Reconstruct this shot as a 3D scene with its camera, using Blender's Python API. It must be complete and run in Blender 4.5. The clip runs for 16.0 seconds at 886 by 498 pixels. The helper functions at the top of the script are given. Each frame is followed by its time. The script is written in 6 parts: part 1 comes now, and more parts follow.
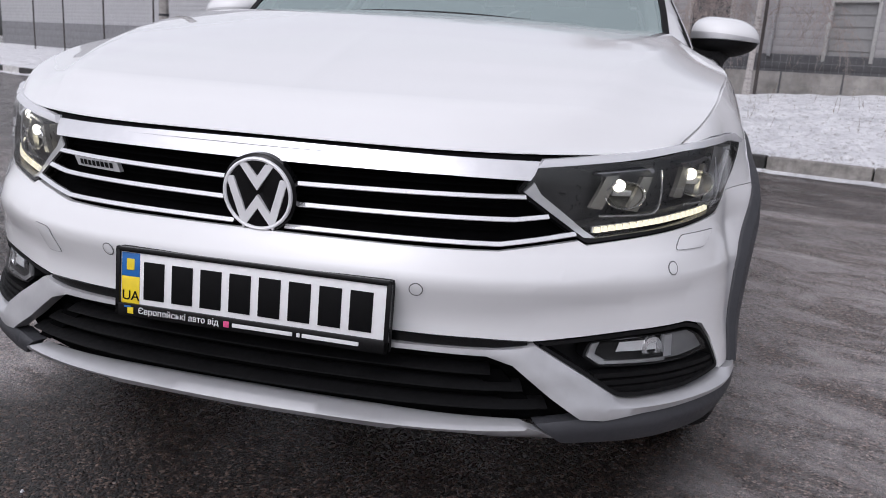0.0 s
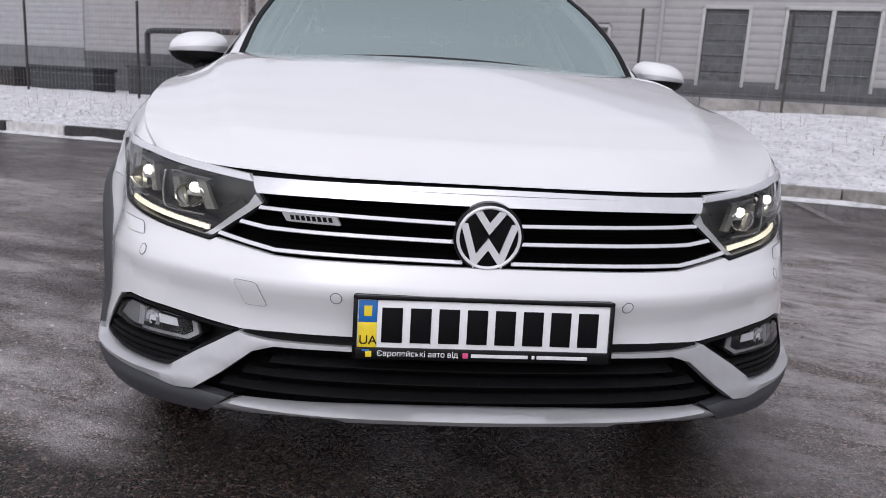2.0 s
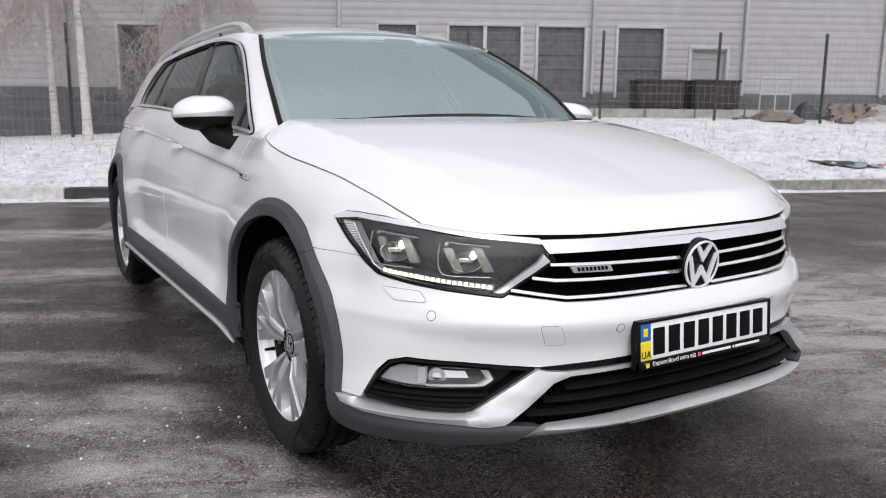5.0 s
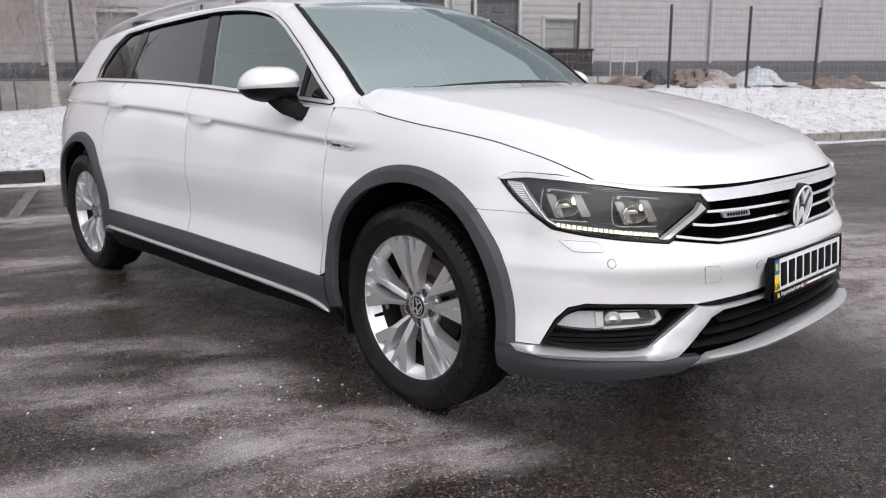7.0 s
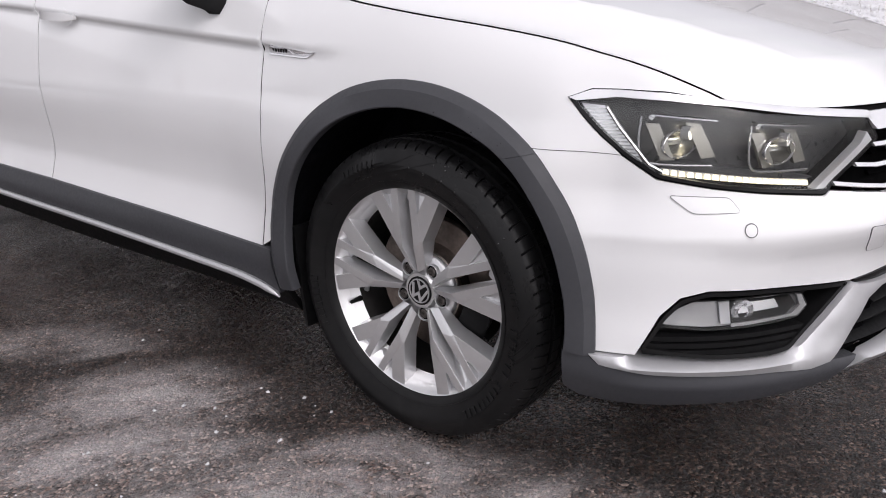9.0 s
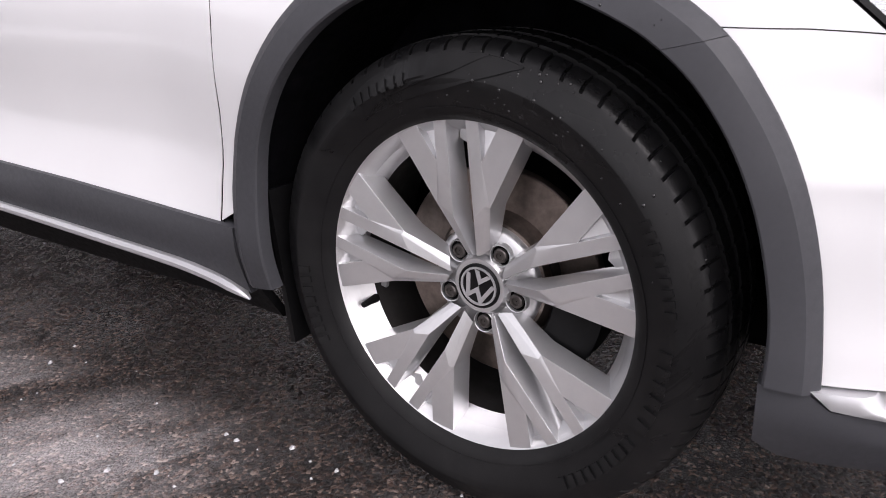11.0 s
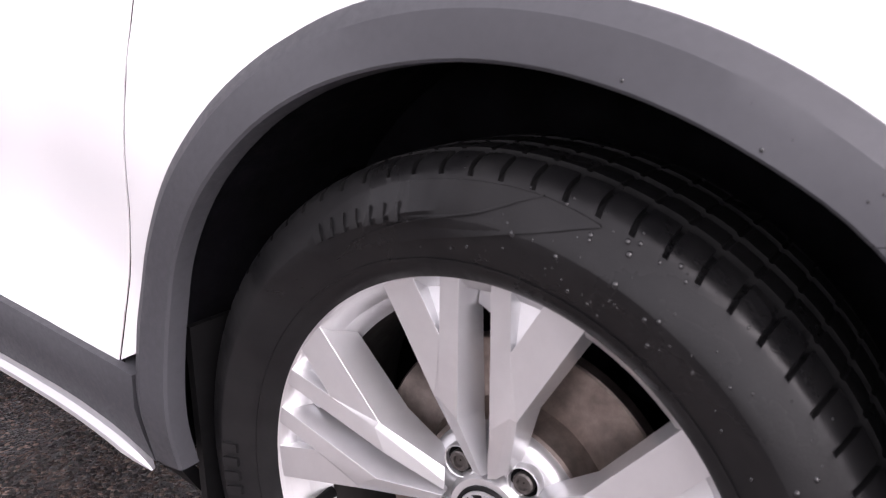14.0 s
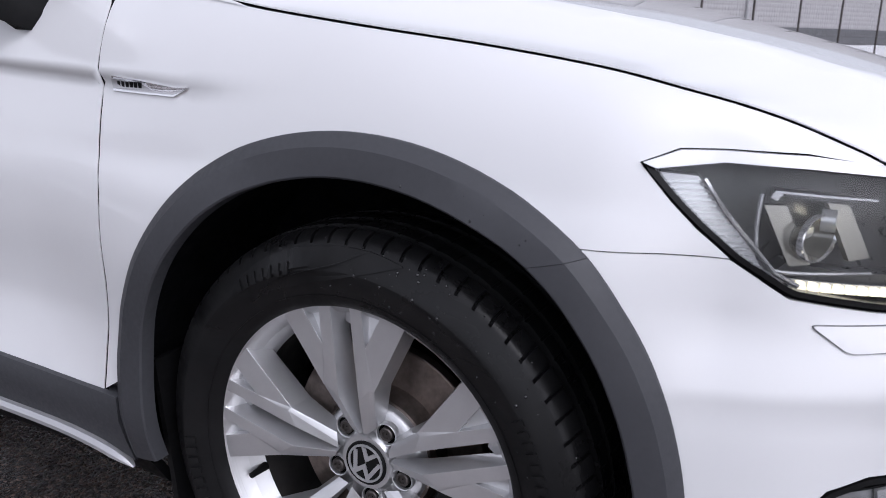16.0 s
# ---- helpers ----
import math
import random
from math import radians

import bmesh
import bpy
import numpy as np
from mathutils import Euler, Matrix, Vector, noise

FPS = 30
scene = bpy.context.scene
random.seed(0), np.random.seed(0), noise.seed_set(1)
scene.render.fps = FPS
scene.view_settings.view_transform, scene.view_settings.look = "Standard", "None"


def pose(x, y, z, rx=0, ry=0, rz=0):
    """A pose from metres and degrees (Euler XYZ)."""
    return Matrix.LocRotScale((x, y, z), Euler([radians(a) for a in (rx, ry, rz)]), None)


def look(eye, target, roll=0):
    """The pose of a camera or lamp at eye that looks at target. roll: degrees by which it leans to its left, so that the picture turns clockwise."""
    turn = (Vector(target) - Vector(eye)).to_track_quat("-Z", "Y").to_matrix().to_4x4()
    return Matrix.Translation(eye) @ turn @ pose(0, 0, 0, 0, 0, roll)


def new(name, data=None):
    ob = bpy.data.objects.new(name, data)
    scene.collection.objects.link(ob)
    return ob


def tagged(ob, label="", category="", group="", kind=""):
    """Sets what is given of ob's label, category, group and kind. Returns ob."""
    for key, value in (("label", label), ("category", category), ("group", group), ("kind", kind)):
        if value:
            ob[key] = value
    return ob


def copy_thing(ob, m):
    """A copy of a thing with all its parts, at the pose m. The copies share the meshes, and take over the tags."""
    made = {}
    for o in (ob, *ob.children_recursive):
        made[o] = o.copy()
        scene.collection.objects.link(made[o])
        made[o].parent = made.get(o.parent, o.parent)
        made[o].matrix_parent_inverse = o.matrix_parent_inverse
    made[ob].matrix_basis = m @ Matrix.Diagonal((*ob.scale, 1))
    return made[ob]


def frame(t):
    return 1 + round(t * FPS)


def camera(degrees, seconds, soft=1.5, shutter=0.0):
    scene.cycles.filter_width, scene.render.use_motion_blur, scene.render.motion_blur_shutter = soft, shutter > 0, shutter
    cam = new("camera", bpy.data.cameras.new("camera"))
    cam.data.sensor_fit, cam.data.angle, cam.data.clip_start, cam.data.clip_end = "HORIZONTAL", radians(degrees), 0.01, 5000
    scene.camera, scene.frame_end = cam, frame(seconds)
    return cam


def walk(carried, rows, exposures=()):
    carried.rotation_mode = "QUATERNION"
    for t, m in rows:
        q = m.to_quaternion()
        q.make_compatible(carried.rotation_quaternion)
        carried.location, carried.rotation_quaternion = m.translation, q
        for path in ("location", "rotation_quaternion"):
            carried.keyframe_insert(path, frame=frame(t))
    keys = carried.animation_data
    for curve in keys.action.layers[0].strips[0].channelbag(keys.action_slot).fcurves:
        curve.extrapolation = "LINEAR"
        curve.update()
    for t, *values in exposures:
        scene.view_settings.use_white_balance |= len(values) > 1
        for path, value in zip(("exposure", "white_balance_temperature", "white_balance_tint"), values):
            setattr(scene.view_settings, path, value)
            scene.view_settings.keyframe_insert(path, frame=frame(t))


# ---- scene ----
cam = camera(60.1, 16.0, soft=.9)
cam.data.dof.use_dof, cam.data.dof.focus_distance, cam.data.dof.aperture_fstop = True, 1.25, 12.0
PATH = [
    (0, (0.611, -2.061, 0.895), (0.184, -0.164, 0.425), 3.8),
    (0.5, (0.408, -2.186, 0.912), (0.14, -0.256, 0.459), 4.0),
    (1, (0.201, -2.286, 0.914), (0.099, -0.338, 0.473), 4.0),
    (1.5, (-0.01, -2.3, 0.915), (0.037, -0.343, 0.505), 3.8),
    (2, (-0.247, -2.329, 0.929), (-0.041, -0.379, 0.532), 3.5),
    (2.5, (-0.507, -2.359, 0.927), (-0.15, -0.429, 0.543), 3.3),
    (3, (-0.734, -2.318, 0.912), (-0.219, -0.422, 0.536), 2.9),
    (3.2, (-0.798, -2.289, 0.928), (-0.243, -0.404, 0.554), 2.6),
    (5.3, (-1.812, -2.181, 1.05), (-0.724, -0.539, 0.704), 0.3),
    (5.5, (-1.919, -2.162, 1.051), (-0.803, -0.538, 0.706), 0.2),
    (6, (-2.216, -2.114, 1.087), (-1.025, -0.546, 0.736), -0.1),
    (6.5, (-2.377, -1.968, 1.048), (-1.108, -0.469, 0.671), -0.3),
    (7, (-2.424, -1.775, 1.033), (-1.075, -0.359, 0.613), -0.6),
    (7.5, (-2.435, -1.545, 1.005), (-1.013, -0.219, 0.534), -0.7),
    (8, (-2.368, -1.342, 0.975), (-0.898, -0.09, 0.453), -0.5),
    (8.5, (-2.205, -1.153, 0.964), (-0.721, 0.054, 0.381), -0.6),
    (9, (-2.049, -1.0, 0.96), (-0.555, 0.165, 0.319), -0.6),
    (9.5, (-1.931, -0.828, 0.886), (-0.435, 0.31, 0.203), -1.0),
    (9.7, (-1.877, -0.74, 0.874), (-0.379, 0.374, 0.155), -1.5),
    (11.8, (-1.637, -0.486, 0.712), (-0.063, 0.541, 0.027), -0.4),
    (12, (-1.627, -0.482, 0.72), (-0.053, 0.552, 0.046), -0.2),
    (12.5, (-1.587, -0.433, 0.773), (0.005, 0.586, 0.119), 1.0),
    (13, (-1.502, -0.348, 0.794), (0.084, 0.69, 0.154), 2.4),
    (13.5, (-1.416, -0.284, 0.769), (0.164, 0.768, 0.139), 3.6),
    (14, (-1.374, -0.268, 0.779), (0.226, 0.762, 0.163), 4.5),
    (14.5, (-1.365, -0.285, 0.803), (0.269, 0.693, 0.191), 4.6),
    (15, (-1.389, -0.324, 0.818), (0.28, 0.596, 0.21), 3.6),
    (15.5, (-1.464, -0.404, 0.833), (0.226, 0.506, 0.27), 2.4),
    (16, (-1.634, -0.534, 0.898), (0.069, 0.375, 0.376), 0.7),
]
EXPOSURES = [(0, .0, 6150, 16), (3.2, .02, 6150, 16), (5.3, .27, 6330, 14), (9.0, .30, 6450, 16), (9.7, .42, 6480, 17), (11.8, .80, 6500, 20), (12.5, .85, 6500, 20), (14.0, 1.42, 6500, 24),
             (14.8, 1.42, 6500, 24), (15.4, .8, 6380, 20), (16, .25, 5950, 17)]
walk(cam, [(t, look(eye, target, roll)) for t, eye, target, roll in PATH], EXPOSURES)

# ---- world and light: a bright overcast winter sky ----
world = bpy.data.worlds.new("sky")
scene.world = world
world.use_nodes = True
wn, wl = world.node_tree.nodes, world.node_tree.links
wn.clear()
sky = wn.new("ShaderNodeTexSky")
sky.sky_type = "NISHITA"
sky.sun_disc = False
sky.sun_elevation, sky.sun_rotation = radians(48), radians(200)
sky.air_density, sky.dust_density, sky.ozone_density = 1.0, 4.0, 1.0
grey = wn.new("ShaderNodeHueSaturation")
grey.inputs["Saturation"].default_value = 0.16
back = wn.new("ShaderNodeBackground")
back.inputs["Strength"].default_value = 0.13
wout = wn.new("ShaderNodeOutputWorld")
wl.new(sky.outputs[0], grey.inputs["Color"])
wl.new(grey.outputs[0], back.inputs["Color"])
wl.new(back.outputs[0], wout.inputs["Surface"])
sun = new("sun", bpy.data.lights.new("sun", "SUN"))
sun.data.energy, sun.data.angle, sun.data.color = 1.0, radians(178), (1.0, 0.99, 0.985)
sun.matrix_world = look((-7.5, -4.5, 15), (0, 0, 0))


# ---- materials ----
def material(name):
    m = bpy.data.materials.new(name)
    m.use_nodes = True
    n, l = m.node_tree.nodes, m.node_tree.links
    n.clear()
    out = n.new("ShaderNodeOutputMaterial")
    b = n.new("ShaderNodeBsdfPrincipled")
    l.new(b.outputs[0], out.inputs["Surface"])
    co = n.new("ShaderNodeTexCoord")
    return m, n, l, b, co.outputs["Object"]


def tex(n, l, co, scale, detail=4, rough=0.6, kind="noise", stretch=None, warp=0.0):
    if stretch:
        mp = n.new("ShaderNodeMapping")
        mp.inputs["Scale"].default_value = stretch
        l.new(co, mp.inputs["Vector"])
        co = mp.outputs[0]
    t = n.new("ShaderNodeTexNoise" if kind == "noise" else "ShaderNodeTexVoronoi")
    t.inputs["Scale"].default_value = scale
    if kind == "noise":
        t.inputs["Detail"].default_value, t.inputs["Roughness"].default_value = detail, rough
        t.inputs["Distortion"].default_value = warp
        l.new(co, t.inputs["Vector"])
        return t.outputs["Fac"]
    l.new(co, t.inputs["Vector"])
    return t.outputs["Distance" if kind == "cells" else "Color"]


def ramp(n, l, fac, stops):
    r = n.new("ShaderNodeValToRGB")
    e = r.color_ramp.elements
    while len(e) < len(stops):
        e.new(0.5)
    for k, (p, c) in zip(e, stops):
        k.position, k.color = p, (*(c if isinstance(c, tuple) else (c, c, c)), 1)
    l.new(fac, r.inputs[0])
    return r.outputs[0]


def mix(n, l, fac, a, b, kind="MIX"):
    m = n.new("ShaderNodeMix")
    m.data_type, m.blend_type = "RGBA", kind
    for sock, v in ((m.inputs["Factor"], fac), (m.inputs["A"], a), (m.inputs["B"], b)):
        if hasattr(v, "is_linked"):
            l.new(v, sock)
        elif isinstance(v, tuple):
            sock.default_value = (*v, 1)
        else:
            sock.default_value = v
    return m.outputs["Result"]


def bump(n, l, b, height, strength, dist):
    k = n.new("ShaderNodeBump")
    k.inputs["Strength"].default_value, k.inputs["Distance"].default_value = strength, dist
    l.new(height, k.inputs["Height"])
    l.new(k.outputs[0], b.inputs["Normal"])
    return k


def simple(name, colour, rough=0.5, metal=0.0, vary=0.06, scale=30, coat=0.0, relief=0.0, relief_scale=200, emit=0.0, spec=0.5):
    """A plain surface with a little mottling in colour and gloss."""
    m, n, l, b, co = material(name)
    f = tex(n, l, co, scale)
    dark = tuple(c * (1 - vary) for c in colour)
    light = tuple(min(1, c * (1 + vary)) for c in colour)
    l.new(ramp(n, l, f, [(.35, dark), (.65, light)]), b.inputs["Base Color"])
    g = tex(n, l, co, scale * 3.1, 5)
    l.new(ramp(n, l, g, [(.3, max(0, rough * .85)), (.7, min(1, rough * 1.15))]), b.inputs["Roughness"])
    b.inputs["Metallic"].default_value = metal
    b.inputs["Coat Weight"].default_value = coat
    b.inputs["Coat Roughness"].default_value = 0.04
    b.inputs["Specular IOR Level"].default_value = spec
    if emit:
        b.inputs["Emission Color"].default_value = (*colour, 1)
        b.inputs["Emission Strength"].default_value = emit
    if relief:
        bump(n, l, b, tex(n, l, co, relief_scale, 3), relief, .001)
    return m


def paint_material():
    m, n, l, b, co = material("white_paint")
    f = tex(n, l, co, 2.2, 3)
    l.new(ramp(n, l, f, [(.3, (.725, .725, .735)), (.7, (.75, .75, .76))]), b.inputs["Base Color"])
    film = tex(n, l, co, 3, 4, .5)  # a thin film of road dust
    l.new(ramp(n, l, film, [(.35, .20), (.7, .23)]), b.inputs["Roughness"])
    b.inputs["Specular IOR Level"].default_value = .25
    b.inputs["Coat Weight"].default_value = 1.0
    b.inputs["Coat Roughness"].default_value = 0.02
    return m


def clear_material(name, tint, gloss=0.02, ior=1.5, sheen=(1, 1, 1)):
    """Thin clear plastic or glass: lets light straight through and mirrors by the Fresnel law."""
    m = bpy.data.materials.new(name)
    m.use_nodes = True
    n, l = m.node_tree.nodes, m.node_tree.links
    n.clear()
    out = n.new("ShaderNodeOutputMaterial")
    mx = n.new("ShaderNodeMixShader")
    tr = n.new("ShaderNodeBsdfTransparent")
    gl = n.new("ShaderNodeBsdfGlossy")
    fr = n.new("ShaderNodeFresnel")
    tr.inputs[0].default_value = (*tint, 1)
    gl.inputs["Roughness"].default_value = gloss
    fr.inputs["IOR"].default_value = ior
    gl.inputs["Color"].default_value = (*sheen, 1)
    l.new(fr.outputs[0], mx.inputs[0])
    l.new(tr.outputs[0], mx.inputs[1])
    l.new(gl.outputs[0], mx.inputs[2])
    l.new(mx.outputs[0], out.inputs["Surface"])
    return m


# frost patches: centre, half length, half width, heading in degrees, strength; the two wide last ones paint in sky
# sheen
FROST_AND_SHEEN = ((-1.20, .02, .50, .22, -32, 1.0), (-1.40, .46, .42, .16, -38, .9), (-1.03, -.34, .36, .14, -30, .8), (-1.26, 1.25, .45, .13, -35, .5), (-1.60, .85, .50, .15, -35, .6),
         (-1.66, 1.52, .40, .10, -30, .8), (-1.45, 2.15, .7, .13, -28, .7), (-1.35, 3.3, 1.3, .22, -22, 1.0), (-1.0, 5.0, 2.2, .34, -20, .9), (-3.2, 4.0, 2.0, .30, -24, .8), (-2.6, 2.4, 1.1, .18, -26, .7),
         (-.40, -.87, .14, .06, -20, .6), (1.42, .15, .42, .14, -10, .7), (1.84, .72, .70, .16, -8, .8), (2.3, 1.6, 1.2, .22, -10, .8), (2.2, 3.6, 1.8, .30, -10, .7), (1.55, -.35, .5, .16, 5, .7), (2.1, -.1, .6, .14, 5, .7), (-1.35, -.18, .40, .16, -25, .8), (-2.0, .3, .5, .2, -20, .6), (-.90, .95, .30, .09, -30, .8), (-.98, .48, .40, .10, -32, .45), (-1.15, .75, .35, .09, -34, .5),
         (1.3, -.9, .6, .16, 5, .6), (2.0, -.8, .8, .2, 0, .65), (2.7, .4, .9, .2, -8, .8), (3.2, 2.4, 1.3, .25, -8, .8), (-2.2, -.6, .6, .2, -15, .6), (-1.10, .58, .40, .22, -35, .75), (-.80, 1.02, .42, .07, -32, .6), (-.93, .84, .34, .05, -34, .6),
         (1.5, 2.35, .5, .14, -10, .8), (2.0, 2.5, .6, .16, -10, .8), (1.47, 1.35, .4, .12, -8, .7), (1.32, .54, .36, .12, -8, .7), (1.88, 1.49, .5, .14, -8, .8), (2.6, 1.0, .6, .16, -8, .8),
         (2.3, -.1, .5, .14, 0, .7), (3.5, .6, .9, .2, -5, .8), (-2.0, 1.45, .6, .14, -28, .8), (-2.3, 2.2, .7, .16, -26, .8), (-3.4, 4.4, 1.2, .25, -24, .8), (-1.13, 5.2, 1.0, .22, -22, .8), (-1.37, 3.2, .6, .16, -24, .8),
         (2.25, .2, 1.6, 3.6, 0, 1.0), (-3.0, 3.2, 1.5, 2.6, -20, .50))


def asphalt_material():
    """Wet winter asphalt: brown-black aggregate, with frost and salt lying in drawn-out patches."""
    m, n, l, b, co = material("wet_asphalt")
    math_node = lambda op, a, c: _math(n, l, op, a, c)
    stone = tex(n, l, co, 165, kind="colour")
    sep = n.new("ShaderNodeSeparateColor")
    l.new(stone, sep.inputs[0])
    pick = ramp(n, l, sep.outputs[0], [(0, (.0035, .0021, .0018)), (.45, (.012, .0066, .0052)), (.68, (.072, .040, .030)), (.86, (.21, .135, .104)), (.985, (.58, .46, .40))])
    grain = tex(n, l, co, 360, 5, .75)
    base = mix(n, l, 1.0, pick, ramp(n, l, grain, [(.25, .35), (.75, 1.6)]), "MULTIPLY")
    wear = tex(n, l, co, 1.3, 5, .6)
    base = mix(n, l, ramp(n, l, wear, [(.40, 0), (.75, .40)]), base, mix(n, l, .5, base, (.060, .051, .047)))
    # general films, drawn out along the lane
    mp = n.new("ShaderNodeMapping")
    mp.inputs["Rotation"].default_value = (0, 0, radians(26))
    l.new(co, mp.inputs["Vector"])
    a = tex(n, l, mp.outputs[0], 1.0, 7, .66, stretch=(.42, 1.5, 1), warp=1.1)
    fine = tex(n, l, co, 15, 7, .78)
    ragged = tex(n, l, mp.outputs[0], 3.2, 7, .70, stretch=(.55, 1.3, 1), warp=.9)
    # the single patches, with ragged edges
    field = None
    for x, y, p, q, turn, k in FROST_AND_SHEEN:
        mq = n.new("ShaderNodeMapping")
        mq.vector_type = "TEXTURE"
        mq.inputs["Location"].default_value = (x, y, 0)
        mq.inputs["Rotation"].default_value = (0, 0, radians(turn))
        mq.inputs["Scale"].default_value = (p, q, 1)
        l.new(co, mq.inputs["Vector"])
        ln = n.new("ShaderNodeVectorMath")
        ln.operation = "LENGTH"
        l.new(mq.outputs[0], ln.inputs[0])
        mr = n.new("ShaderNodeMapRange")
        mr.interpolation_type = "SMOOTHSTEP"
        mr.inputs["From Min"].default_value, mr.inputs["From Max"].default_value = 1.5, 0.0
        mr.inputs["To Min"].default_value, mr.inputs["To Max"].default_value = 0.0, k
        l.new(ln.outputs["Value"], mr.inputs["Value"])
        field = mr.outputs[0] if field is None else math_node("MAXIMUM", field, mr.outputs[0])
    general = ramp(n, l, a, [(.50, 0), (.70, .52)])
    field = math_node("MAXIMUM", math_node("MULTIPLY", field, .95), general)
    # no frost on the sheltered ground where the car stands; the dark ellipse also paints in its shade
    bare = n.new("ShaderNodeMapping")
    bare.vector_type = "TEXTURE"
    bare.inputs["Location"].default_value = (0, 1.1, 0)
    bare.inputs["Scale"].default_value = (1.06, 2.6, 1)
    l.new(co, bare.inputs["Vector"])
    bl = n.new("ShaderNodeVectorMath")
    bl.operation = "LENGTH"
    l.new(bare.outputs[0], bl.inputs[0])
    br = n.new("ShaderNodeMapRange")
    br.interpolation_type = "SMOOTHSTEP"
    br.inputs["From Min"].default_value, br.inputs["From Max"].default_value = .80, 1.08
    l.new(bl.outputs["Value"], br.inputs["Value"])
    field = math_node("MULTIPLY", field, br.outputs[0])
    # where it is soaked the stones are near black; elsewhere a thin dried film of salt, with sky sheen painted in,
    # greys them
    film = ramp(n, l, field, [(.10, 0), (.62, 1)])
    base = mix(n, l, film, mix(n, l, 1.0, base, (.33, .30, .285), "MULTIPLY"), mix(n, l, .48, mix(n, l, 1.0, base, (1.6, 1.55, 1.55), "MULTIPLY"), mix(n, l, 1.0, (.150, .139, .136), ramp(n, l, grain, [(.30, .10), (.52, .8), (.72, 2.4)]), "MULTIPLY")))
    rag = math_node("ADD", math_node("MULTIPLY", fine, .6), math_node("MULTIPLY", ragged, 1.4))
    patch = math_node("MULTIPLY", field, ramp(n, l, math_node("MULTIPLY", rag, .5), [(.41, 0), (.64, 1)]))
    ice = ramp(n, l, patch, [(.03, 0), (.25, .36), (.62, .92)])
    speck = ramp(n, l, grain, [(.41, .08), (.56, 1)])
    ice = mix(n, l, 1.0, ice, speck, "MULTIPLY")
    col = mix(n, l, ice, base, (.66, .625, .63))
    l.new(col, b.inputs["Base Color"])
    wet = tex(n, l, co, 2.2, 5, .65)
    rough = mix(n, l, ice, ramp(n, l, wet, [(.34, .12), (.60, .40)]), (.85, .85, .85))
    glint = ramp(n, l, sep.outputs[1], [(.2, .55), (.8, 1.25)])  # single stones are wetter than others
    rough = mix(n, l, 1.0, rough, glint, "MULTIPLY")
    l.new(rough, b.inputs["Roughness"])
    b.inputs["Specular IOR Level"].default_value = .42
    cells = tex(n, l, co, 165, kind="cells")
    h = mix(n, l, .4, math_node("SUBTRACT", 1.0, cells), grain)
    bump(n, l, b, h, .8, .009)
    return m


def _math(n, l, op, a, c):
    k = n.new("ShaderNodeMath")
    k.operation = op
    for sock, v in ((k.inputs[0], a), (k.inputs[1], c)):
        if hasattr(v, "is_linked"):
            l.new(v, sock)
        else:
            sock.default_value = v
    return k.outputs[0]


def snow_material():
    m, n, l, b, co = material("old_snow")
    f = tex(n, l, co, 3, 8, .7)
    d = tex(n, l, co, 14, 6, .75)
    c = mix(n, l, ramp(n, l, d, [(.52, 0), (.68, .85)]), ramp(n, l, f, [(.3, (.50, .50, .525)), (.6, (.76, .76, .78))]), (.20, .18, .165))
    l.new(c, b.inputs["Base Color"])
    b.inputs["Roughness"].default_value = .8
    bump(n, l, b, mix(n, l, .5, d, tex(n, l, co, 60, 5, .7)), .8, .04)
    return m


PAINT = paint_material()
CLAD = simple("grey_cladding", (.045, .046, .052), .56, 0, .03, 40, relief=.12, relief_scale=900, spec=.42)
BLACK = simple("gloss_black", (.004, .004, .0045), .2, 0, .2, 20, spec=.25)
DARK = simple("black_plastic", (.0055, .0055, .006), .55, 0, .2, 30, relief=.1, relief_scale=700, spec=.18)
GRILLEBLACK = simple("deep_black_plastic", (.0016, .0016, .0018), .8, 0, .2, 30, spec=.02)
LINER = simple("arch_liner_felt", (.007, .007, .0095), .85, 0, .5, 14, relief=.4, relief_scale=120, spec=.15)
# for black parts, and for strips and discs that stand in for shade
VOID = simple("black_parts_and_shade", (.0025, .0025, .0028), .9, 0, .3, 20, spec=.08)
CHROME = simple("chrome", (.84, .84, .86), .10, .78, .03, 30)
BARCHROME = simple("bar_chrome", (.70, .70, .72), .20, .5, .03, 30)
BRIGHT = simple("bright_trim", (.86, .86, .88), .16, .25, .03, 30)
SATIN = simple("satin_silver", (.50, .50, .515), .36, .5, .02, 40, coat=.25)
ALLOY = simple("silver_alloy", (.66, .66, .67), .36, .76, .02, 50, coat=.3)
JOINT = simple("fine_joint", (.16, .16, .165), .8)
MACHINED = simple("machined_steel", (.27, .225, .20), .36, .9, .2, 60)
BOLT = simple("dull_bolt_steel", (.11, .10, .095), .38, .7, .2, 80)
# rim barrel: its dark colour puts in the shade behind the spokes
BARREL = simple("shaded_rim_barrel", (.035, .033, .032), .5, .4, .25, 20)
SCREEN = clear_material("tinted_windscreen", (.90, .98, .96), .01, 7.5, (.84, 1.0, .985))
SIDEGLASS = clear_material("tinted_side_glass", (.72, .80, .79), .01, 2.5, (.86, .98, .97))
PRIVACY = clear_material("dark_privacy_glass", (.10, .105, .105), .01, 1.6)
LENS = clear_material("clear_lens", (.94, .95, .95))
LAMPGREY = simple("lamp_housing", (.062, .062, .065), .3, .1, .1, 30)
REFLECT = simple("lamp_reflector", (.62, .63, .64), .18, .65, .05, 30)
LAMPSILVER = simple("fog_lamp_silver", (.42, .42, .43), .22, .6, .08, 30)
SCOOP = simple("dark_scoop", (.24, .235, .215), .16, .6, .05, 30, coat=.5)
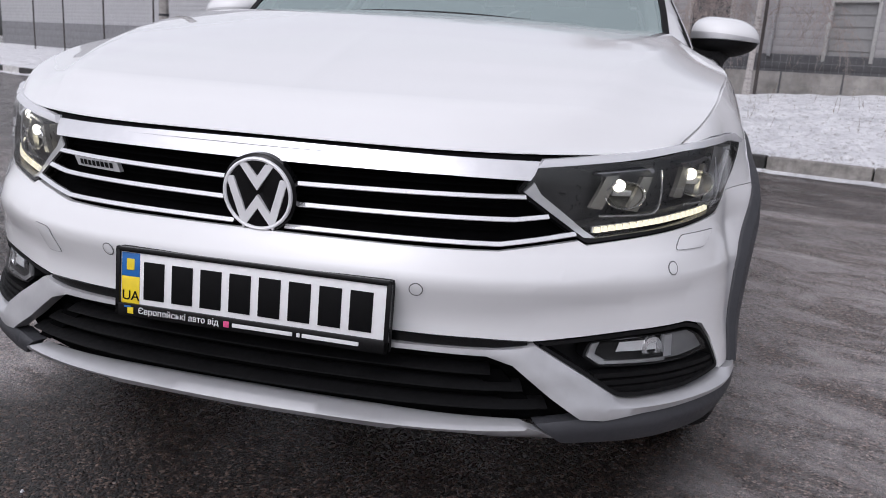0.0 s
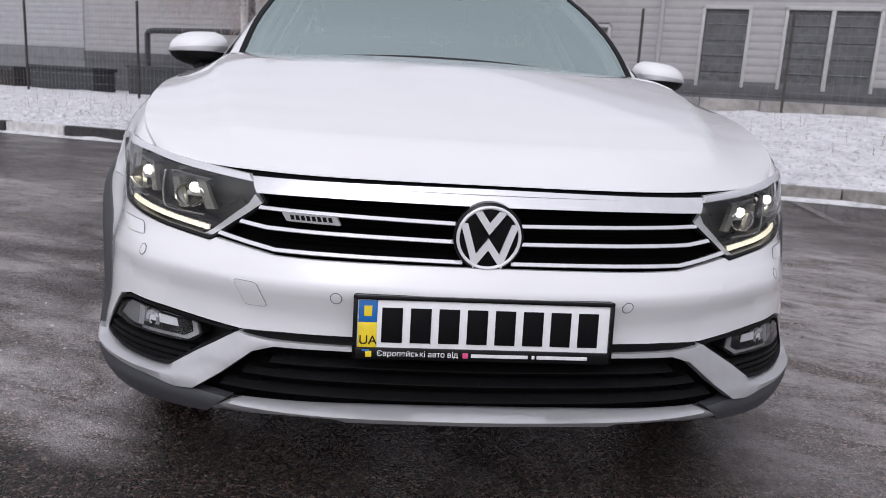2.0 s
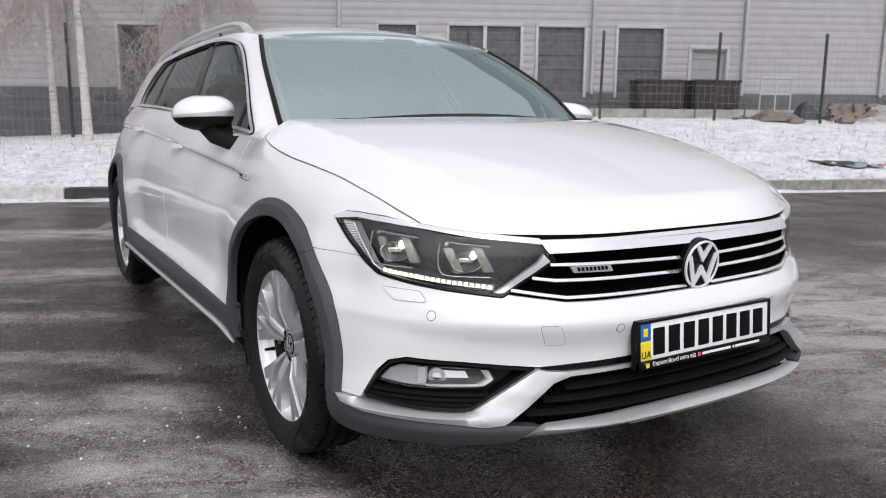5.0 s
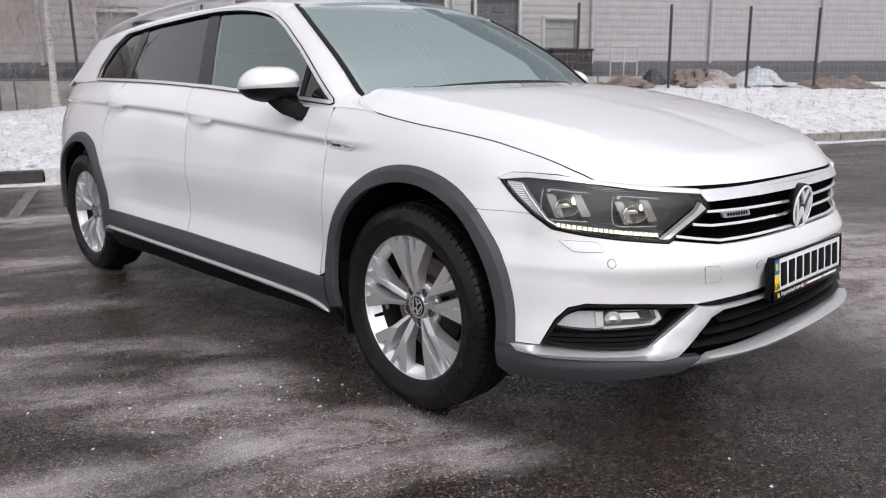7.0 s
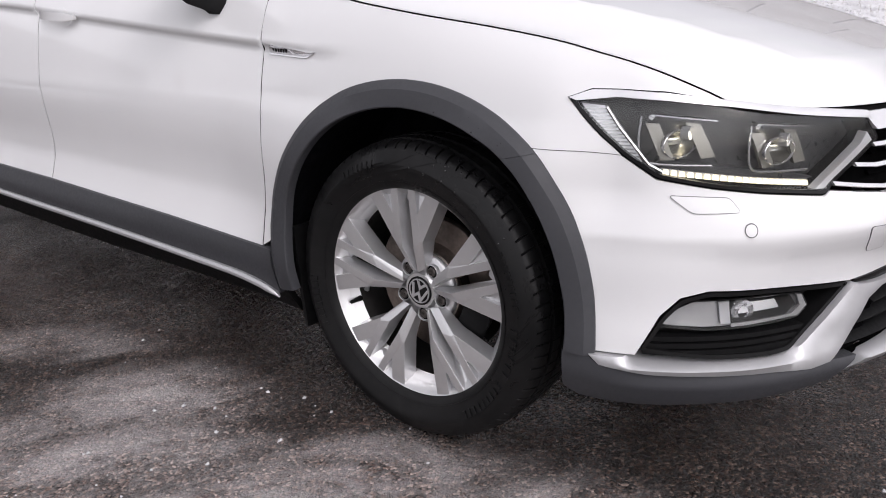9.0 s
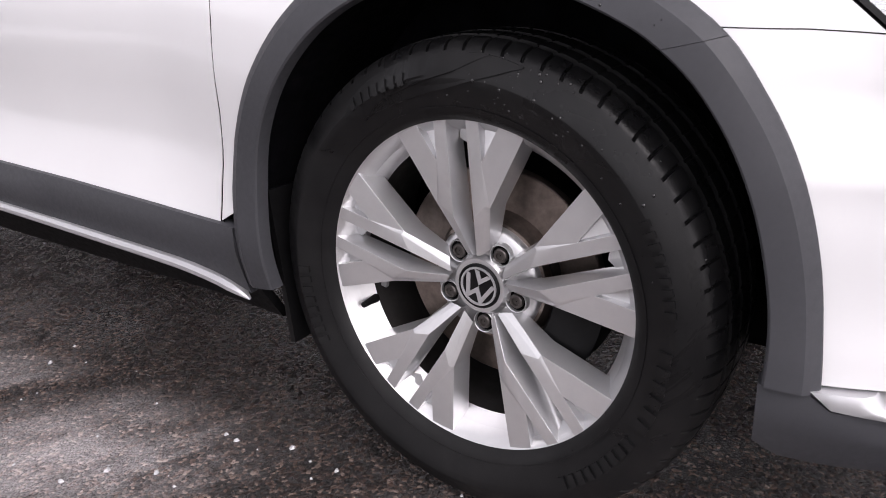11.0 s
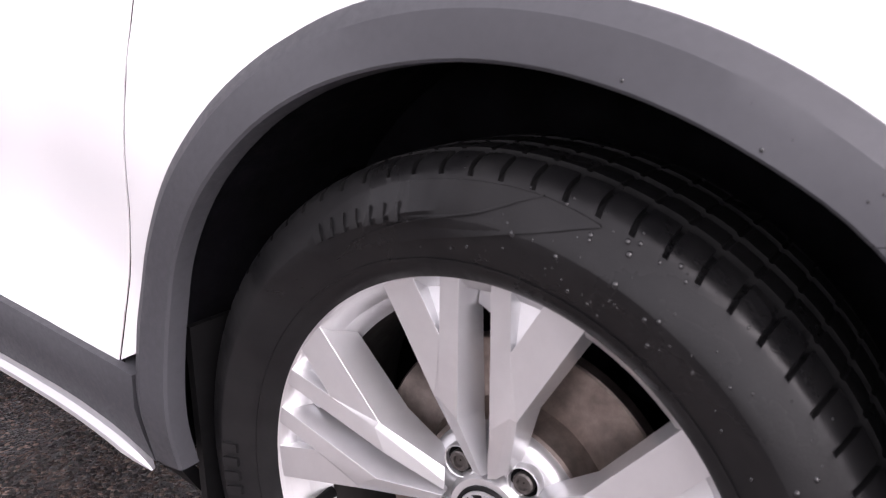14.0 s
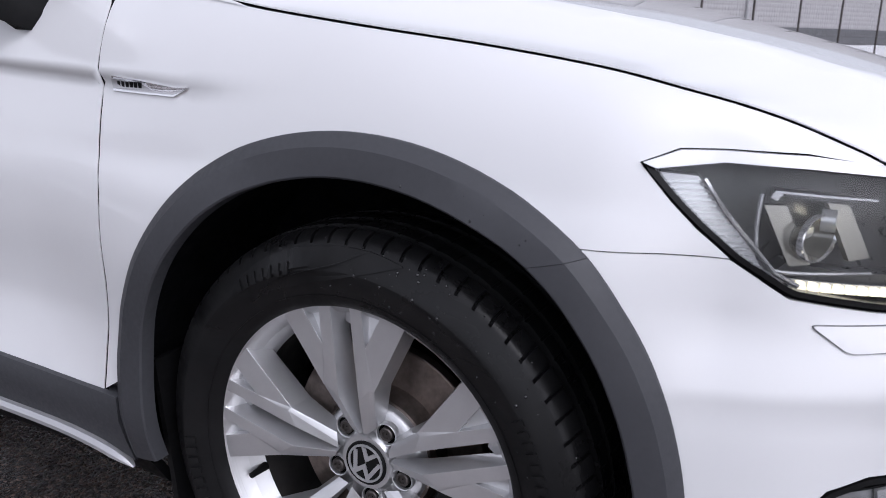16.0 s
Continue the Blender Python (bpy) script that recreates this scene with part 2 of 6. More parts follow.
BULB = simple("warm_reflector", (.42, .41, .37), .2, .55, .04, 30, coat=.5)
LED = simple("daylight_led", (1.0, .93, .70), .3, 0, 0, 10, emit=.75)
XENON = simple("lit_projector", (1.0, .93, .74), .2, 0, 0, 10, emit=9.0)
SEAT = simple("dark_seat_fabric", (.07, .07, .074), .85, 0, .25, 60, relief=.3, relief_scale=300)
TRIMLIGHT = simple("pale_pillar_trim", (.38, .39, .38), .7, 0, .06, 40)
PLATE = simple("plate_white", (.80, .80, .81), .35, 0, .03, 40)
INK = simple("plate_black", (.004, .004, .0045), .5, 0, .1, 40, spec=.1)
BLUE = simple("plate_blue", (.012, .13, .42), .4, 0, .05, 40)
YELLOW = simple("plate_yellow", (.80, .60, .02), .4, 0, .05, 40)
WHITEINK = simple("printed_white", (.72, .72, .73), .5, 0, .05, 60)
PINK = simple("printed_pink", (.65, .08, .22), .5, 0, .2, 300)


def tyre_material():
    """Black rubber: dull in the dry, glossier where it is wet, faintly dusty."""
    m, n, l, b, co = material("tyre_rubber")
    f = tex(n, l, co, 14, 6, .7)
    l.new(ramp(n, l, f, [(.35, (.0050, .0050, .0056)), (.7, (.0110, .0108, .0112))]), b.inputs["Base Color"])
    g = tex(n, l, co, 4.5, 6, .65, warp=.8)
    l.new(ramp(n, l, g, [(.40, .26), (.58, .62)]), b.inputs["Roughness"])
    b.inputs["Specular IOR Level"].default_value = .24
    bump(n, l, b, mix(n, l, .5, f, tex(n, l, co, 450, 3)), .25, .0012)
    return m


TYRE = tyre_material()
ASPHALT = asphalt_material()
SNOW = snow_material()


# ---- body form ----
def hermite(xs, ys):
    """A smooth curve through a few design values, without overshoot."""
    xs, ys = np.asarray(xs, float), np.asarray(ys, float)
    h = np.diff(xs)
    dl = np.diff(ys) / h
    m = np.zeros(len(xs))
    m[0], m[-1] = dl[0], dl[-1]
    for i in range(1, len(xs) - 1):
        if dl[i - 1] * dl[i] > 0:
            w1, w2 = 2 * h[i] + h[i - 1], h[i] + 2 * h[i - 1]
            m[i] = (w1 + w2) / (w1 / dl[i - 1] + w2 / dl[i])

    def f(x):
        x = min(max(x, xs[0]), xs[-1])
        i = min(max(int(np.searchsorted(xs, x)) - 1, 0), len(xs) - 2)
        t = (x - xs[i]) / h[i]
        return float((2 * t**3 - 3 * t * t + 1) * ys[i] + (t**3 - 2 * t * t + t) * h[i] * m[i]
                     + (3 * t * t - 2 * t**3) * ys[i + 1] + (t**3 - t * t) * h[i] * m[i + 1])
    return f


def sstep(a, b, x):
    t = min(max((x - a) / (b - a), 0.0), 1.0)
    return t * t * (3 - 2 * t)


# half of the plan outline at bumper height: x across, y rearwards from the front axle
PLAN = [(0, -.873), (.15, -.869), (.30, -.857), (.42, -.830), (.53, -.784), (.63, -.728), (.72, -.660), (.79, -.576), (.838, -.49), (.866, -.39),
        (.884, -.25), (.897, -.05), (.910, .25), (.920, .7), (.924, 1.4), (.920, 2.2), (.908, 2.8), (.872, 3.2), (.80, 3.5), (.66, 3.73), (.40, 3.85), (0, 3.89)]


def catmull(pts, n=24):
    p = [np.array(a, float) for a in pts]
    p = [2 * p[0] - p[1] if len(p) else p[0]] + p + [2 * p[-1] - p[-2]]
    p[0] = np.array([-p[2][0], p[2][1]])
    p[-1] = np.array([-p[-3][0], p[-3][1]])
    out = []
    for i in range(1, len(p) - 2):
        a, b, c, d = p[i - 1:i + 3]
        for k in range(n):
            t = k / n
            out.append(.5 * (2 * b + (c - a) * t + (2 * a - 5 * b + 4 * c - d) * t * t + (3 * b - a - 3 * c + d) * t**3))
    out.append(p[-2])
    return np.array(out)


_plan = catmull(PLAN)
_len = np.concatenate([[0], np.cumsum(np.linalg.norm(np.diff(_plan, axis=0), axis=1))])
_tan = np.gradient(_plan, axis=0)
_tan /= np.linalg.norm(_tan, axis=1)[:, None]
S_END = float(_len[-1])


def plan(s):
    """Point and outward normal of the plan outline, s metres from the nose."""
    a = min(abs(s), S_END)
    x, y = np.interp(a, _len, _plan[:, 0]), np.interp(a, _len, _plan[:, 1])
    tx, ty = np.interp(a, _len, _tan[:, 0]), np.interp(a, _len, _tan[:, 1])
    n = math.hypot(tx, ty)
    sg = -1 if s < 0 else 1
    return sg * float(x), float(y), sg * float(ty / n), float(-tx / n)


def s_at_y(y):
    """The plan length at which the side lies y behind the front axle."""
    return float(np.interp(y, _plan[:, 1], _len))


ZL = [.16, .20, .25, .29, .35, .42, .49, .535, .57, .60, .63, .69, .74]
INSET = {  # how far the skin lies inside the plan outline, by height, for five stations
    "nose": [.10, .035, -.004, -.014, .004, .016, .006, -.001, .014, .034, .044, .044, .050],
    "corner": [.08, .02, -.012, -.024, -.016, -.004, -.006, -.004, .008, .020, .028, .034, .040],
    "wheel": [.06, .03, -.004, -.010, -.016, -.022, -.025, -.026, -.026, -.025, -.022, -.012, .006],
    "door": [.09, .06, .03, .006, -.018, .003, .022, .023, .021, .019, .018, .020, .030],
    "haunch": [.06, .03, .0, -.005, -.008, -.010, -.012, -.012, -.012, -.010, -.008, .002, .014],
    "tail": [.12, .08, .03, .0, -.004, -.004, .0, .004, .008, .012, .016, .024, .03],
}
_ins = {k: hermite(ZL, v) for k, v in INSET.items()}
_stations = [(0, "nose"), (.62, "nose"), (.98, "corner"), (1.02, "corner"), (1.18, "wheel"), (1.66, "wheel"), (2.1, "door"), (3.45, "door"), (3.95, "haunch"), (4.55, "haunch"), (5.0, "tail"), (9, "tail")]
_SK = [0, .25, .50, .825, .86, .90, .95, 1.01, 1.09, 1.17, 1.32, 1.46, 1.61, 1.77, 1.89, 1.975, 2.66, 2.975, 3.635, 4.365, 5.0, 5.4, 6.2]
_zt = hermite(_SK, [.750, .750, .752, .777, .791, .806, .823, .839, .857, .875, .899, .917, .937, .959, .963, .962, 1.007, 1.026, 1.055, 1.072, 1.07, 1.06, 1.05])
_dt = hermite(_SK, [.050, .052, .056, .064, .067, .070, .075, .080, .081, .080, .070, .062, .071, .097, .119, .125, .145, .153, .165, .175, .15, .10, .06])
_zc = hermite([1.1, 1.9, 2.64, 3.2, 4.0, 5.2], [.83, .849, .891, .926, .953, .975])


BUMPER_EDGE = hermite([0, .3, .47, .60, .738, .88, .976, 1.1, 1.3], [.527, .530, .537, .550, .567, .597, .630, .655, .67])
_zl = hermite([0, .4, .63, .78, .9, 1.2], [.466, .471, .487, .500, .517, .522])


def ztop(s):
    return _zt(abs(s))


def inset(s, z):
    a = abs(s)
    for (s0, k0), (s1, k1) in zip(_stations, _stations[1:]):
        if a <= s1:
            break
    zl = min(z, .74)
    w = sstep(s0, s1, a)
    d = _ins[k0](zl) * (1 - w) + _ins[k1](zl) * w
    zt = _zt(a)
    if z > .74:
        t = min((z - .74) / max(zt - .74, 1e-3), 1.3)
        d += (_dt(a) - d) * (.45 * t + .55 * t**3)
    if a > 1.5:  # the shoulder crease along the side, undercut below its edge
        dz = _zc(a) - z
        if 0 < dz < .26:
            d += .017 * sstep(1.55, 1.97, a) * min(1, dz / .014) * (1 - dz / .26)**2
    # the crease across the bumper
    if a < 1.2 and z < BUMPER_EDGE(a):
        zl, top = _zl(a), BUMPER_EDGE(a)
        k = (top - z) / (top - zl) if z > zl else max(0.0, 1 - (zl - z) / .11)
        d += .011 * k * (1 - sstep(1.0, 1.2, a))
    return d


def skin(s, z, off=0.0):
    """A point of the body's skin, s along the plan outline and z up, off metres proud of it."""
    x, y, nx, ny = plan(s)
    d = inset(s, z) - off
    return Vector((x - nx * d, y - ny * d, z))


# ---- mesh tools ----
from mathutils import geometry


def mesh(name, verts, faces, mat, smooth=True, sharp=None):
    me = bpy.data.meshes.new(name)
    me.from_pydata([tuple(v) for v in verts], [], faces)
    for m in (mat if isinstance(mat, (list, tuple)) else [mat]):
        me.materials.append(m)
    if smooth:
        me.shade_smooth()
        if sharp is not None:
            me.set_sharp_from_angle(angle=radians(sharp))
    me.validate()
    return me


def obj(name, me, parent=None, label="", at=None):
    ob = new(name, me)
    if parent is not None:
        ob.parent = parent
    if at is not None:
        ob.matrix_basis = at
    if label:
        ob["label"] = label
    return ob


def part(name, bm, mat, parent=None, label="", sharp=35, at=None):
    """One bmesh as one mesh object under its thing or part."""
    me = bpy.data.meshes.new(name)
    bmesh.ops.recalc_face_normals(bm, faces=bm.faces[:])
    bm.to_mesh(me)
    bm.free()
    for m in (mat if isinstance(mat, (list, tuple)) else [mat]):
        me.materials.append(m)
    me.shade_smooth()
    me.set_sharp_from_angle(angle=radians(sharp))
    return obj(name, me, parent, label, at)


def thing(name, label, category, group="", at=None):
    ob = new(name)
    if at is not None:
        ob.matrix_basis = at
    return tagged(ob, label, category, group)


def add_box(bm, x0, x1, y0, y1, z0, z1, bev=0.0, m=None):
    r = bmesh.ops.create_cube(bm, size=1)
    vs = r["verts"]
    for v in vs:
        v.co = Vector((x0 + (v.co.x + .5) * (x1 - x0), y0 + (v.co.y + .5) * (y1 - y0), z0 + (v.co.z + .5) * (z1 - z0)))
    if bev:
        es = list({e for v in vs for e in v.link_edges})
        o = bmesh.ops.bevel(bm, geom=es, offset=bev, segments=2, affect="EDGES", profile=.6)
        vs = list({v for f in o["faces"] for v in f.verts} | {v for v in vs if v.is_valid})
    if m is not None:
        bmesh.ops.transform(bm, matrix=m, verts=vs)
    return vs


def box(x0, x1, y0, y1, z0, z1, bev=0.0, m=None):
    bm = bmesh.new()
    add_box(bm, x0, x1, y0, y1, z0, z1, bev, m)
    return bm


def sweep(path, prof, closed=False, up=Vector((0, 0, 1)), cap=True, scale=None):
    """A profile of (side, up) offsets drawn along a path of points."""
    bm = bmesh.new()
    path = [Vector(p) for p in path]
    n = len(path)
    rings = []
    for i, p in enumerate(path):
        a = path[(i - 1) % n] if (closed or i > 0) else p
        b = path[(i + 1) % n] if (closed or i < n - 1) else p
        t = (b - a).normalized()
        side = t.cross(up)
        side = side.normalized() if side.length > 1e-5 else Vector((1, 0, 0))
        u = side.cross(t)
        k = scale[i] if scale else 1
        rings.append([bm.verts.new(p + side * q[0] * k + u * q[1] * k) for q in prof])
    m = len(prof)
    for i in range(n if closed else n - 1):
        a, b = rings[i], rings[(i + 1) % n]
        for j in range(m):
            bm.faces.new((a[j], a[(j + 1) % m], b[(j + 1) % m], b[j]))
    if cap and not closed:
        bm.faces.new(rings[0])
        bm.faces.new(rings[-1][::-1])
    return bm


def disc_profile(r, n=8, k=1.0):
    return [(r * math.cos(2 * math.pi * i / n), k * r * math.sin(2 * math.pi * i / n)) for i in range(n)]


def lathe_x(prof, n=64, close=False):
    """Turn a profile of (x, r) round the x axis."""
    bm = bmesh.new()
    rings = [[bm.verts.new((x, r * math.sin(2 * math.pi * i / n), r * math.cos(2 * math.pi * i / n))) for i in range(n)] for x, r in prof]
    pairs = list(zip(rings, rings[1:])) + ([(rings[-1], rings[0])] if close else [])
    for a, b in pairs:
        for i in range(n):
            bm.faces.new((a[i], a[(i + 1) % n], b[(i + 1) % n], b[i]))
    return bm


def rounded(pts, r, n=4):
    """A closed outline with its corners rounded."""
    out = []
    k = len(pts)
    for i in range(k):
        p, a, b = Vector(pts[i]), Vector(pts[i - 1]), Vector(pts[(i + 1) % k])
        d = min(r, (a - p).length * .45, (b - p).length * .45)
        p0, p1 = p + (a - p).normalized() * d, p + (b - p).normalized() * d
        for j in range(n + 1):
            t = j / n
            out.append(tuple((1 - t)**2 * p0 + 2 * t * (1 - t) * p + t * t * p1))
    return out


def softline(pts, n=5):
    """An open line through points, smoothed."""
    p = [Vector(a) for a in pts]
    p = [2 * p[0] - p[1]] + p + [2 * p[-1] - p[-2]]
    out = []
    for i in range(1, len(p) - 2):
        a, b, c, d = p[i - 1:i + 3]
        for k in range(n):
            t = k / n
            out.append(tuple(.5 * (2 * b + (c - a) * t + (2 * a - 5 * b + 4 * c - d) * t * t + (3 * b - a - 3 * c + d) * t**3)))
    out.append(tuple(p[-2]))
    return out


def inside(q, poly):
    x, y = q
    c = False
    j = len(poly) - 1
    for i in range(len(poly)):
        xi, yi = poly[i]
        xj, yj = poly[j]
        if (yi > y) != (yj > y) and x < (xj - xi) * (y - yi) / (yj - yi) + xi:
            c = not c
        j = i
    return c


def dense(poly, step):
    out = []
    for a, b in zip(poly, poly[1:] + poly[:1]):
        a, b = np.array(a), np.array(b)
        d = np.linalg.norm(b - a)
        if d < 1e-5:
            continue
        k = max(1, int(math.ceil(d / step)))
        out += [tuple(a + (b - a) * i / k) for i in range(k)]
    return out


def sheet(outline, step, holes=(), lines=()):
    """Flat triangles that fill an outline in surface coordinates, with its edge loops."""
    loops = [dense(list(o), step) for o in (outline, *holes)]
    pts, edges = [], []
    for lp in loops:
        k = len(pts)
        pts += lp
        edges += [(k + i, k + (i + 1) % len(lp)) for i in range(len(lp))]
    for ln in lines:  # creases that the mesh has to follow
        run = [q for q in ln if inside(q, loops[0])]
        k = len(pts)
        pts += run
        edges += [(k + i, k + i + 1) for i in range(len(run) - 1) if abs(run[i][0] - run[i + 1][0]) + abs(run[i][1] - run[i + 1][1]) < 4 * step]
    rim = np.array(pts)
    lo, hi = rim.min(0), rim.max(0)
    ny = max(1, int((hi[1] - lo[1]) / step))
    nx = max(1, int((hi[0] - lo[0]) / step))
    for i in range(1, nx + 1):
        for j in range(1, ny + 1):
            q = (lo[0] + (hi[0] - lo[0]) * (i - .5) / nx, lo[1] + (hi[1] - lo[1]) * (j - .5) / ny)
            if ((rim - q)**2).sum(1).min() > (.55 * step)**2 and inside(q, loops[0]) and not any(inside(q, h) for h in loops[1:]):
                pts.append(q)
    v, e, f, *_ = geometry.delaunay_2d_cdt([Vector(p) for p in pts], edges, [], 0, 1e-6)
    keep = []
    for t in f:
        c = sum((v[i] for i in t), Vector((0, 0))) / 3
        if abs((v[t[1]] - v[t[0]]).cross(v[t[2]] - v[t[0]])) < 1e-7:
            continue
        if inside(c, loops[0]) and not any(inside(c, h) for h in loops[1:]):
            keep.append(tuple(t))
    return v, keep


def panel_mesh(name, outline, surf, step, mat, holes=(), off=0.0, depth=.010, flip=False, roll=.0025, lines=()):
    """A curved panel with real thickness: surf(a, b, off) lifts an outline onto a surface; its rim is rolled over and turned in."""
    v, f = sheet(outline, step, holes, lines)
    count = {}
    for t in f:
        for a, b in ((t[0], t[1]), (t[1], t[2]), (t[2], t[0])):
            count[(a, b)] = True
    border = [(a, b) for a, b in count if (b, a) not in count]
    rim = {i for e in border for i in e}
    verts = [surf(p[0], p[1], off - (roll if i in rim else 0)) for i, p in enumerate(v)]
    faces = [t[::-1] if flip else t for t in f]
    if depth:
        low = {}
        for i in rim:
            low[i] = len(verts)
            verts.append(surf(v[i][0], v[i][1], off - depth))
        for a, b in border:
            q = (a, low[a], low[b], b)
            faces.append(q[::-1] if flip else q)
    me = mesh(name, verts, faces, mat, True, 50)
    if step > .012 and len(me.polygons) == len(faces):
        # shade the face of the panel by the true normals of its surface
        e = .005
        true = {}
        for i in range(len(v)):
            a, b = v[i]
            d = (Vector(surf(a + e, b, off)) - Vector(surf(a - e, b, off))).cross(Vector(surf(a, b + e, off)) - Vector(surf(a, b - e, off)))
            true[i] = (-d if flip else d).normalized() if d.length > 1e-12 else None
        want = [Vector((0, 0, 0))] * len(me.loops)
        for p in me.polygons:
            flat = p.normal
            for k in p.loop_indices:
                i = me.loops[k].vertex_index
                t = true.get(i) if p.index < len(f) else None
                want[k] = t if t is not None and t.dot(flat) > .4 else flat
        me.normals_split_custom_set(want)
    return me


# ---- upper body form ----
_wx = hermite([.96, 1.04, 1.10, 1.16, 1.22, 1.283, 1.344, 1.40], [.715, .700, .688, .672, .650, .620, .582, .545])
_wy = hermite([.96, 1.04, 1.10, 1.16, 1.22, 1.283, 1.344, 1.40], [.400, .503, .578, .666, .767, .882, 1.005, 1.13])
_zr = hermite([.95, 1.12, 1.45, 1.9, 2.45, 2.93, 3.3, 3.6], [1.345, 1.378, 1.400, 1.400, 1.380, 1.338, 1.285, 1.22])
_xb = hermite([.3, .55, 1.3, 2.2, 3.0, 3.7], [.765, .785, .792, .790, .772, .72])


def flank(y, z, off=0.0, sg=-1):
    """The side of the cabin: glass and frames above the belt."""
    y, z = float(y), float(z)
    x = _xb(y) - .455 * (z - .98) - .10 * (z - .98)**2
    gap = y - _wy(min(z, 1.40))
    if gap < .11:  # round into the windscreen pillar
        k = max(0.0, 1 - max(gap, 0) / .11)
        x -= (x - _wx(min(z, 1.40))) * k * k
    return Vector((sg * (x + off * .9), y, z + off * .4))


def roof(u, y, off=0.0):
    u, y = float(u), float(y)
    zr = _zr(y)
    xr = -flank(y, zr)[0]
    a = abs(u)
    crown = .062 * (1 - sstep(2.9, 3.6, y) * .3) * sstep(.6, 1.5, y)
    return Vector((u * (xr + off), y, zr + crown * (1 - a**2.6) + off))


def screen(u, v, off=0.0):
    """The windscreen: u across from -1 to 1, v from its foot to its top."""
    u, v = float(u), float(v)
    z = .975 + v * (1.362 - .975)
    x, y = _wx(z), _wy(z)
    bow = (.17 - .05 * v) * (1 - u * u)
    return Vector((u * x, y - bow - off, z + .035 * v * (1 - u * u) + .05 * (1 - v) * (1 - u * u) + off * .5))


def hood(u, v, off=0.0):
    """The bonnet, from the nose edge (v = 0) to the windscreen (v = 1), across by u from -1 to 1."""
    u, v = float(u), float(v)
    sg = -1 if u < 0 else 1
    a = abs(u)
    SC, SE = .825, 1.885
    nose = lambda q: Vector(skin(q * SC, ztop(q * SC)))
    side = lambda q: Vector(skin(SC + q * (SE - SC), ztop(SC + q * (SE - SC))))
    back = lambda q: Vector((q * .775, .385 - .20 * (1 - q * q), .985 + .027 * (1 - q**2.2)))
    mid = lambda q: Vector((0, -.823 + 1.008 * q, hood_mid(q)))
    e = side(1)
    d = e - back(1)
    b1 = back(a) + Vector((d.x * a, d.y * a, d.z * a**8))
    p = (1 - v) * nose(a) + v * b1 + (1 - a) * mid(v) + a * side(v)
    p -= (1 - a) * (1 - v) * nose(0) + a * (1 - v) * nose(1) + (1 - a) * v * back(0) + a * v * e
    # raised centre between two creases that run from the grille's ends to the screen
    c = hood_crease(v)
    w = sstep(0, .10, v) * (1 - .30 * sstep(.75, 1, v))
    crest = 1 - .08 * (a / c)**2 if a < c else .92 * max(0, 1 - (a - c) / (1 - c))**2.1
    p.z += .038 * w * crest + .014 * sstep(.80, 1, v) * sstep(.62, .90, a) * (1 - sstep(.93, 1.0, a))
    return Vector((sg * p.x, p.y, p.z + off))


hood_mid = hermite([0, .04, .12, .3, .55, .8, 1], [.750, .772, .798, .853, .922, .978, 1.012])
hood_crease = lambda v: .64 + .25 * v


# ---- the car ----
car = thing("car", "white estate car with dark grey wheel-arch cladding, parked on wet asphalt", "car")


def side_surf(sg):
    return lambda s, z, off: skin(sg * s, z, off)


def both(name, outline, step, mat, label="", holes=(), off=0.0, depth=.010, parent=None, lines=()):
    """The same panel on either flank."""
    made = []
    for sg in (-1, 1):
        me = panel_mesh(name, outline, side_surf(sg), step, mat, holes, off, depth, sg < 0, lines=lines)
        made.append(obj(name, me, parent[len(made)] if parent else car, label))
    return made


def across(name, half, step, mat, label="", off=0.0, depth=.010, parent=None, holes=(), lines=()):
    """A panel that spans the nose: half of its outline from the top centre outwards and back to the bottom centre."""
    full = list(half) + [(-a, b) for a, b in reversed(half) if a > 1e-6]
    full = full[::-1]
    me = panel_mesh(name, full, lambda s, z, o: skin(s, z, o), step, mat, holes, off, depth, lines=lines)
    return obj(name, me, parent or car, label)


def shrink(poly, d):
    """An outline moved inwards by d."""
    n = len(poly)
    area = sum(poly[i][0] * poly[(i + 1) % n][1] - poly[(i + 1) % n][0] * poly[i][1] for i in range(n))
    sgn = 1 if area > 0 else -1
    out = []
    for i in range(n):
        p, a, b = Vector(poly[i]), Vector(poly[i - 1]), Vector(poly[(i + 1) % n])
        u, w = (p - a).normalized(), (b - p).normalized()
        n1, n2 = Vector((-u.y, u.x)) * sgn, Vector((-w.y, w.x)) * sgn
        m = (n1 + n2)
        m = m / max(.35, m.dot(n1)) if m.length > 1e-4 else n1
        out.append(tuple(p + m * d))
    return out


# outlines on the skin: metres round the plan from the nose, and height
HEADLIGHT = rounded([(1.125, .780), (1.087, .793), (1.04, .793), (.943, .789), (.835, .777), (.668, .759), (.512, .746), (.465, .692), (.605, .604), (.75, .619), (.85, .631), (.955, .648), (1.020, .684), (1.060, .715), (1.090, .743)], .010, 3)
BROW = [(1.124, .7815), (1.087, .7945), (1.04, .7945), (.943, .7905), (.835, .7785), (.668, .7605), (.513, .7475), (.502, .733), (.668, .7485), (.82, .767), (.94, .778), (1.04, .783), (1.110, .776)]


def arch(radii, lo, hi, n=44):
    """A wheel-arch line about the front axle: radius by angle, from behind the wheel over its top to the front."""
    f = hermite(*zip(*radii))
    return [(S0F + f(a) * math.cos(radians(a)), .3365 + f(a) * math.sin(radians(a))) for a in np.linspace(lo, hi, n)]


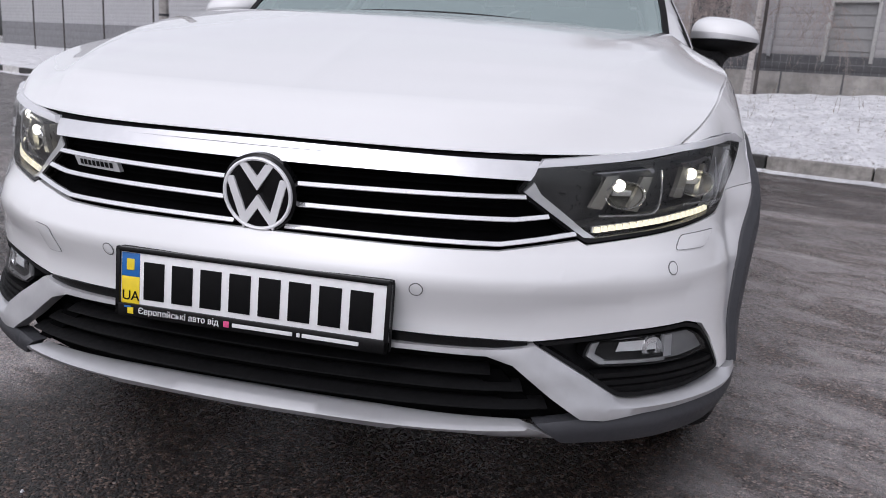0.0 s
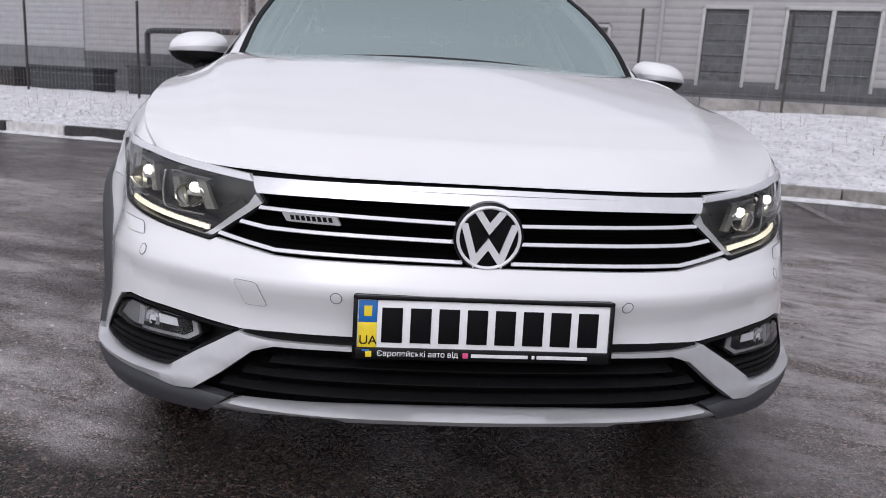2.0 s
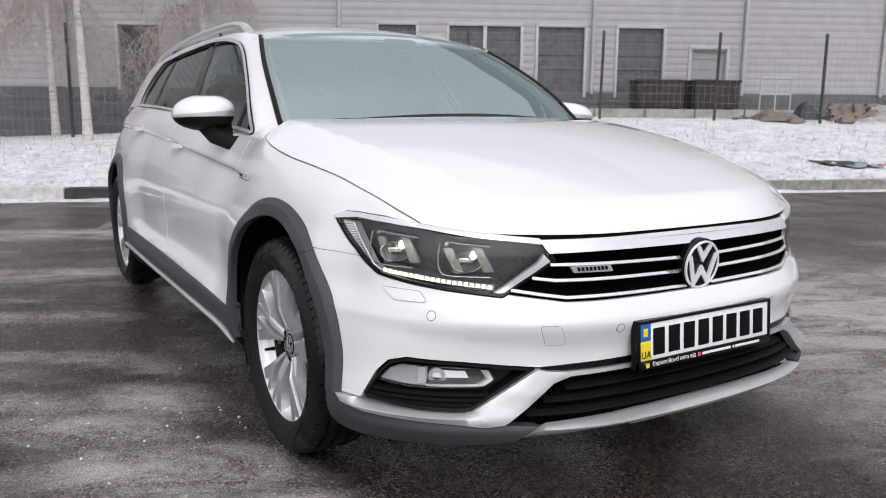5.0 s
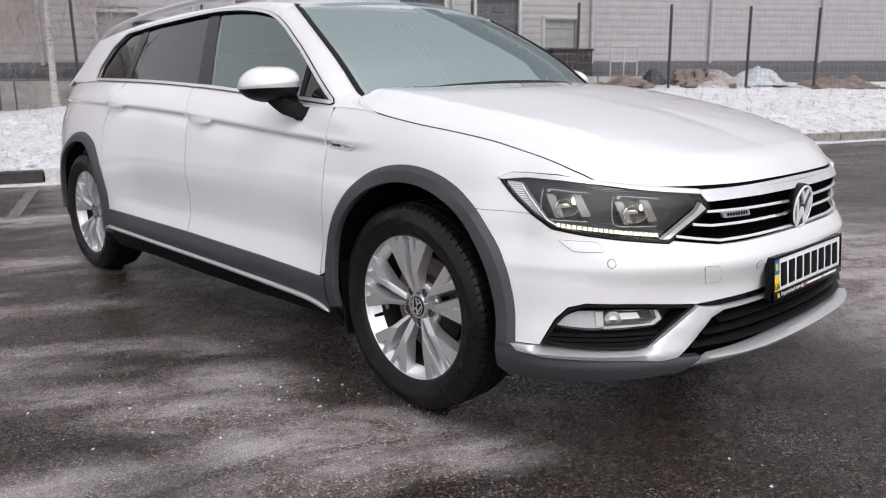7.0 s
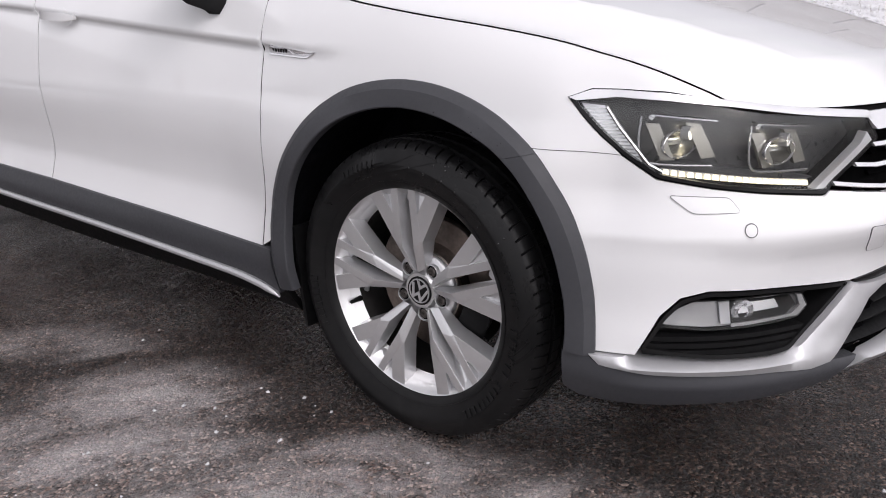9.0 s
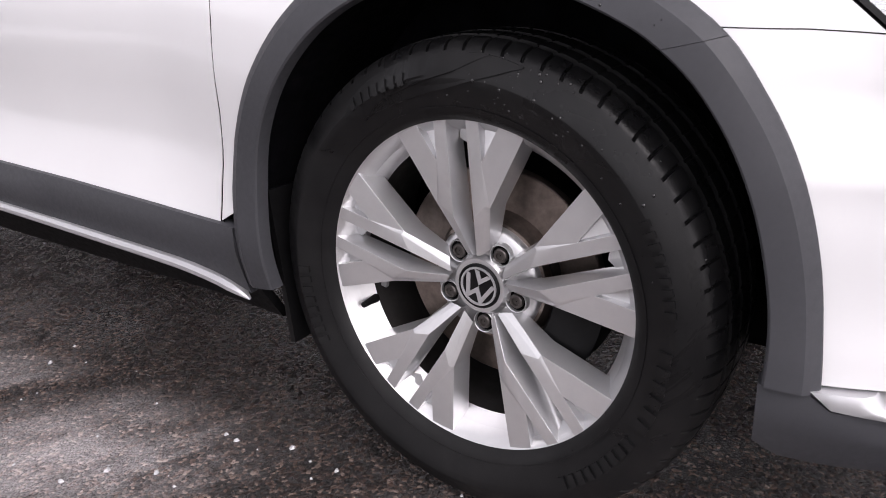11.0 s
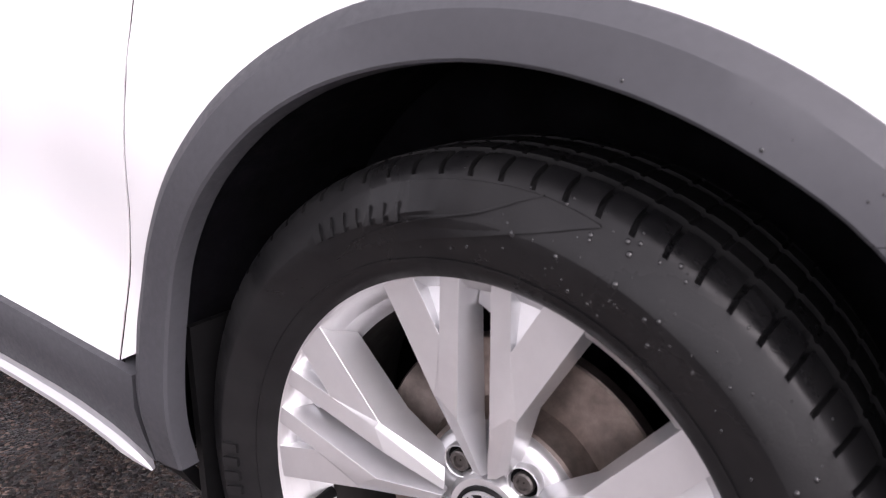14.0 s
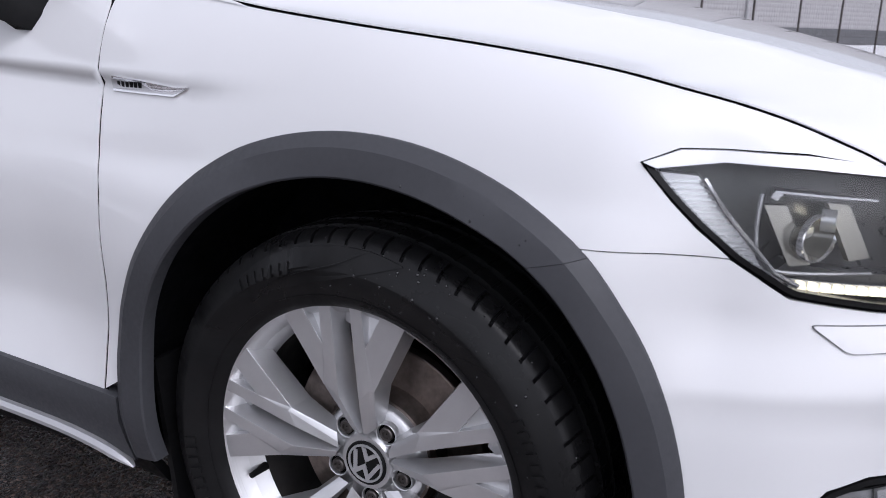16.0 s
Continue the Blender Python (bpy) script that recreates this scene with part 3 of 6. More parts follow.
S0R = s_at_y(2.79)
S0F = s_at_y(0.0)
ARCH_OUT = arch([(-10, .400), (0, .390), (8, .397), (15, .409), (24, .420), (35, .427), (44, .434), (53, .443), (62, .452), (72, .456), (86, .457), (100, .458), (113, .459), (123, .461), (130, .463), (140, .453), (152, .443), (162, .436), (174, .432), (183, .435)], -9, 182, 64)
ARCH_IN = arch([(-10, .328), (0, .328), (13, .337), (20, .346), (29, .360), (41, .373), (53, .386), (62, .395), (70, .400), (86, .403), (100, .404), (113, .407), (125, .412), (132, .411), (140, .405), (151, .393), (163, .383), (183, .377)], -9, 182, 64)
FOG = rounded([(.966, .338), (.93, .400), (.898, .433), (.850, .445), (.720, .440), (.515, .424), (.611, .370), (.680, .325), (.72, .322), (.84, .325)], .012, 3)
GRILLE = [(0, .748), (.336, .745), (.513, .744), (.472, .690), (.535, .643), (.592, .611), (.440, .592), (.33, .591), (0, .591)]
REAR_OUT = [(S0R - (a - S0F) * 1.06, b) for a, b in ARCH_OUT][::-1]
REAR_IN = [(S0R - (a - S0F) * 1.02, b) for a, b in ARCH_IN][::-1]


# white skin
bump_top = [(0, .589), (.33, .588), (.440, .589), (.592, .608), (.606, .600), (.75, .615), (.85, .627), (.957, .644), (1.020, .680), (1.026, .683), (1.10, .6885), (1.176, .6905)]
bump_side = [p for p in ARCH_OUT if p[0] < 1.176 and .335 < p[1] < .69]
bump_low = [(1.044, .329), (.972, .331), (.934, .404), (.900, .437), (.850, .449), (.720, .444), (.515, .428), (.416, .433), (.259, .436), (0, .438)]
across("front_bumper", bump_top + bump_side + bump_low, .016, PAINT, "white painted front bumper skin", depth=.014,
                lines=[[(float(q), BUMPER_EDGE(abs(float(q)))) for q in np.arange(-.97, .975, .016)], [(float(q), _zl(abs(float(q)))) for q in np.arange(-1.12, 1.13, .016)]])
BACK_CORNER = softline([(.9955, .80), (.9955, .835), (.9925, .875), (.984, .925), (.968, .965), (.950, .990)], 3)
hood_me = panel_mesh("bonnet", [(-.9955, .009), (.9955, .009)] + BACK_CORNER + [(-a, b) for a, b in reversed(BACK_CORNER)], lambda u, v, o: hood(u, v, o), .03, PAINT, depth=.0025, roll=.0008,
                     lines=[[(sg * hood_crease(float(v)), float(v)) for v in np.arange(.02, .975, .03)] for sg in (-1, 1)])
obj("bonnet", hood_me, car, "white bonnet with two soft creases")

fender_top = [(s, ztop(s) - .0048) for s in np.linspace(1.944, .842, 36)]
fender = ([(1.949, .938), (1.926, .856), (1.910, .75), (1.896, .68), (1.893, .55), (1.899, .45), (1.901, .38)][::-1] + [(1.952, .953)] + fender_top
          + [(.945, .7925), (1.04, .7958), (1.088, .7958), (1.128, .7810), (1.093, .742), (1.064, .714), (1.026, .6845), (1.10, .6900), (1.180, .692)] + [p for p in ARCH_OUT if p[1] > .698 and p[0] < S0F][::-1] + [p for p in ARCH_OUT if p[0] >= S0F and p[1] > .385][::-1])
CREASE = [[(float(q), _zc(float(q)) - dz) for q in np.arange(1.74, 5.0, .03)] for dz in (-.010, 0, .007, .014, .026, .05)]
fenders = both("front_wing", fender, .022, PAINT, lines=CREASE)




def wing_corner(sg):
    """The wing's upper rear corner, which closes the body between bonnet, windscreen pillar and door."""
    low = [skin(sg * q, ztop(q) - .005) for q in np.linspace(1.655, 1.972, 25)]
    edge = [hood(sg * .9985, .835), hood(sg * .9955, .875), hood(sg * .9875, .927), hood(sg * .971, .967), hood(sg * .954, .989), screen(sg * .966, .050, .006), screen(sg * .990, .055, .005), flank(_wy(1.010) + .012, 1.010, .0, sg),
            flank(.492, .990, .0, sg), flank(.497, .969, .002, sg)]
    run = np.concatenate([[0], np.cumsum([(b - a).length for a, b in zip(edge, edge[1:])])])
    top = [Vector([float(np.interp(t * run[-1], run, [p[k] for p in edge])) for k in range(3)]) for t in np.linspace(0, 1, 25)]
    bm = bmesh.new()
    swell = Vector((sg * .5, 0, .85))
    grid = [[bm.verts.new(a.lerp(b, t) + swell * (.03 * (b - a).length * t * (1 - t))) for a, b in zip(low, top)] for t in np.linspace(0, 1, 9)]
    for a, b in zip(grid, grid[1:]):
        for i in range(24):
            bm.faces.new((a[i], a[i + 1], b[i + 1], b[i]))
    part("wing_corner", bm, PAINT, fenders[0 if sg < 0 else 1], sharp=60)


for sg in (-1, 1):
    wing_corner(sg)


def belt_z(y):
    return ztop(y + 1.475)


GAP1 = softline([(1.9055, .376), (1.9035, .45), (1.8975, .55), (1.9005, .68), (1.9145, .75), (1.9305, .856), (1.9535, .94), (1.972, .960)], 4)
GAP2 = softline([(2.935, .400), (2.945, .603), (3.003, .848), (3.085, 1.005), (3.10, ztop(3.1))], 4)
belt1 = [(s, ztop(s)) for s in np.linspace(1.985, 3.09, 14)]
front_door = GAP1 + belt1 + [(a - .0025, b) for a, b in GAP2[::-1][1:]] + [(2.6, .394), (2.30, .388)]
doors_f = both("front_door", front_door, .035, PAINT, lines=CREASE)
RS = S0R - .455
rear_edge = softline([(S0R - .415, .40), (S0R - .405, .48), (S0R - .378, .56), (S0R - .352, .66), (S0R - .332, .76), (S0R - .318, .86), (S0R - .355, ztop(RS + .1))], 4)
belt2 = [(s, ztop(s)) for s in np.linspace(3.11, RS + .09, 12)]
rear_door = [(a + .0025, b) for a, b in GAP2] + belt2[1:] + rear_edge[::-1][1:]
doors_r = both("rear_door", rear_door, .035, PAINT, lines=CREASE)
quarter = ([(a + .005, b) for a, b in rear_edge if b > .57] + [(s, ztop(s)) for s in np.linspace(RS + .115, S_END, 16)] + [(S_END, .62), (4.95, .62), (4.75, .60)]
           + [p for p in REAR_OUT if p[1] > .58])
both("rear_wing", quarter, .045, PAINT, lines=CREASE)
rear_bumper = [(4.755, .595), (4.95, .612), (S_END, .612), (S_END, .30), (4.72, .30)] + [p for p in REAR_OUT if p[0] > S0R and .31 < p[1] < .585]
both("rear_bumper", rear_bumper, .05, PAINT)

# cladding
def resample(line, n):
    p = np.array(line)
    d = np.concatenate([[0], np.cumsum(np.linalg.norm(np.diff(p, axis=0), axis=1))])
    q = np.linspace(0, d[-1], n)
    return np.stack([np.interp(q, d, p[:, 0]), np.interp(q, d, p[:, 1])], 1)


SECTION = [(-.02, -.012), (-.01, .002), (.02, .0045), (.27, .0125), (.31, .0140), (.60, .0150), (.94, .0140), (.985, .0115), (1.0, .006), (1.0, -.010)]


SPLIT = 56


def arch_trim(outer, inner, a, b):
    """One length of wheel-arch trim, with a chamfered outer band."""
    lean = np.interp(np.arange(81), [0, SPLIT - 14, SPLIT, SPLIT + 14, 80], [0, SPLIT - 14, SPLIT + 2.6, SPLIT + 14, 80])  # the joint lies level
    fine = resample(outer, 801)
    o, i = fine[np.round(lean * 10).astype(int)][a:b + 1].copy(), resample(inner, 81)[a:b + 1].copy()
    if a > 0:
        o[0], i[0] = o[0] + (o[1] - o[0]) * .05, i[0] + (i[1] - i[0]) * .05
    for sg in (-1, 1):
        rings = [[skin(sg * float(p[0] + (q[0] - p[0]) * t), float(p[1] + (q[1] - p[1]) * t), f) for t, f in SECTION] for p, q in zip(o, i)]
        m = len(SECTION)
        fs = [(k * m + j, k * m + j + 1, (k + 1) * m + j + 1, (k + 1) * m + j) for k in range(len(rings) - 1) for j in range(m - 1)]
        fs += [tuple(range(m)), tuple(range((len(rings) - 1) * m, len(rings) * m))[::-1]]
        bm = bmesh.new()
        vs = [bm.verts.new(p) for r in rings for p in r]
        for f in fs:
            bm.faces.new([vs[x] for x in f])
        part("wheel_arch_cladding", bm, CLAD, car, "dark grey plastic wheel-arch trim", sharp=24)


arch_trim(ARCH_OUT, ARCH_IN, 0, SPLIT)
arch_trim(ARCH_OUT, ARCH_IN, SPLIT, 81)
arch_trim(REAR_OUT, REAR_IN, 0, 81)


def dense_open(pts, step):
    out = []
    for a, b in zip(pts, pts[1:]):
        a, b = np.array(a), np.array(b)
        k = max(1, int(np.linalg.norm(b - a) / step))
        out += [tuple(a + (b - a) * i / k) for i in range(k)]
    return out + [tuple(pts[-1])]


def seam(name, line, w=.010, off=-.004):
    """A black strip added behind a panel gap in place of the shade in its depth."""
    line = dense_open(line, .015)
    n = len(line)
    up, dn = [], []
    for i in range(n):
        a, b = Vector(line[max(0, i - 1)]), Vector(line[min(n - 1, i + 1)])
        d = (b - a).normalized()
        q = Vector((-d.y, d.x)) * w
        up.append(tuple(Vector(line[i]) + q))
        dn.append(tuple(Vector(line[i]) - q))
    for sg in (-1, 1):
        vs = [skin(sg * p[0], p[1], off) for pr in zip(up, dn) for p in pr]
        obj(name, mesh(name, vs, [(2 * i, 2 * i + 2, 2 * i + 3, 2 * i + 1) for i in range(n - 1)], VOID), car)


# black walls under the bonnet's edge stand in for the gap's shade
for sg in (-1, 1):
    gap = []
    for q in np.linspace(0, 1.89, 70):
        p, (_, _, nx, ny) = skin(sg * float(q), ztop(float(q))), plan(sg * float(q))
        gap += [p + Vector((nx * a, ny * a, b)) for a, b in ((.003, -.014), (-.004, -.014), (-.007, -.0022), (-.030, .0))]
    obj("bonnet_gap_shade", mesh("bonnet_gap_shade", gap, [(4 * i + j, 4 * i + 4 + j, 4 * i + 5 + j, 4 * i + 1 + j) for i in range(69) for j in range(3)], VOID), car)
seam("door_gap_shade", GAP1)
seam("door_gap_shade", GAP2)
seam("door_gap_shade", rear_edge)
seam("wing_gap_shade", [(1.02, .684), (1.1, .6897), (1.19, .692)], .003, -.006)
seam("lamp_gap_shade", HEADLIGHT + HEADLIGHT[:1], .0035, -.006)
sill = [(1.868, .376), (1.898, .378), (2.30, .391), (2.95, .403), (S0R - .41, .406), (S0R - .41, .312), (2.95, .308), (2.3, .294), (1.905, .270), (1.868, .258)]
both("sill_cladding", sill, .05, CLAD, "dark grey plastic sill trim", off=.010, depth=.03)
for sg in (-1, 1):
    run = [(1.872, .246), (1.90, .260), (1.96, .272), (2.10, .282), (2.6, .299), (3.3, .308), (S0R - .47, .312), (S0R - .43, .310)]
    pth = [skin(sg * a, b, .014) for a, b in softline(run, 4)]
    part("sill_strip", sweep(pth, [(-.020, -.011), (.006, -.011), (.012, -.005), (.012, .003), (.004, .010), (-.020, .011)] if sg > 0 else [(.020, -.011), (-.006, -.011), (-.012, -.005), (-.012, .003), (-.004, .010), (.020, .011)], scale=[.15, .3, .45, .6, .7] + [.8] * 24), SATIN, car, "satin silver sill strip")
both("sill_underside", [(1.86, .318), (2.95, .316), (S0R - .39, .322), (S0R - .39, .20), (2.95, .19), (1.85, .20)], .06, DARK, off=-.004, depth=.02)

# lower bumper
trim_top = [(1.050, .326), (.980, .328), (.84, .324), (.72, .321), (.682, .323), (.612, .368), (.517, .424), (.486, .419), (.440, .4165), (0, .4205)]
trim_low = [(0, .4105), (.30, .409), (.428, .4055), (.476, .390), (.543, .336), (.600, .296), (.645, .290), (.735, .296), (.84, .299), (.95, .301), (1.030, .309)]


def trim_skin(a, z, o):
    """The silver trim: a shelf under each fog lamp, falling to a bright edge, and a full round bar beside it."""
    k = sstep(.655, .73, abs(a)) * (1 - sstep(.965, 1.0, abs(a)))
    return skin(a, z, o + .013 - .046 * k * sstep(.3095, .324, z) - .004 * (1 - sstep(.296, .303, z)) * k)


half = [trim_top[-1]] + trim_top[-2::-1] + trim_low[::-1]
full = (half + [(-a, b) for a, b in reversed(half) if a > 1e-6])[::-1]
edge_lines = [[(sg * float(a), z) for a in np.arange(.66, 1.0, .012)] for sg in (-1, 1) for z in (.3095, .3125, .316)]
obj("bumper_trim", panel_mesh("bumper_trim", full, trim_skin, .012, SATIN, (), 0, .03, lines=edge_lines), car, "satin silver trim round the lower grille")
valance = [(1.100, .323), (1.052, .322), (1.030, .306), (.95, .298), (.84, .296), (.735, .293), (.645, .287), (.602, .292), (.520, .289), (.548, .266), (.575, .246), (.70, .236), (.85, .232), (.98, .226), (1.07, .226), (1.098, .245)]
for sg in (-1, 1):
    surf = lambda a, z, o, sg=sg: skin(sg * a, z, o + .010 - .010 * sstep(.280, .297, z) * (1 - sstep(.95, 1.03, a)))
    obj("bumper_valance", panel_mesh("bumper_valance", valance, surf, .016, CLAD, (), 0, .03, sg < 0, lines=[[(float(a), .281) for a in np.arange(.60, 1.03, .016)]]), car, "dark grey plastic lower bumper corner")
lip = [(0, .3005), (.25, .298), (.44, .293), (.495, .291), (.525, .280), (.560, .258), (.516, .262), (.46, .267), (.40, .277), (.348, .279), (.285, .279), (.268, .271), (.124, .274), (0, .273)]
full = (lip + [(-a, b) for a, b in reversed(lip) if a > 1e-6])[::-1]
obj("bumper_lip", panel_mesh("bumper_lip", full, lambda a, z, o: skin(a, z, o + .019 - .020 * sstep(.286, .301, z) - .012 * (1 - sstep(.258, .284, z))), .009, SATIN, (), 0, .03,
                             lines=[[(float(a), .285) for a in np.arange(-.5, .5, .012)]]), car, "satin silver skid lip")
floor = []
for q in np.linspace(-.45, .45, 49):
    floor += [skin(float(q), .281, -.004), skin(float(q), .286, -.05), skin(float(q), .33, -.06)]
obj("grille_floor", mesh("grille_floor", floor, [(3 * i + j, 3 * i + 3 + j, 3 * i + 4 + j, 3 * i + 1 + j) for i in range(48) for j in range(2)], VOID), car)
across("undertray", [(0, .285), (.50, .278), (.50, .268), (0, .270)], .04, VOID, off=-.02, depth=.02)

# upper grille
across("grille_panel", [(a * .995, b) for a, b in GRILLE], .03, GRILLEBLACK, "deep black grille", off=-.024, depth=.0)
bar_half = [(0, .747), (.336, .744), (.511, .743), (.497, .722), (.488, .712), (.335, .714), (0, .713)]
bar_me = panel_mesh("grille_bar", (bar_half + [(-a, b) for a, b in reversed(bar_half) if a > 0])[::-1], lambda a, z, o: skin(a, z, o + .011 - (z - .712) * .42), .018, BARCHROME, (), 0, .03)
obj("grille_bar", bar_me, car, "wide chrome bar over the grille")


def strip_on_skin(pts, h, off, depth, mat, name, parent, label=""):
    """A slim bar that follows the nose, mirrored to both sides of the emblem."""
    for sg in (-1, 1):
        path = [skin(sg * a, b, off) for a, b in dense_open(pts, .03)]
        bm = sweep(path, [(-depth, -h), (depth, -h), (depth, -h * .6), (-depth * .1, h), (-depth, h)] if sg > 0 else
                   [(depth, -h), (-depth, -h), (-depth, -h * .6), (depth * .1, h), (depth, h)])
        part(name, bm, mat, parent, label)


strip_on_skin([(.06, .676), (.333, .681), (.484, .683)], .0036, .0, .005, CHROME, "grille_strip", car, "slim chrome grille strip")
strip_on_skin([(.06, .639), (.331, .642), (.467, .643), (.530, .650)], .0036, .0, .005, CHROME, "grille_strip", car, "slim chrome grille strip")
strip_on_skin([(.05, .600), (.328, .601), (.440, .601), (.512, .610), (.584, .6205)], .0036, .0, .005, CHROME, "grille_strip", car, "slim chrome grille strip")
for zz in (.697, .660, .621):
    strip_on_skin([(.05, zz), (.33, zz + .002), (.46, zz + .003)], .004, -.018, .006, GRILLEBLACK, "grille_slat", car)

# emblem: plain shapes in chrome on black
emblem = part("emblem", lathe_x([(-.012, .071), (.006, .071), (.010, .067), (.012, .060), (.006, .0)], 64), BLACK, car, "round black and chrome emblem",
              at=Matrix.Translation((0, -.836, .654)) @ Matrix.Rotation(radians(-90), 4, "Z") @ Matrix.Rotation(radians(4), 4, "Y"))
part("ring", lathe_x([(.008, .066), (.0145, .065), (.0155, .0625), (.0145, .0595), (.009, .058)], 64), BRIGHT, emblem)


def mitred(pts, w):
    """The outline of a folded stroke of half-width w, mitred at its bends and cut level at its ends."""
    p = [Vector(q) for q in pts]
    dirs = [(b - a).normalized() for a, b in zip(p, p[1:])]
    nrm = [Vector((-d.y, d.x)) for d in dirs]
    left, right = [], []
    for i, q in enumerate(p):
        if i in (0, len(p) - 1):
            k = 0 if i == 0 else -1
            m = Vector((w / nrm[k].x, 0))  # level cut
        else:
            m = nrm[i - 1] + nrm[i]
            m = m * (w / m.dot(nrm[i]))
        left.append(q + m)
        right.append(q - m)
    return left, right


def chevron(pts, w, parent, name, mat, x0, x1, sg=1, at=None):
    """A raised folded stroke on a disc that faces along x."""
    bm = bmesh.new()
    left, right = mitred(pts, w)
    rows = [[bm.verts.new((x, sg * q.x, q.y)) for q in side] for side, x in ((left, x0), (left, x1), (right, x1), (right, x0))]
    for i in range(len(pts) - 1):
        for a, b in zip(rows, rows[1:]):
            bm.faces.new((a[i], a[i + 1], b[i + 1], b[i]))
    for i in (0, -1):
        bm.faces.new([r[i] for r in rows])
    bmesh.ops.recalc_face_normals(bm, faces=bm.faces)
    part(name, bm, mat, parent, sharp=20, **({} if at is None else {"at": at}))


V_MARK = [(-.0255, .0540), (0, .0185), (.0255, .0540)]
W_MARK = [(-.0515, .0290), (-.0262, -.0490), (0, -.0130), (.0262, -.0490), (.0515, .0290)]
chevron(V_MARK, .0070, emblem, "chevron", BRIGHT, .007, .0145)
chevron(W_MARK, .0070, emblem, "chevron", BRIGHT, .007, .0145)

# name badge in the grille: a silver plate with plain dark bars
badge_me = panel_mesh("badge", rounded([(.430, .6785), (.310, .6775), (.300, .6595), (.418, .6610)], .002, 2), side_surf(-1), .02, SATIN, off=.006, depth=.012, flip=True)
badge = obj("badge", badge_me, car, "small silver name badge")
for i in range(8):
    a = .4075 - i * .0118
    b = panel_mesh("bar", [(a, .6650), (a + .0030, .6745), (a - .0050, .6745), (a - .0080, .6650)], side_surf(-1), .02, INK, off=.0075, depth=.003, flip=True)
    obj("bar", b, badge)

# lower grille
across("lower_grille", [(0, .418), (.42, .416), (.50, .396), (.60, .345), (.66, .300), (.60, .272), (.30, .276), (0, .278)], .03, VOID, "black lower grille", off=-.045, depth=0)
for zz, w in ((.378, .44), (.350, .50), (.320, .545)):
    pts = [(0.0, zz), (w * .6, zz), (w, zz - .004)]
    strip_on_skin(pts, .0055, -.022, .018, DARK, "lower_slat", car, "black lower grille slat")
for sg in (-1, 1):
    for k, zz in enumerate((.362, .334, .304)):
        me = panel_mesh("grille_blank", [(.43 + k * .035, zz - .010), (.485 + k * .03, zz - .012), (.46 + k * .03, zz + .012), (.405 + k * .035, zz + .010)], side_surf(sg), .02, GRILLEBLACK, off=-.018, depth=.02, flip=sg < 0)
        obj("grille_blank", me, car)
ret = [(0, .4375), (.416, .432), (.505, .428), (.505, .422), (.440, .4175), (0, .4215)]
across("trim_gap", ret, .03, BLACK, off=.003, depth=.012)


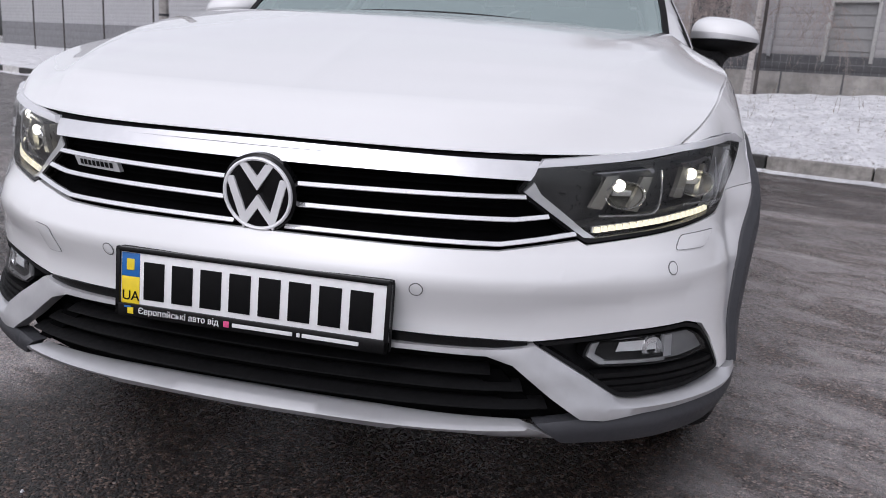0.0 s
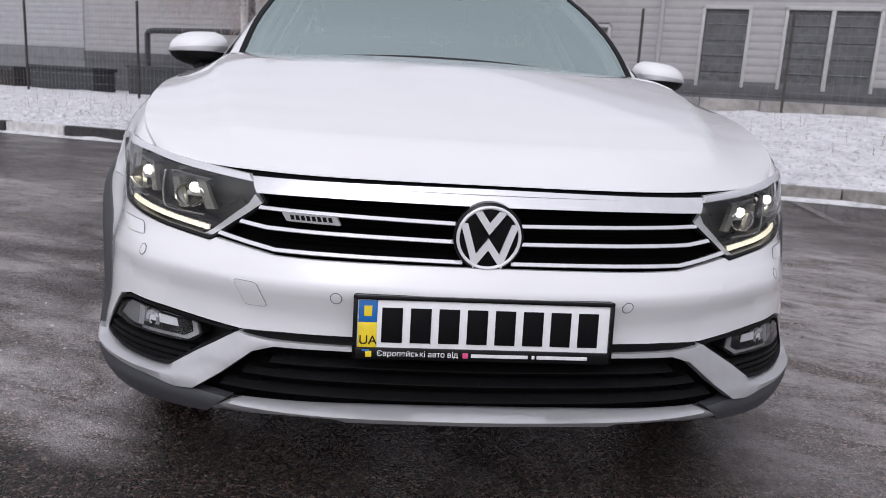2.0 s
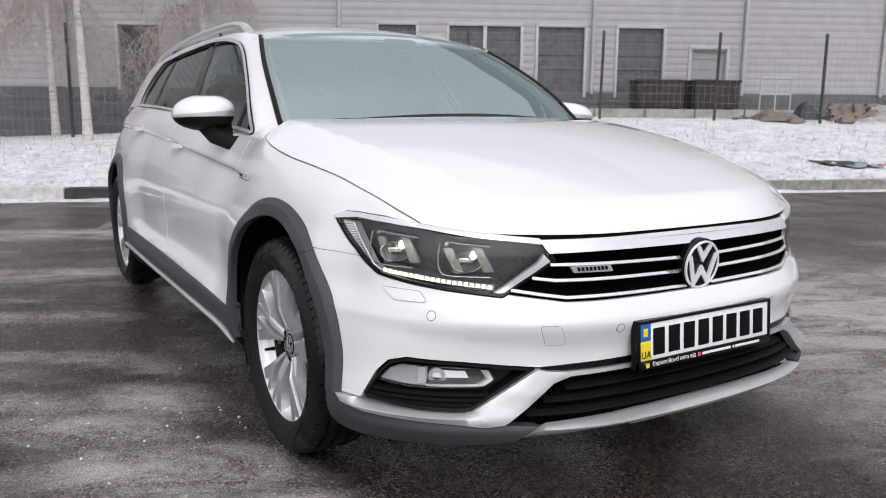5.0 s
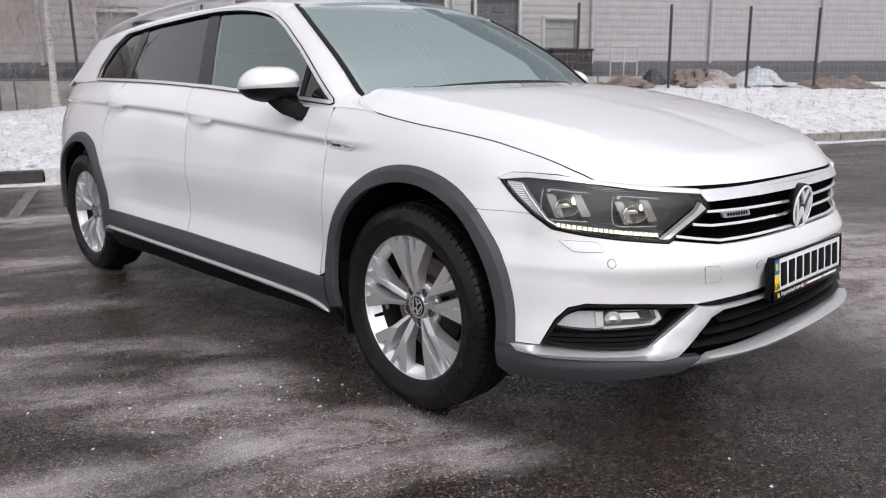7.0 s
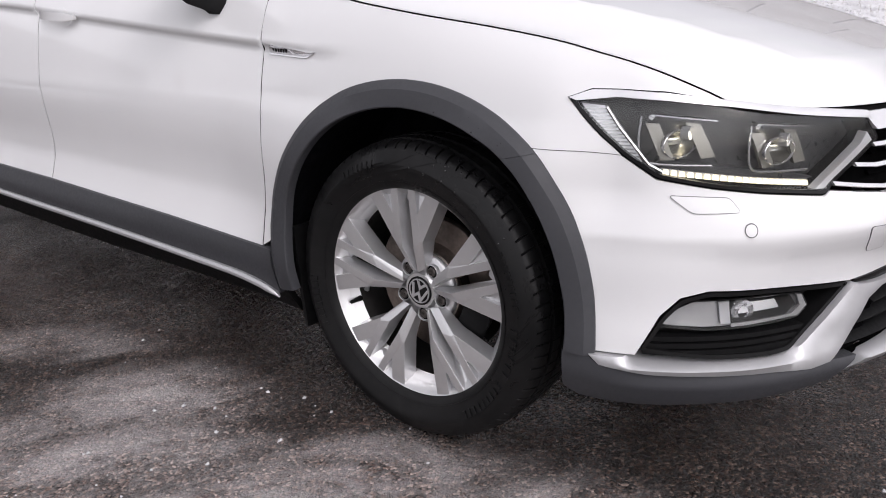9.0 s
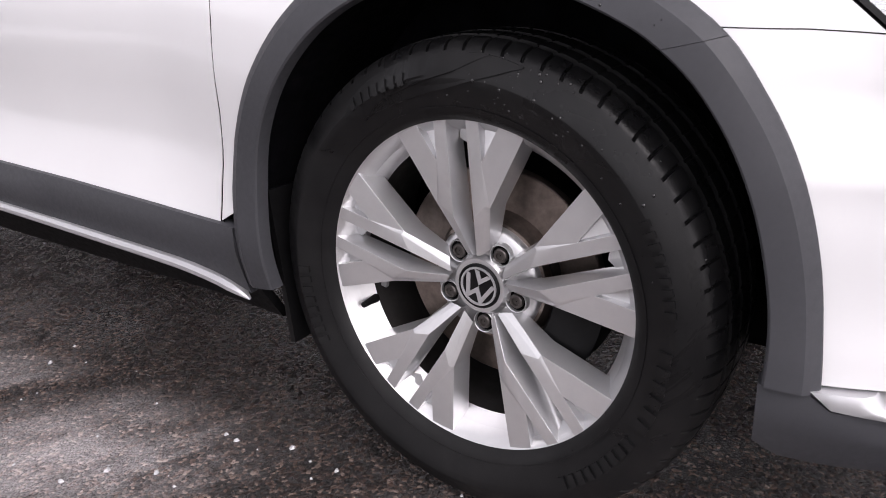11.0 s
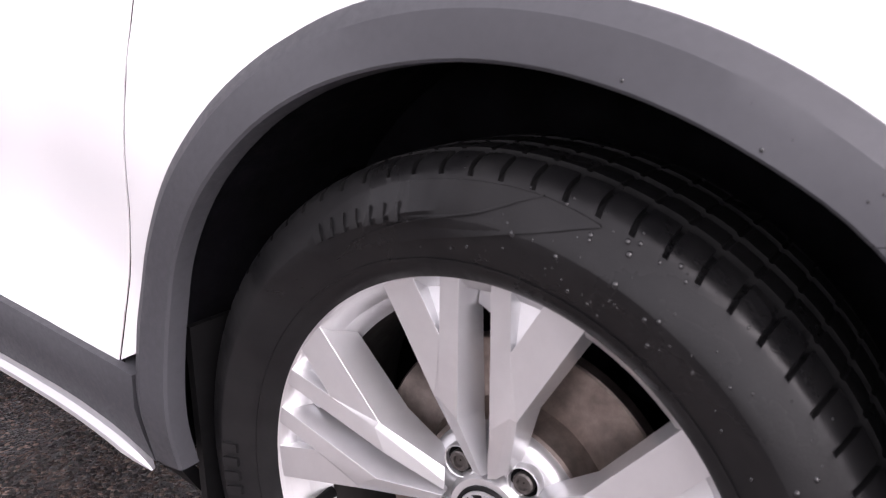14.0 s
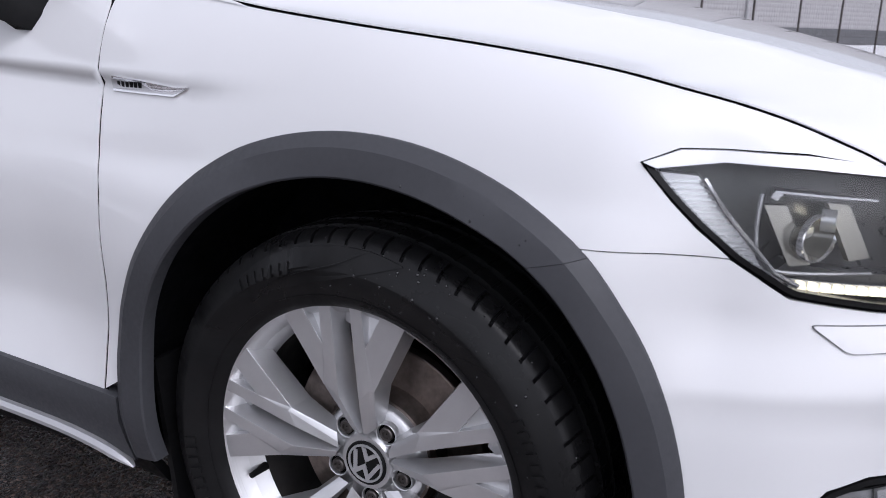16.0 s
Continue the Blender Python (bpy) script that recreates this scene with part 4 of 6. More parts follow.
# ---- headlights ----
def headlight(sg, lit):
    sf = side_surf(sg)
    fl = sg < 0
    P = lambda name, o, mat, off, depth, par, label="", holes=(), step=.016: obj(name, panel_mesh(name, o, sf, step, mat, holes, off, depth, fl), par, label)
    inner = shrink(HEADLIGHT, .006)
    base = P("headlight", HEADLIGHT, LAMPGREY, -.062, 0, car, "clear headlight with two projectors and a lit daylight strip")
    P("bezel", HEADLIGHT, BLACK, .0, .060, base, holes=(inner,))
    P("brow", BROW, BARCHROME, .007, .016, base, "chrome strip along the top of the lamp")
    glass = P("cover", inner, LENS, .0015, 0, base, "clear plastic cover")
    glass.visible_shadow = False
    # silver blades inside both ends
    P("blade", [(1.112, .770), (1.066, .766), (1.036, .731), (.975, .669), (.948, .657), (.986, .661), (1.046, .702)], BRIGHT, -.014, .02, base, "silver reflector blade")
    P("blade", [(.500, .707), (.482, .690), (.600, .6125), (.626, .6130), (.606, .624), (.514, .687)], BRIGHT, -.003, .02, base, "silver reflector blade")
    for i in range(15):
        z = .762 - i * .0062
        a0, a1 = np.interp(z, (.661, .702, .770), (.992, 1.044, 1.108)), np.interp(z, (.669, .731, .766), (.980, 1.038, 1.064))
        P("rib", [(a0, z), (a0, z - .0026), (a1, z - .0026), (a1, z)], REFLECT, -.0115, .003, base, step=.02)
    part("blade_edge", sweep([skin(sg * a, z, -.010) for a, z in ((1.060, .764), (1.034, .731), (.973, .669), (.945, .656))], disc_profile(.0032, 6)), CHROME, base, "bright edge of the reflector blade")
    P("shelf", [(.965, .664), (.86, .645), (.748, .634), (.63, .622), (.60, .628), (.748, .652), (.86, .662), (.95, .676)], LAMPGREY, -.030, .03, base)
    P("led_rail", [(.628, .6175), (.950, .6510), (.950, .6615), (.628, .6285)], REFLECT, -.018, .006, base, "silver rail behind the daylight segments")
    for i in range(20):
        a = .632 + i * .0158
        z0 = .6195 + (a - .632) * .105
        P("led", [(a, z0 - .001), (a + .0125, z0), (a + .0105, z0 + .0088), (a + .0015, z0 + .0080)], LED, -.012, .008, base, "glowing daylight segment")
    for a, z in ((.915, .706), (.700, .688)):
        # a warm scoop under a small bright lamp, framed by a bent light guide
        at = Matrix.Translation(skin(sg * a, z - .004, -.030)) @ Matrix.Rotation(radians(-90 + sg * 24), 4, "Z")
        bowl = part("reflector_bowl", lathe_x([(.004, .036), (.0, .0345), (-.010, .031), (-.020, .023), (-.027, .012), (-.029, .001)], 32), SCOOP, base, "dark warm reflector scoop", at=at @ Matrix.Diagonal((1, 1.05, .70, 1)))
        part("rim", lathe_x([(.001, .0345), (.005, .036), (.004, .0375), (-.002, .037)], 32), CHROME, bowl)
        cup = Matrix.Translation(skin(sg * (a - .012), z + .014, -.034)) @ Matrix.Rotation(radians(-90), 4, "Z")
        tube = part("lamp_tube", lathe_x([(-.004, .0125), (.010, .0125), (.011, .0115), (.010, .0108), (-.003, .0106)], 24), REFLECT, base, "short silver lamp tube", at=cup)
        part("lamp", lathe_x([(-.001, .0115), (.003, .009), (.004, .001)], 24), XENON, tube, "glowing lamp")
        part("facet", box(-.022, -.012, -.018, .018, -.006, .011, .003), REFLECT, bowl)
        guide = softline([(a + .078, z + .044), (a + .081, z + .006), (a + .074, z - .026), (a + .046, z - .037), (a - .062, z - .040)], 5)
        part("bent_guide", sweep([skin(sg * p, q, -.016) for p, q in guide], disc_profile(.0024, 8)), LAMPSILVER, base, "bent pale light guide")
        P("light_guide", [(a - .012, z + .034), (a - .040, z + .031), (a - .074, z - .028), (a - .046, z - .031)], BULB, -.030, .012, base, "slanting silver light guide", step=.02)
        P("light_guide", [(a + .070, z + .030), (a + .042, z + .030), (a + .006, z - .032), (a + .034, z - .034)], BULB, -.026, .012, base, "slanting silver light guide", step=.02)
        P("visor_edge", [(a + .060, z + .047), (a - .070, z + .037), (a - .070, z + .0345), (a + .050, z + .044), (a + .058, z + .036), (a + .066, z + .040)], LAMPSILVER, -.018, .003, base, "thin silver edge", step=.02)
        P("visor", [(a + .05, z + .046), (a - .055, z + .036), (a - .06, z + .029), (a + .045, z + .039)], LAMPGREY, -.022, .03, base)
    return base


for sg in (-1, 1):
    headlight(sg, sg > 0)


# ---- fog lamps ----
def fog_lamp(sg):
    sf, fl = side_surf(sg), sg < 0
    P = lambda name, o, mat, off, depth, par, label="", holes=(), step=.02: obj(name, panel_mesh(name, o, sf, step, mat, holes, off, depth, fl), par, label)
    base = P("fog_lamp_recess", FOG, DARK, -.055, 0, car, "black bumper recess with a clear fog lamp")
    P("rim", FOG, DARK, -.001, .055, base, holes=(shrink(FOG, .007),))
    low = lambda o: [(a, z - .0105) for a, z in o]
    deep = P
    P = lambda name, o, mat, off, depth, par, label="", holes=(), step=.02: deep(name, low(o), mat, off, depth, par, label, tuple(low(h) for h in holes), step)
    lamp = P("fog_lamp", [(.930, .393), (.905, .420), (.875, .434), (.720, .433), (.640, .427), (.628, .405), (.655, .392), (.70, .389), (.85, .387)], LAMPSILVER, -.018, .0, base, "silver fog lamp reflector")
    P("frame", rounded([(.938, .391), (.905, .424), (.872, .438), (.720, .437), (.632, .430), (.618, .405), (.648, .386), (.70, .383), (.85, .382)], .008, 3), DARK, -.012, .03, lamp,
      holes=(rounded([(.932, .394), (.904, .4215), (.873, .4355), (.720, .4345), (.637, .4280), (.6235, .406), (.651, .389), (.70, .3855), (.85, .3845)], .006, 3),))
    part("bulb_housing", lathe_x([(-.02, .022), (.0, .024), (.012, .022), (.013, .012), (.004, .006), (.004, .001)], 24), CHROME, lamp,
         at=Matrix.Translation(skin(sg * .775, .401, -.026)) @ Matrix.Rotation(radians(-90 + sg * 35), 4, "Z"))
    P("dark_bay", [(.800, .434), (.660, .428), (.645, .408), (.668, .396), (.800, .394)], BLACK, -.0155, .006, lamp)
    P("reflector_step", [(.792, .428), (.700, .426), (.690, .410), (.792, .409)], BRIGHT, -.0125, .008, lamp, "bright reflector step")
    P("inner_frame", [(.650, .430), (.638, .428), (.626, .406), (.652, .391), (.80, .388), (.80, .394), (.664, .396), (.642, .408)], LAMPSILVER, -.008, .008, lamp)
    P("divider", [(.825, .433), (.805, .433), (.800, .394), (.820, .394)], SATIN, -.010, .008, lamp)
    P("shade", [(.80, .402), (.68, .402), (.665, .394), (.80, .393)], BLACK, -.011, .004, lamp)
    cover = P("cover", [(.930, .393), (.905, .421), (.875, .435), (.720, .434), (.640, .428), (.628, .405), (.655, .390), (.70, .387), (.85, .385)], LENS, -.004, 0, lamp)
    cover.visible_shadow = False
    for zz in (.360, .347, .335):
        path = [skin(sg * a, zz, -.020) for a in np.linspace(.945 - (.372 - zz) * -.4, .625 + (.372 - zz) * 1.2, 10)]
        part("slat", sweep(path, [(-.012, -.0045), (.012, -.0045), (.012, .0045), (-.012, .0045)]), DARK, base)


for sg in (-1, 1):
    fog_lamp(sg)

# parking sensors, washer lids and the tow-eye lid, each a disc or lid set in a fine joint
for sg in (-1, 1):
    for a, z in ((.785, .560), (.298, .5205)):
        ringo = [(a + .0125 * math.cos(t * math.pi / 12), z + .0125 * math.sin(t * math.pi / 12)) for t in range(24)]
        ringi = [(a + .0105 * math.cos(t * math.pi / 12), z + .0105 * math.sin(t * math.pi / 12)) for t in range(24)]
        sen = obj("parking_sensor", panel_mesh("parking_sensor", ringi, side_surf(sg), .006, PAINT, (), .0018, .004, sg < 0, roll=.0006), car, "small round parking sensor")
        obj("sensor_joint", panel_mesh("sensor_joint", ringo, side_surf(sg), .006, JOINT, (), .0010, .001, sg < 0, roll=0), sen)
    lid = rounded([(.935, .6195), (.822, .615), (.800, .589), (.890, .5885)], .010, 4)
    sen = obj("washer_lid", panel_mesh("washer_lid", shrink(lid, .0008), side_surf(sg), .009, PAINT, (), .0032, .006, sg < 0, roll=.0006), car)
    obj("lid_joint", panel_mesh("lid_joint", lid, side_surf(sg), .009, JOINT, (), .0022, .003, sg < 0, roll=0), sen)
lid = rounded([(.517, .5405), (.463, .538), (.445, .486), (.498, .484)], .010, 4)
sen = obj("tow_eye_lid", panel_mesh("tow_eye_lid", shrink(lid, .0008), side_surf(-1), .009, PAINT, (), .0022, .004, True, roll=.0006), car)
obj("lid_joint", panel_mesh("lid_joint", lid, side_surf(-1), .009, JOINT, (), .0014, .002, True, roll=0), sen)


# ---- cabin ----
def fsurf(sg):
    return lambda y, z, o: flank(y, z, o, sg)


DLO = rounded(softline([(.50, .972), (.66, .984), (1.19, 1.017), (1.5, 1.036), (2.16, 1.065), (2.90, 1.083)], 3) + [(2.905, 1.15), (2.82, 1.262), (2.68, 1.334)]
              + softline([(2.3, 1.360), (1.75, 1.381), (1.5, 1.376), (1.33, 1.362), (1.16, 1.334), (1.03, 1.286), (.91, 1.222), (.80, 1.160), (.645, 1.062)], 3), .02, 2)
ROOF_Y = np.linspace(1.0, 3.12, 24)
frame_out = ([(.36, .90), (.58, .90)] + [(y, belt_z(y) + .001) for y in np.linspace(.6, 3.33, 18)] + [(3.35, 1.085), (3.27, 1.20), (3.16, _zr(3.16))]
             + [(y, _zr(y)) for y in ROOF_Y[::-1]] + [(_wy(z) + .003, z) for z in np.linspace(1.345, .96, 16)])
for sg in (-1, 1):
    me = panel_mesh("body_side", frame_out, fsurf(sg), .028, PAINT, (DLO,), .0, .012, sg < 0)
    side = obj("body_side", me, car, "white window surround and roof pillar")
    loop = dense(DLO, .05)
    bm = sweep([flank(y, z, .002, sg) for y, z in loop], [(-.007, -.004), (.007, -.004), (.007, .004), (-.007, .004)], closed=True, up=Vector((sg, 0, .4)))
    seal = sweep([flank(y, z, .0015, sg) for y, z in loop], [(-.0088, -.004), (.0088, -.004), (.0088, .002), (-.0088, .002)], closed=True, up=Vector((sg, 0, .4)))
    part("window_seal", seal, DARK, side, "black rubber seal round the side windows")
    part("window_trim", bm, BARCHROME, side, "chrome strip round the side windows")
    W = lambda name, o, mat, off, label="": obj(name, panel_mesh(name, o, fsurf(sg), .03, mat, (), off - .006, .0, sg < 0), side, label)
    z0 = lambda y: belt_z(y) + .004
    W("quarter_light", [(.51, z0(.51)), (.715, z0(.715)), (.735, 1.14), (.64, 1.06)], PRIVACY, -.006, "small fixed front side window")
    W("pillar_cover", [(.715, z0(.715)), (.745, z0(.745)), (.768, 1.17), (.73, 1.14)], DARK, -.003)
    g = W("front_window", [(.745, z0(.745)), (1.47, z0(1.47)), (1.655, 1.383), (1.5, 1.378), (1.33, 1.364), (1.16, 1.336), (1.03, 1.288), (.92, 1.229), (.80, 1.161), (.772, 1.145)], SIDEGLASS, -.006, "tinted front side window")
    g.visible_shadow = False
    W("centre_pillar", [(1.47, z0(1.47)), (1.60, z0(1.6)), (1.765, 1.386), (1.655, 1.386)], BLACK, -.003, "gloss black centre pillar")
    W("rear_window", [(1.60, z0(1.6)), (2.42, z0(2.42)), (2.41, 1.36), (2.2, 1.37), (1.765, 1.386)], PRIVACY, -.006, "dark privacy rear side window")
    W("rear_pillar", [(2.42, z0(2.42)), (2.50, z0(2.5)), (2.49, 1.355), (2.41, 1.36)], BLACK, -.003, "gloss black rear pillar")
    W("cargo_window", [(2.50, z0(2.5)), (2.91, z0(2.91)), (2.91, 1.15), (2.83, 1.265), (2.69, 1.338), (2.49, 1.356)], PRIVACY, -.006, "dark privacy load-bay window")

# roof, tailgate
roof_me = panel_mesh("roof", [(-1, 1.0), (-.7, .935), (-.3, .895), (0, .885), (.3, .895), (.7, .935), (1, 1.0)] + [(1, y) for y in np.linspace(1.2, 3.09, 8)] + [(.8, 3.15), (-.8, 3.15)] + [(-1, y) for y in np.linspace(3.09, 1.2, 8)],
                     lambda u, y, o: roof(u, max(y, .95) if abs(u) > .9 else y, o), .05, PAINT, depth=.012)
obj("roof", roof_me, car, "white roof")


def tail(u, v, off=0.0):
    t = Vector((u * .590, 3.14 + .02 * (1 - u * u), 1.308 + .045 * (1 - u * u)))
    b = Vector((u * .70, 3.46 + .38 * (1 - u * u), 1.05))
    return t.lerp(b, v) + Vector((0, .02 * math.sin(v * math.pi) + off, off * .4))


obj("tailgate", panel_mesh("tailgate", [(-1, 0), (-1, 1), (1, 1), (1, 0)], lambda u, v, o: tail(u, v, o), .08, PAINT, ([(-.86, .16), (-.86, .86), (.86, .86), (.86, .16)],), depth=.012), car, "white tailgate")
obj("rear_screen", panel_mesh("rear_screen", [(-.87, .15), (-.87, .87), (.87, .87), (.87, .15)], lambda u, v, o: tail(u, v, o), .1, PRIVACY, (), -.003, 0), car, "dark rear screen")

# windscreen with its black border
glass = obj("windscreen", panel_mesh("windscreen", [(-1, -.02), (1, -.02), (1, 1), (-1, 1)], lambda u, v, o: screen(u, v, o), .06, SCREEN, (), .002, 0), car, "pale green tinted windscreen")
glass.visible_shadow = False
obj("screen_border", panel_mesh("screen_border", [(-1, -.02), (1, -.02), (1, 1), (-1, 1)], lambda u, v, o: screen(u, v, o), .05, BLACK,
                                (rounded([(-.965, .065), (.965, .065), (.945, .955), (-.945, .955)], .05, 3),), -.003, 0), glass, "black printed border")
obj("sensor_cover", panel_mesh("sensor_cover", rounded([(-.13, .93), (.13, .93), (.10, .80), (.06, .74), (-.06, .74), (-.10, .80)], .03, 3), lambda u, v, o: screen(u, v, o), .05, DARK, (), -.006, .01), glass, "dark sensor cover behind the screen")
for sg in (-1, 1):
    part("pillar_seal", sweep([screen(sg * .992, v, .003) for v in np.linspace(0, 1, 14)], [(-.009, -.004), (.009, -.004), (.009, .004), (-.009, .004)]), DARK, glass, "black pillar seal")
    # wipers, parked at the foot of the screen
for u0, u1, v in ((-.74, .02, -.012), (.02, .74, -.012)):
    pth = [screen(u0 + (u1 - u0) * k / 10, v + .012 * math.sin(k / 10 * 3.1), .006) for k in range(11)]
    wp = part("wiper", sweep(pth, [(-.008, -.006), (.008, -.006), (.005, .006), (-.005, .006)]), DARK, car, "black wiper blade")
    part("wiper_cap", box(-.03, .03, -.02, .02, -.012, .012, .005), DARK, wp, at=Matrix.Translation(screen(u1 if u0 > 0 else u0 + .02, v + .035, .014)))
cowl = [[(hood(u, .985) + Vector((0, 0, -.012))), screen(u * .98, .055, .004)] for u in np.linspace(-.97, .97, 30)]
obj("cowl", mesh("cowl", [p for r in cowl for p in r], [(2 * i, 2 * i + 2, 2 * i + 3, 2 * i + 1) for i in range(29)], DARK), car, "black scuttle panel")

# roof rails
for sg in (-1, 1):
    pth = []
    for k in range(25):
        t = k / 24
        y = 1.30 + t * 1.95
        lift = .044 * (1 - (2 * t - 1)**10)
        pth.append(roof(sg * .905, y) + Vector((0, 0, lift - .004)))
    part("roof_rail", sweep(pth, [(-.016, -.013), (.016, -.013), (.020, .002), (.012, .015), (-.012, .015), (-.020, .002)]), SATIN, car, "satin silver roof rail")

# ---- interior ----
dash = bmesh.new()
rows = [(.46, .955), (.50, .985), (.62, .985), (.72, .95), (.78, .86), (.80, .70)]
grid = [[dash.verts.new((u * .68, y - .10 * (1 - u * u), z + .015 * math.sin(3 * u) * (1 if j == 2 else 0))) for u in np.linspace(-1, 1, 17)] for j, (y, z) in enumerate(rows)]
for a, b in zip(grid, grid[1:]):
    for i in range(16):
        dash.faces.new((a[i], a[i + 1], b[i + 1], b[i]))
part("dashboard", dash, SEAT, car, "dark dashboard")
wheel = part("steering_wheel", sweep([(math.cos(t) * .18, 0, math.sin(t) * .18) for t in np.linspace(0, 2 * math.pi, 33)[:-1]], disc_profile(.016, 8), closed=True, up=Vector((0, 1, 0))), DARK, car, "dark steering wheel",
             at=Matrix.Translation((.36, .86, .90)) @ Matrix.Rotation(radians(25), 4, "X"))
part("boss", box(-.16, .16, -.02, .02, -.03, .03, .012), DARK, wheel)


def seat(x, y, w):
    base = part("seat", box(-w, w, -.26, .26, -.09, .09, .05), SEAT, car, "dark fabric seat", at=Matrix.Translation((x, y, .54)))
    part("backrest", box(-w, w, -.07, .07, 0, .62, .05, Matrix.Rotation(radians(-18), 4, "X")), SEAT, base, at=Matrix.Translation((0, .25, .05)))
    part("headrest", box(-.13, .13, -.05, .05, 0, .19, .045, Matrix.Rotation(radians(-14), 4, "X")), SEAT, base, at=Matrix.Translation((0, .44, .69)))
    return base


seat(-.36, 1.30, .25)
seat(.36, 1.30, .25)
for x in (-.42, 0, .42):
    seat(x, 2.28, .22)
part("inner_mirror", box(-.12, .12, -.015, .015, -.03, .03, .012), DARK, car, "interior mirror", at=Matrix.Translation((0, .92, 1.335)) @ Matrix.Rotation(radians(-12), 4, "X"))
for sg in (-1, 1):
    part("belt_pillar_trim", sweep([flank(1.56 + .5 * (z - 1), z, -.05, sg) for z in np.linspace(.95, 1.37, 6)], [(-.05, -.012), (.05, -.012), (.05, .012), (-.05, .012)], up=Vector((sg, 0, 0))), TRIMLIGHT, car, "pale pillar trim")
    part("screen_pillar_trim", sweep([screen(sg * .945, v, -.035) for v in np.linspace(.1, .95, 8)], [(-.018, -.01), (.018, -.01), (.018, .01), (-.018, .01)]), TRIMLIGHT, car, "pale screen pillar trim")
lin = [[roof(u * .97, y, -.035) for u in np.linspace(-1, 1, 9)] for y in np.linspace(1.02, 3.1, 12)]
obj("headliner", mesh("headliner", [p for r in lin for p in r], [(9 * j + i, 9 * j + i + 1, 9 * j + i + 10, 9 * j + i + 9) for j in range(11) for i in range(8)], TRIMLIGHT), car, "pale roof lining")
part("cabin_floor", box(-.80, .80, .42, 3.45, .30, .36, .02), SEAT, car)
part("load_cover", box(-.62, .62, 2.60, 3.55, .90, .93, .01), SEAT, car)
part("bulkhead", box(-.66, .66, .36, .44, .30, .93, .02), VOID, car)
for sg in (-1, 1):
    bm = bmesh.new()
    g = [[bm.verts.new(skin(sg * s, .36 + (ztop(s) - .38) * t, -.10)) for s in np.linspace(1.99, 5.3, 20)] for t in np.linspace(0, 1, 6)]
    for a, b in zip(g, g[1:]):
        for i in range(19):
            bm.faces.new((a[i], a[i + 1], b[i + 1], b[i]))
    part("door_lining", bm, SEAT, car)

# ---- underside ----
part("underbody", box(-.62, .62, -.56, 3.55, .22, .34, .04), VOID, car, "black underbody")
part("engine_block", box(-.50, .50, -.60, .34, .34, .66, .05), VOID, car, "dark engine bay")
for y0 in (0.0, 2.79):
    for sg in (-1, 1):
        bm = bmesh.new()
        n = 56
        ring = lambda x, r: [bm.verts.new((sg * x, y0 + r * math.cos(a), .36 + r * math.sin(a) * (1.0 if math.sin(a) > 0 else .5))) for a in np.linspace(radians(-25), radians(205), n)]
        prof = [ring(.885, .400), ring(.86, .415), ring(.60, .415), ring(.56, .30), ring(.56, .02)]
        for a, b in zip(prof, prof[1:]):
            for i in range(n - 1):
                bm.faces.new((a[i], a[i + 1], b[i + 1], b[i]))
        part("wheel_arch_liner", bm, LINER, car, "black wheel-arch liner")
# mud flap behind each front wheel
for sg in (-1, 1):
    part("mud_flap", sweep([(sg * .800, .356 - .004 * k, .43 - .036 * k) for k in range(8)], [(-.094, -.005), (.094, -.005), (.094, .005), (-.094, .005)], up=Vector((0, 1, 0))), DARK, car, "black mud flap")


# ---- wheels ----
RIM, TURNED = .2395, -4.6


def wall_r(r):
    """A radius on the tyre wall, drawn in from the shoulder to the rim."""
    return r if r > .3195 else .3195 - (.3195 - r) * .877


def tyre_mesh():
    """A road tyre: side wall, shoulder sipes and circumferential grooves."""
    prof = [(-.088, .222), (-.098, .230), (-.1015, .240), (-.1065, .256), (-.1112, .272), (-.1138, .2835), (-.1136, .2850), (-.1112, .2925), (-.106, .305), (-.1005, .314), (-.098, .3195), (-.093, .3245), (-.087, .3282), (-.0755, .3325), (-.066, .3340),
            (-.0655, .3262), (-.0565, .3262), (-.056, .3358), (-.030, .3372), (-.0295, .3290), (-.0185, .3290), (-.018, .3375), (.018, .3375), (.0185, .329), (.0295, .329), (.030, .3372), (.056, .3358), (.0565, .3262), (.0655, .3262), (.066, .334),
            (.087, .3282), (.098, .3195), (.1105, .292), (.112, .275), (.104, .240), (.088, .222)]
    angles = []
    for i in range(76):  # blocks parted by narrow slanted sipes
        for d, c in ((0, 0), (.10, 1), (.74, 1), (.86, 0), (2.0, 0), (3.4, 0)):
            angles.append((radians((i * 4.737) + d), c))
    n, m = len(angles), len(prof)
    verts, faces = [], []
    for a, cut in angles:
        for j, (x, r) in enumerate(prof):
            rr, da = wall_r(r), 0.0
            if 8 <= j <= 14 or 29 <= j <= 31:
                if cut and (j >= 11):
                    rr -= .0055
                da = -((14 - j) / 6)**2 * .030 if j <= 14 else 0
            elif 17 <= j <= 26 and cut and r > .333:
                rr -= .0015
            verts.append((x, rr * math.sin(a + da), rr * math.cos(a + da)))
    for i in range(n):
        k = (i + 1) % n
        for j in range(m - 1):
            faces.append((i * m + j, k * m + j, k * m + j + 1, i * m + j + 1))
    return mesh("tyre", verts, faces, TYRE, True, 38)


def merge(dst, src, m):
    src.verts.ensure_lookup_table()
    vm = [dst.verts.new(m @ v.co) for v in src.verts]
    for f in src.faces:
        try:
            dst.faces.new([vm[v.index] for v in f.verts])
        except ValueError:
            pass
    src.free()


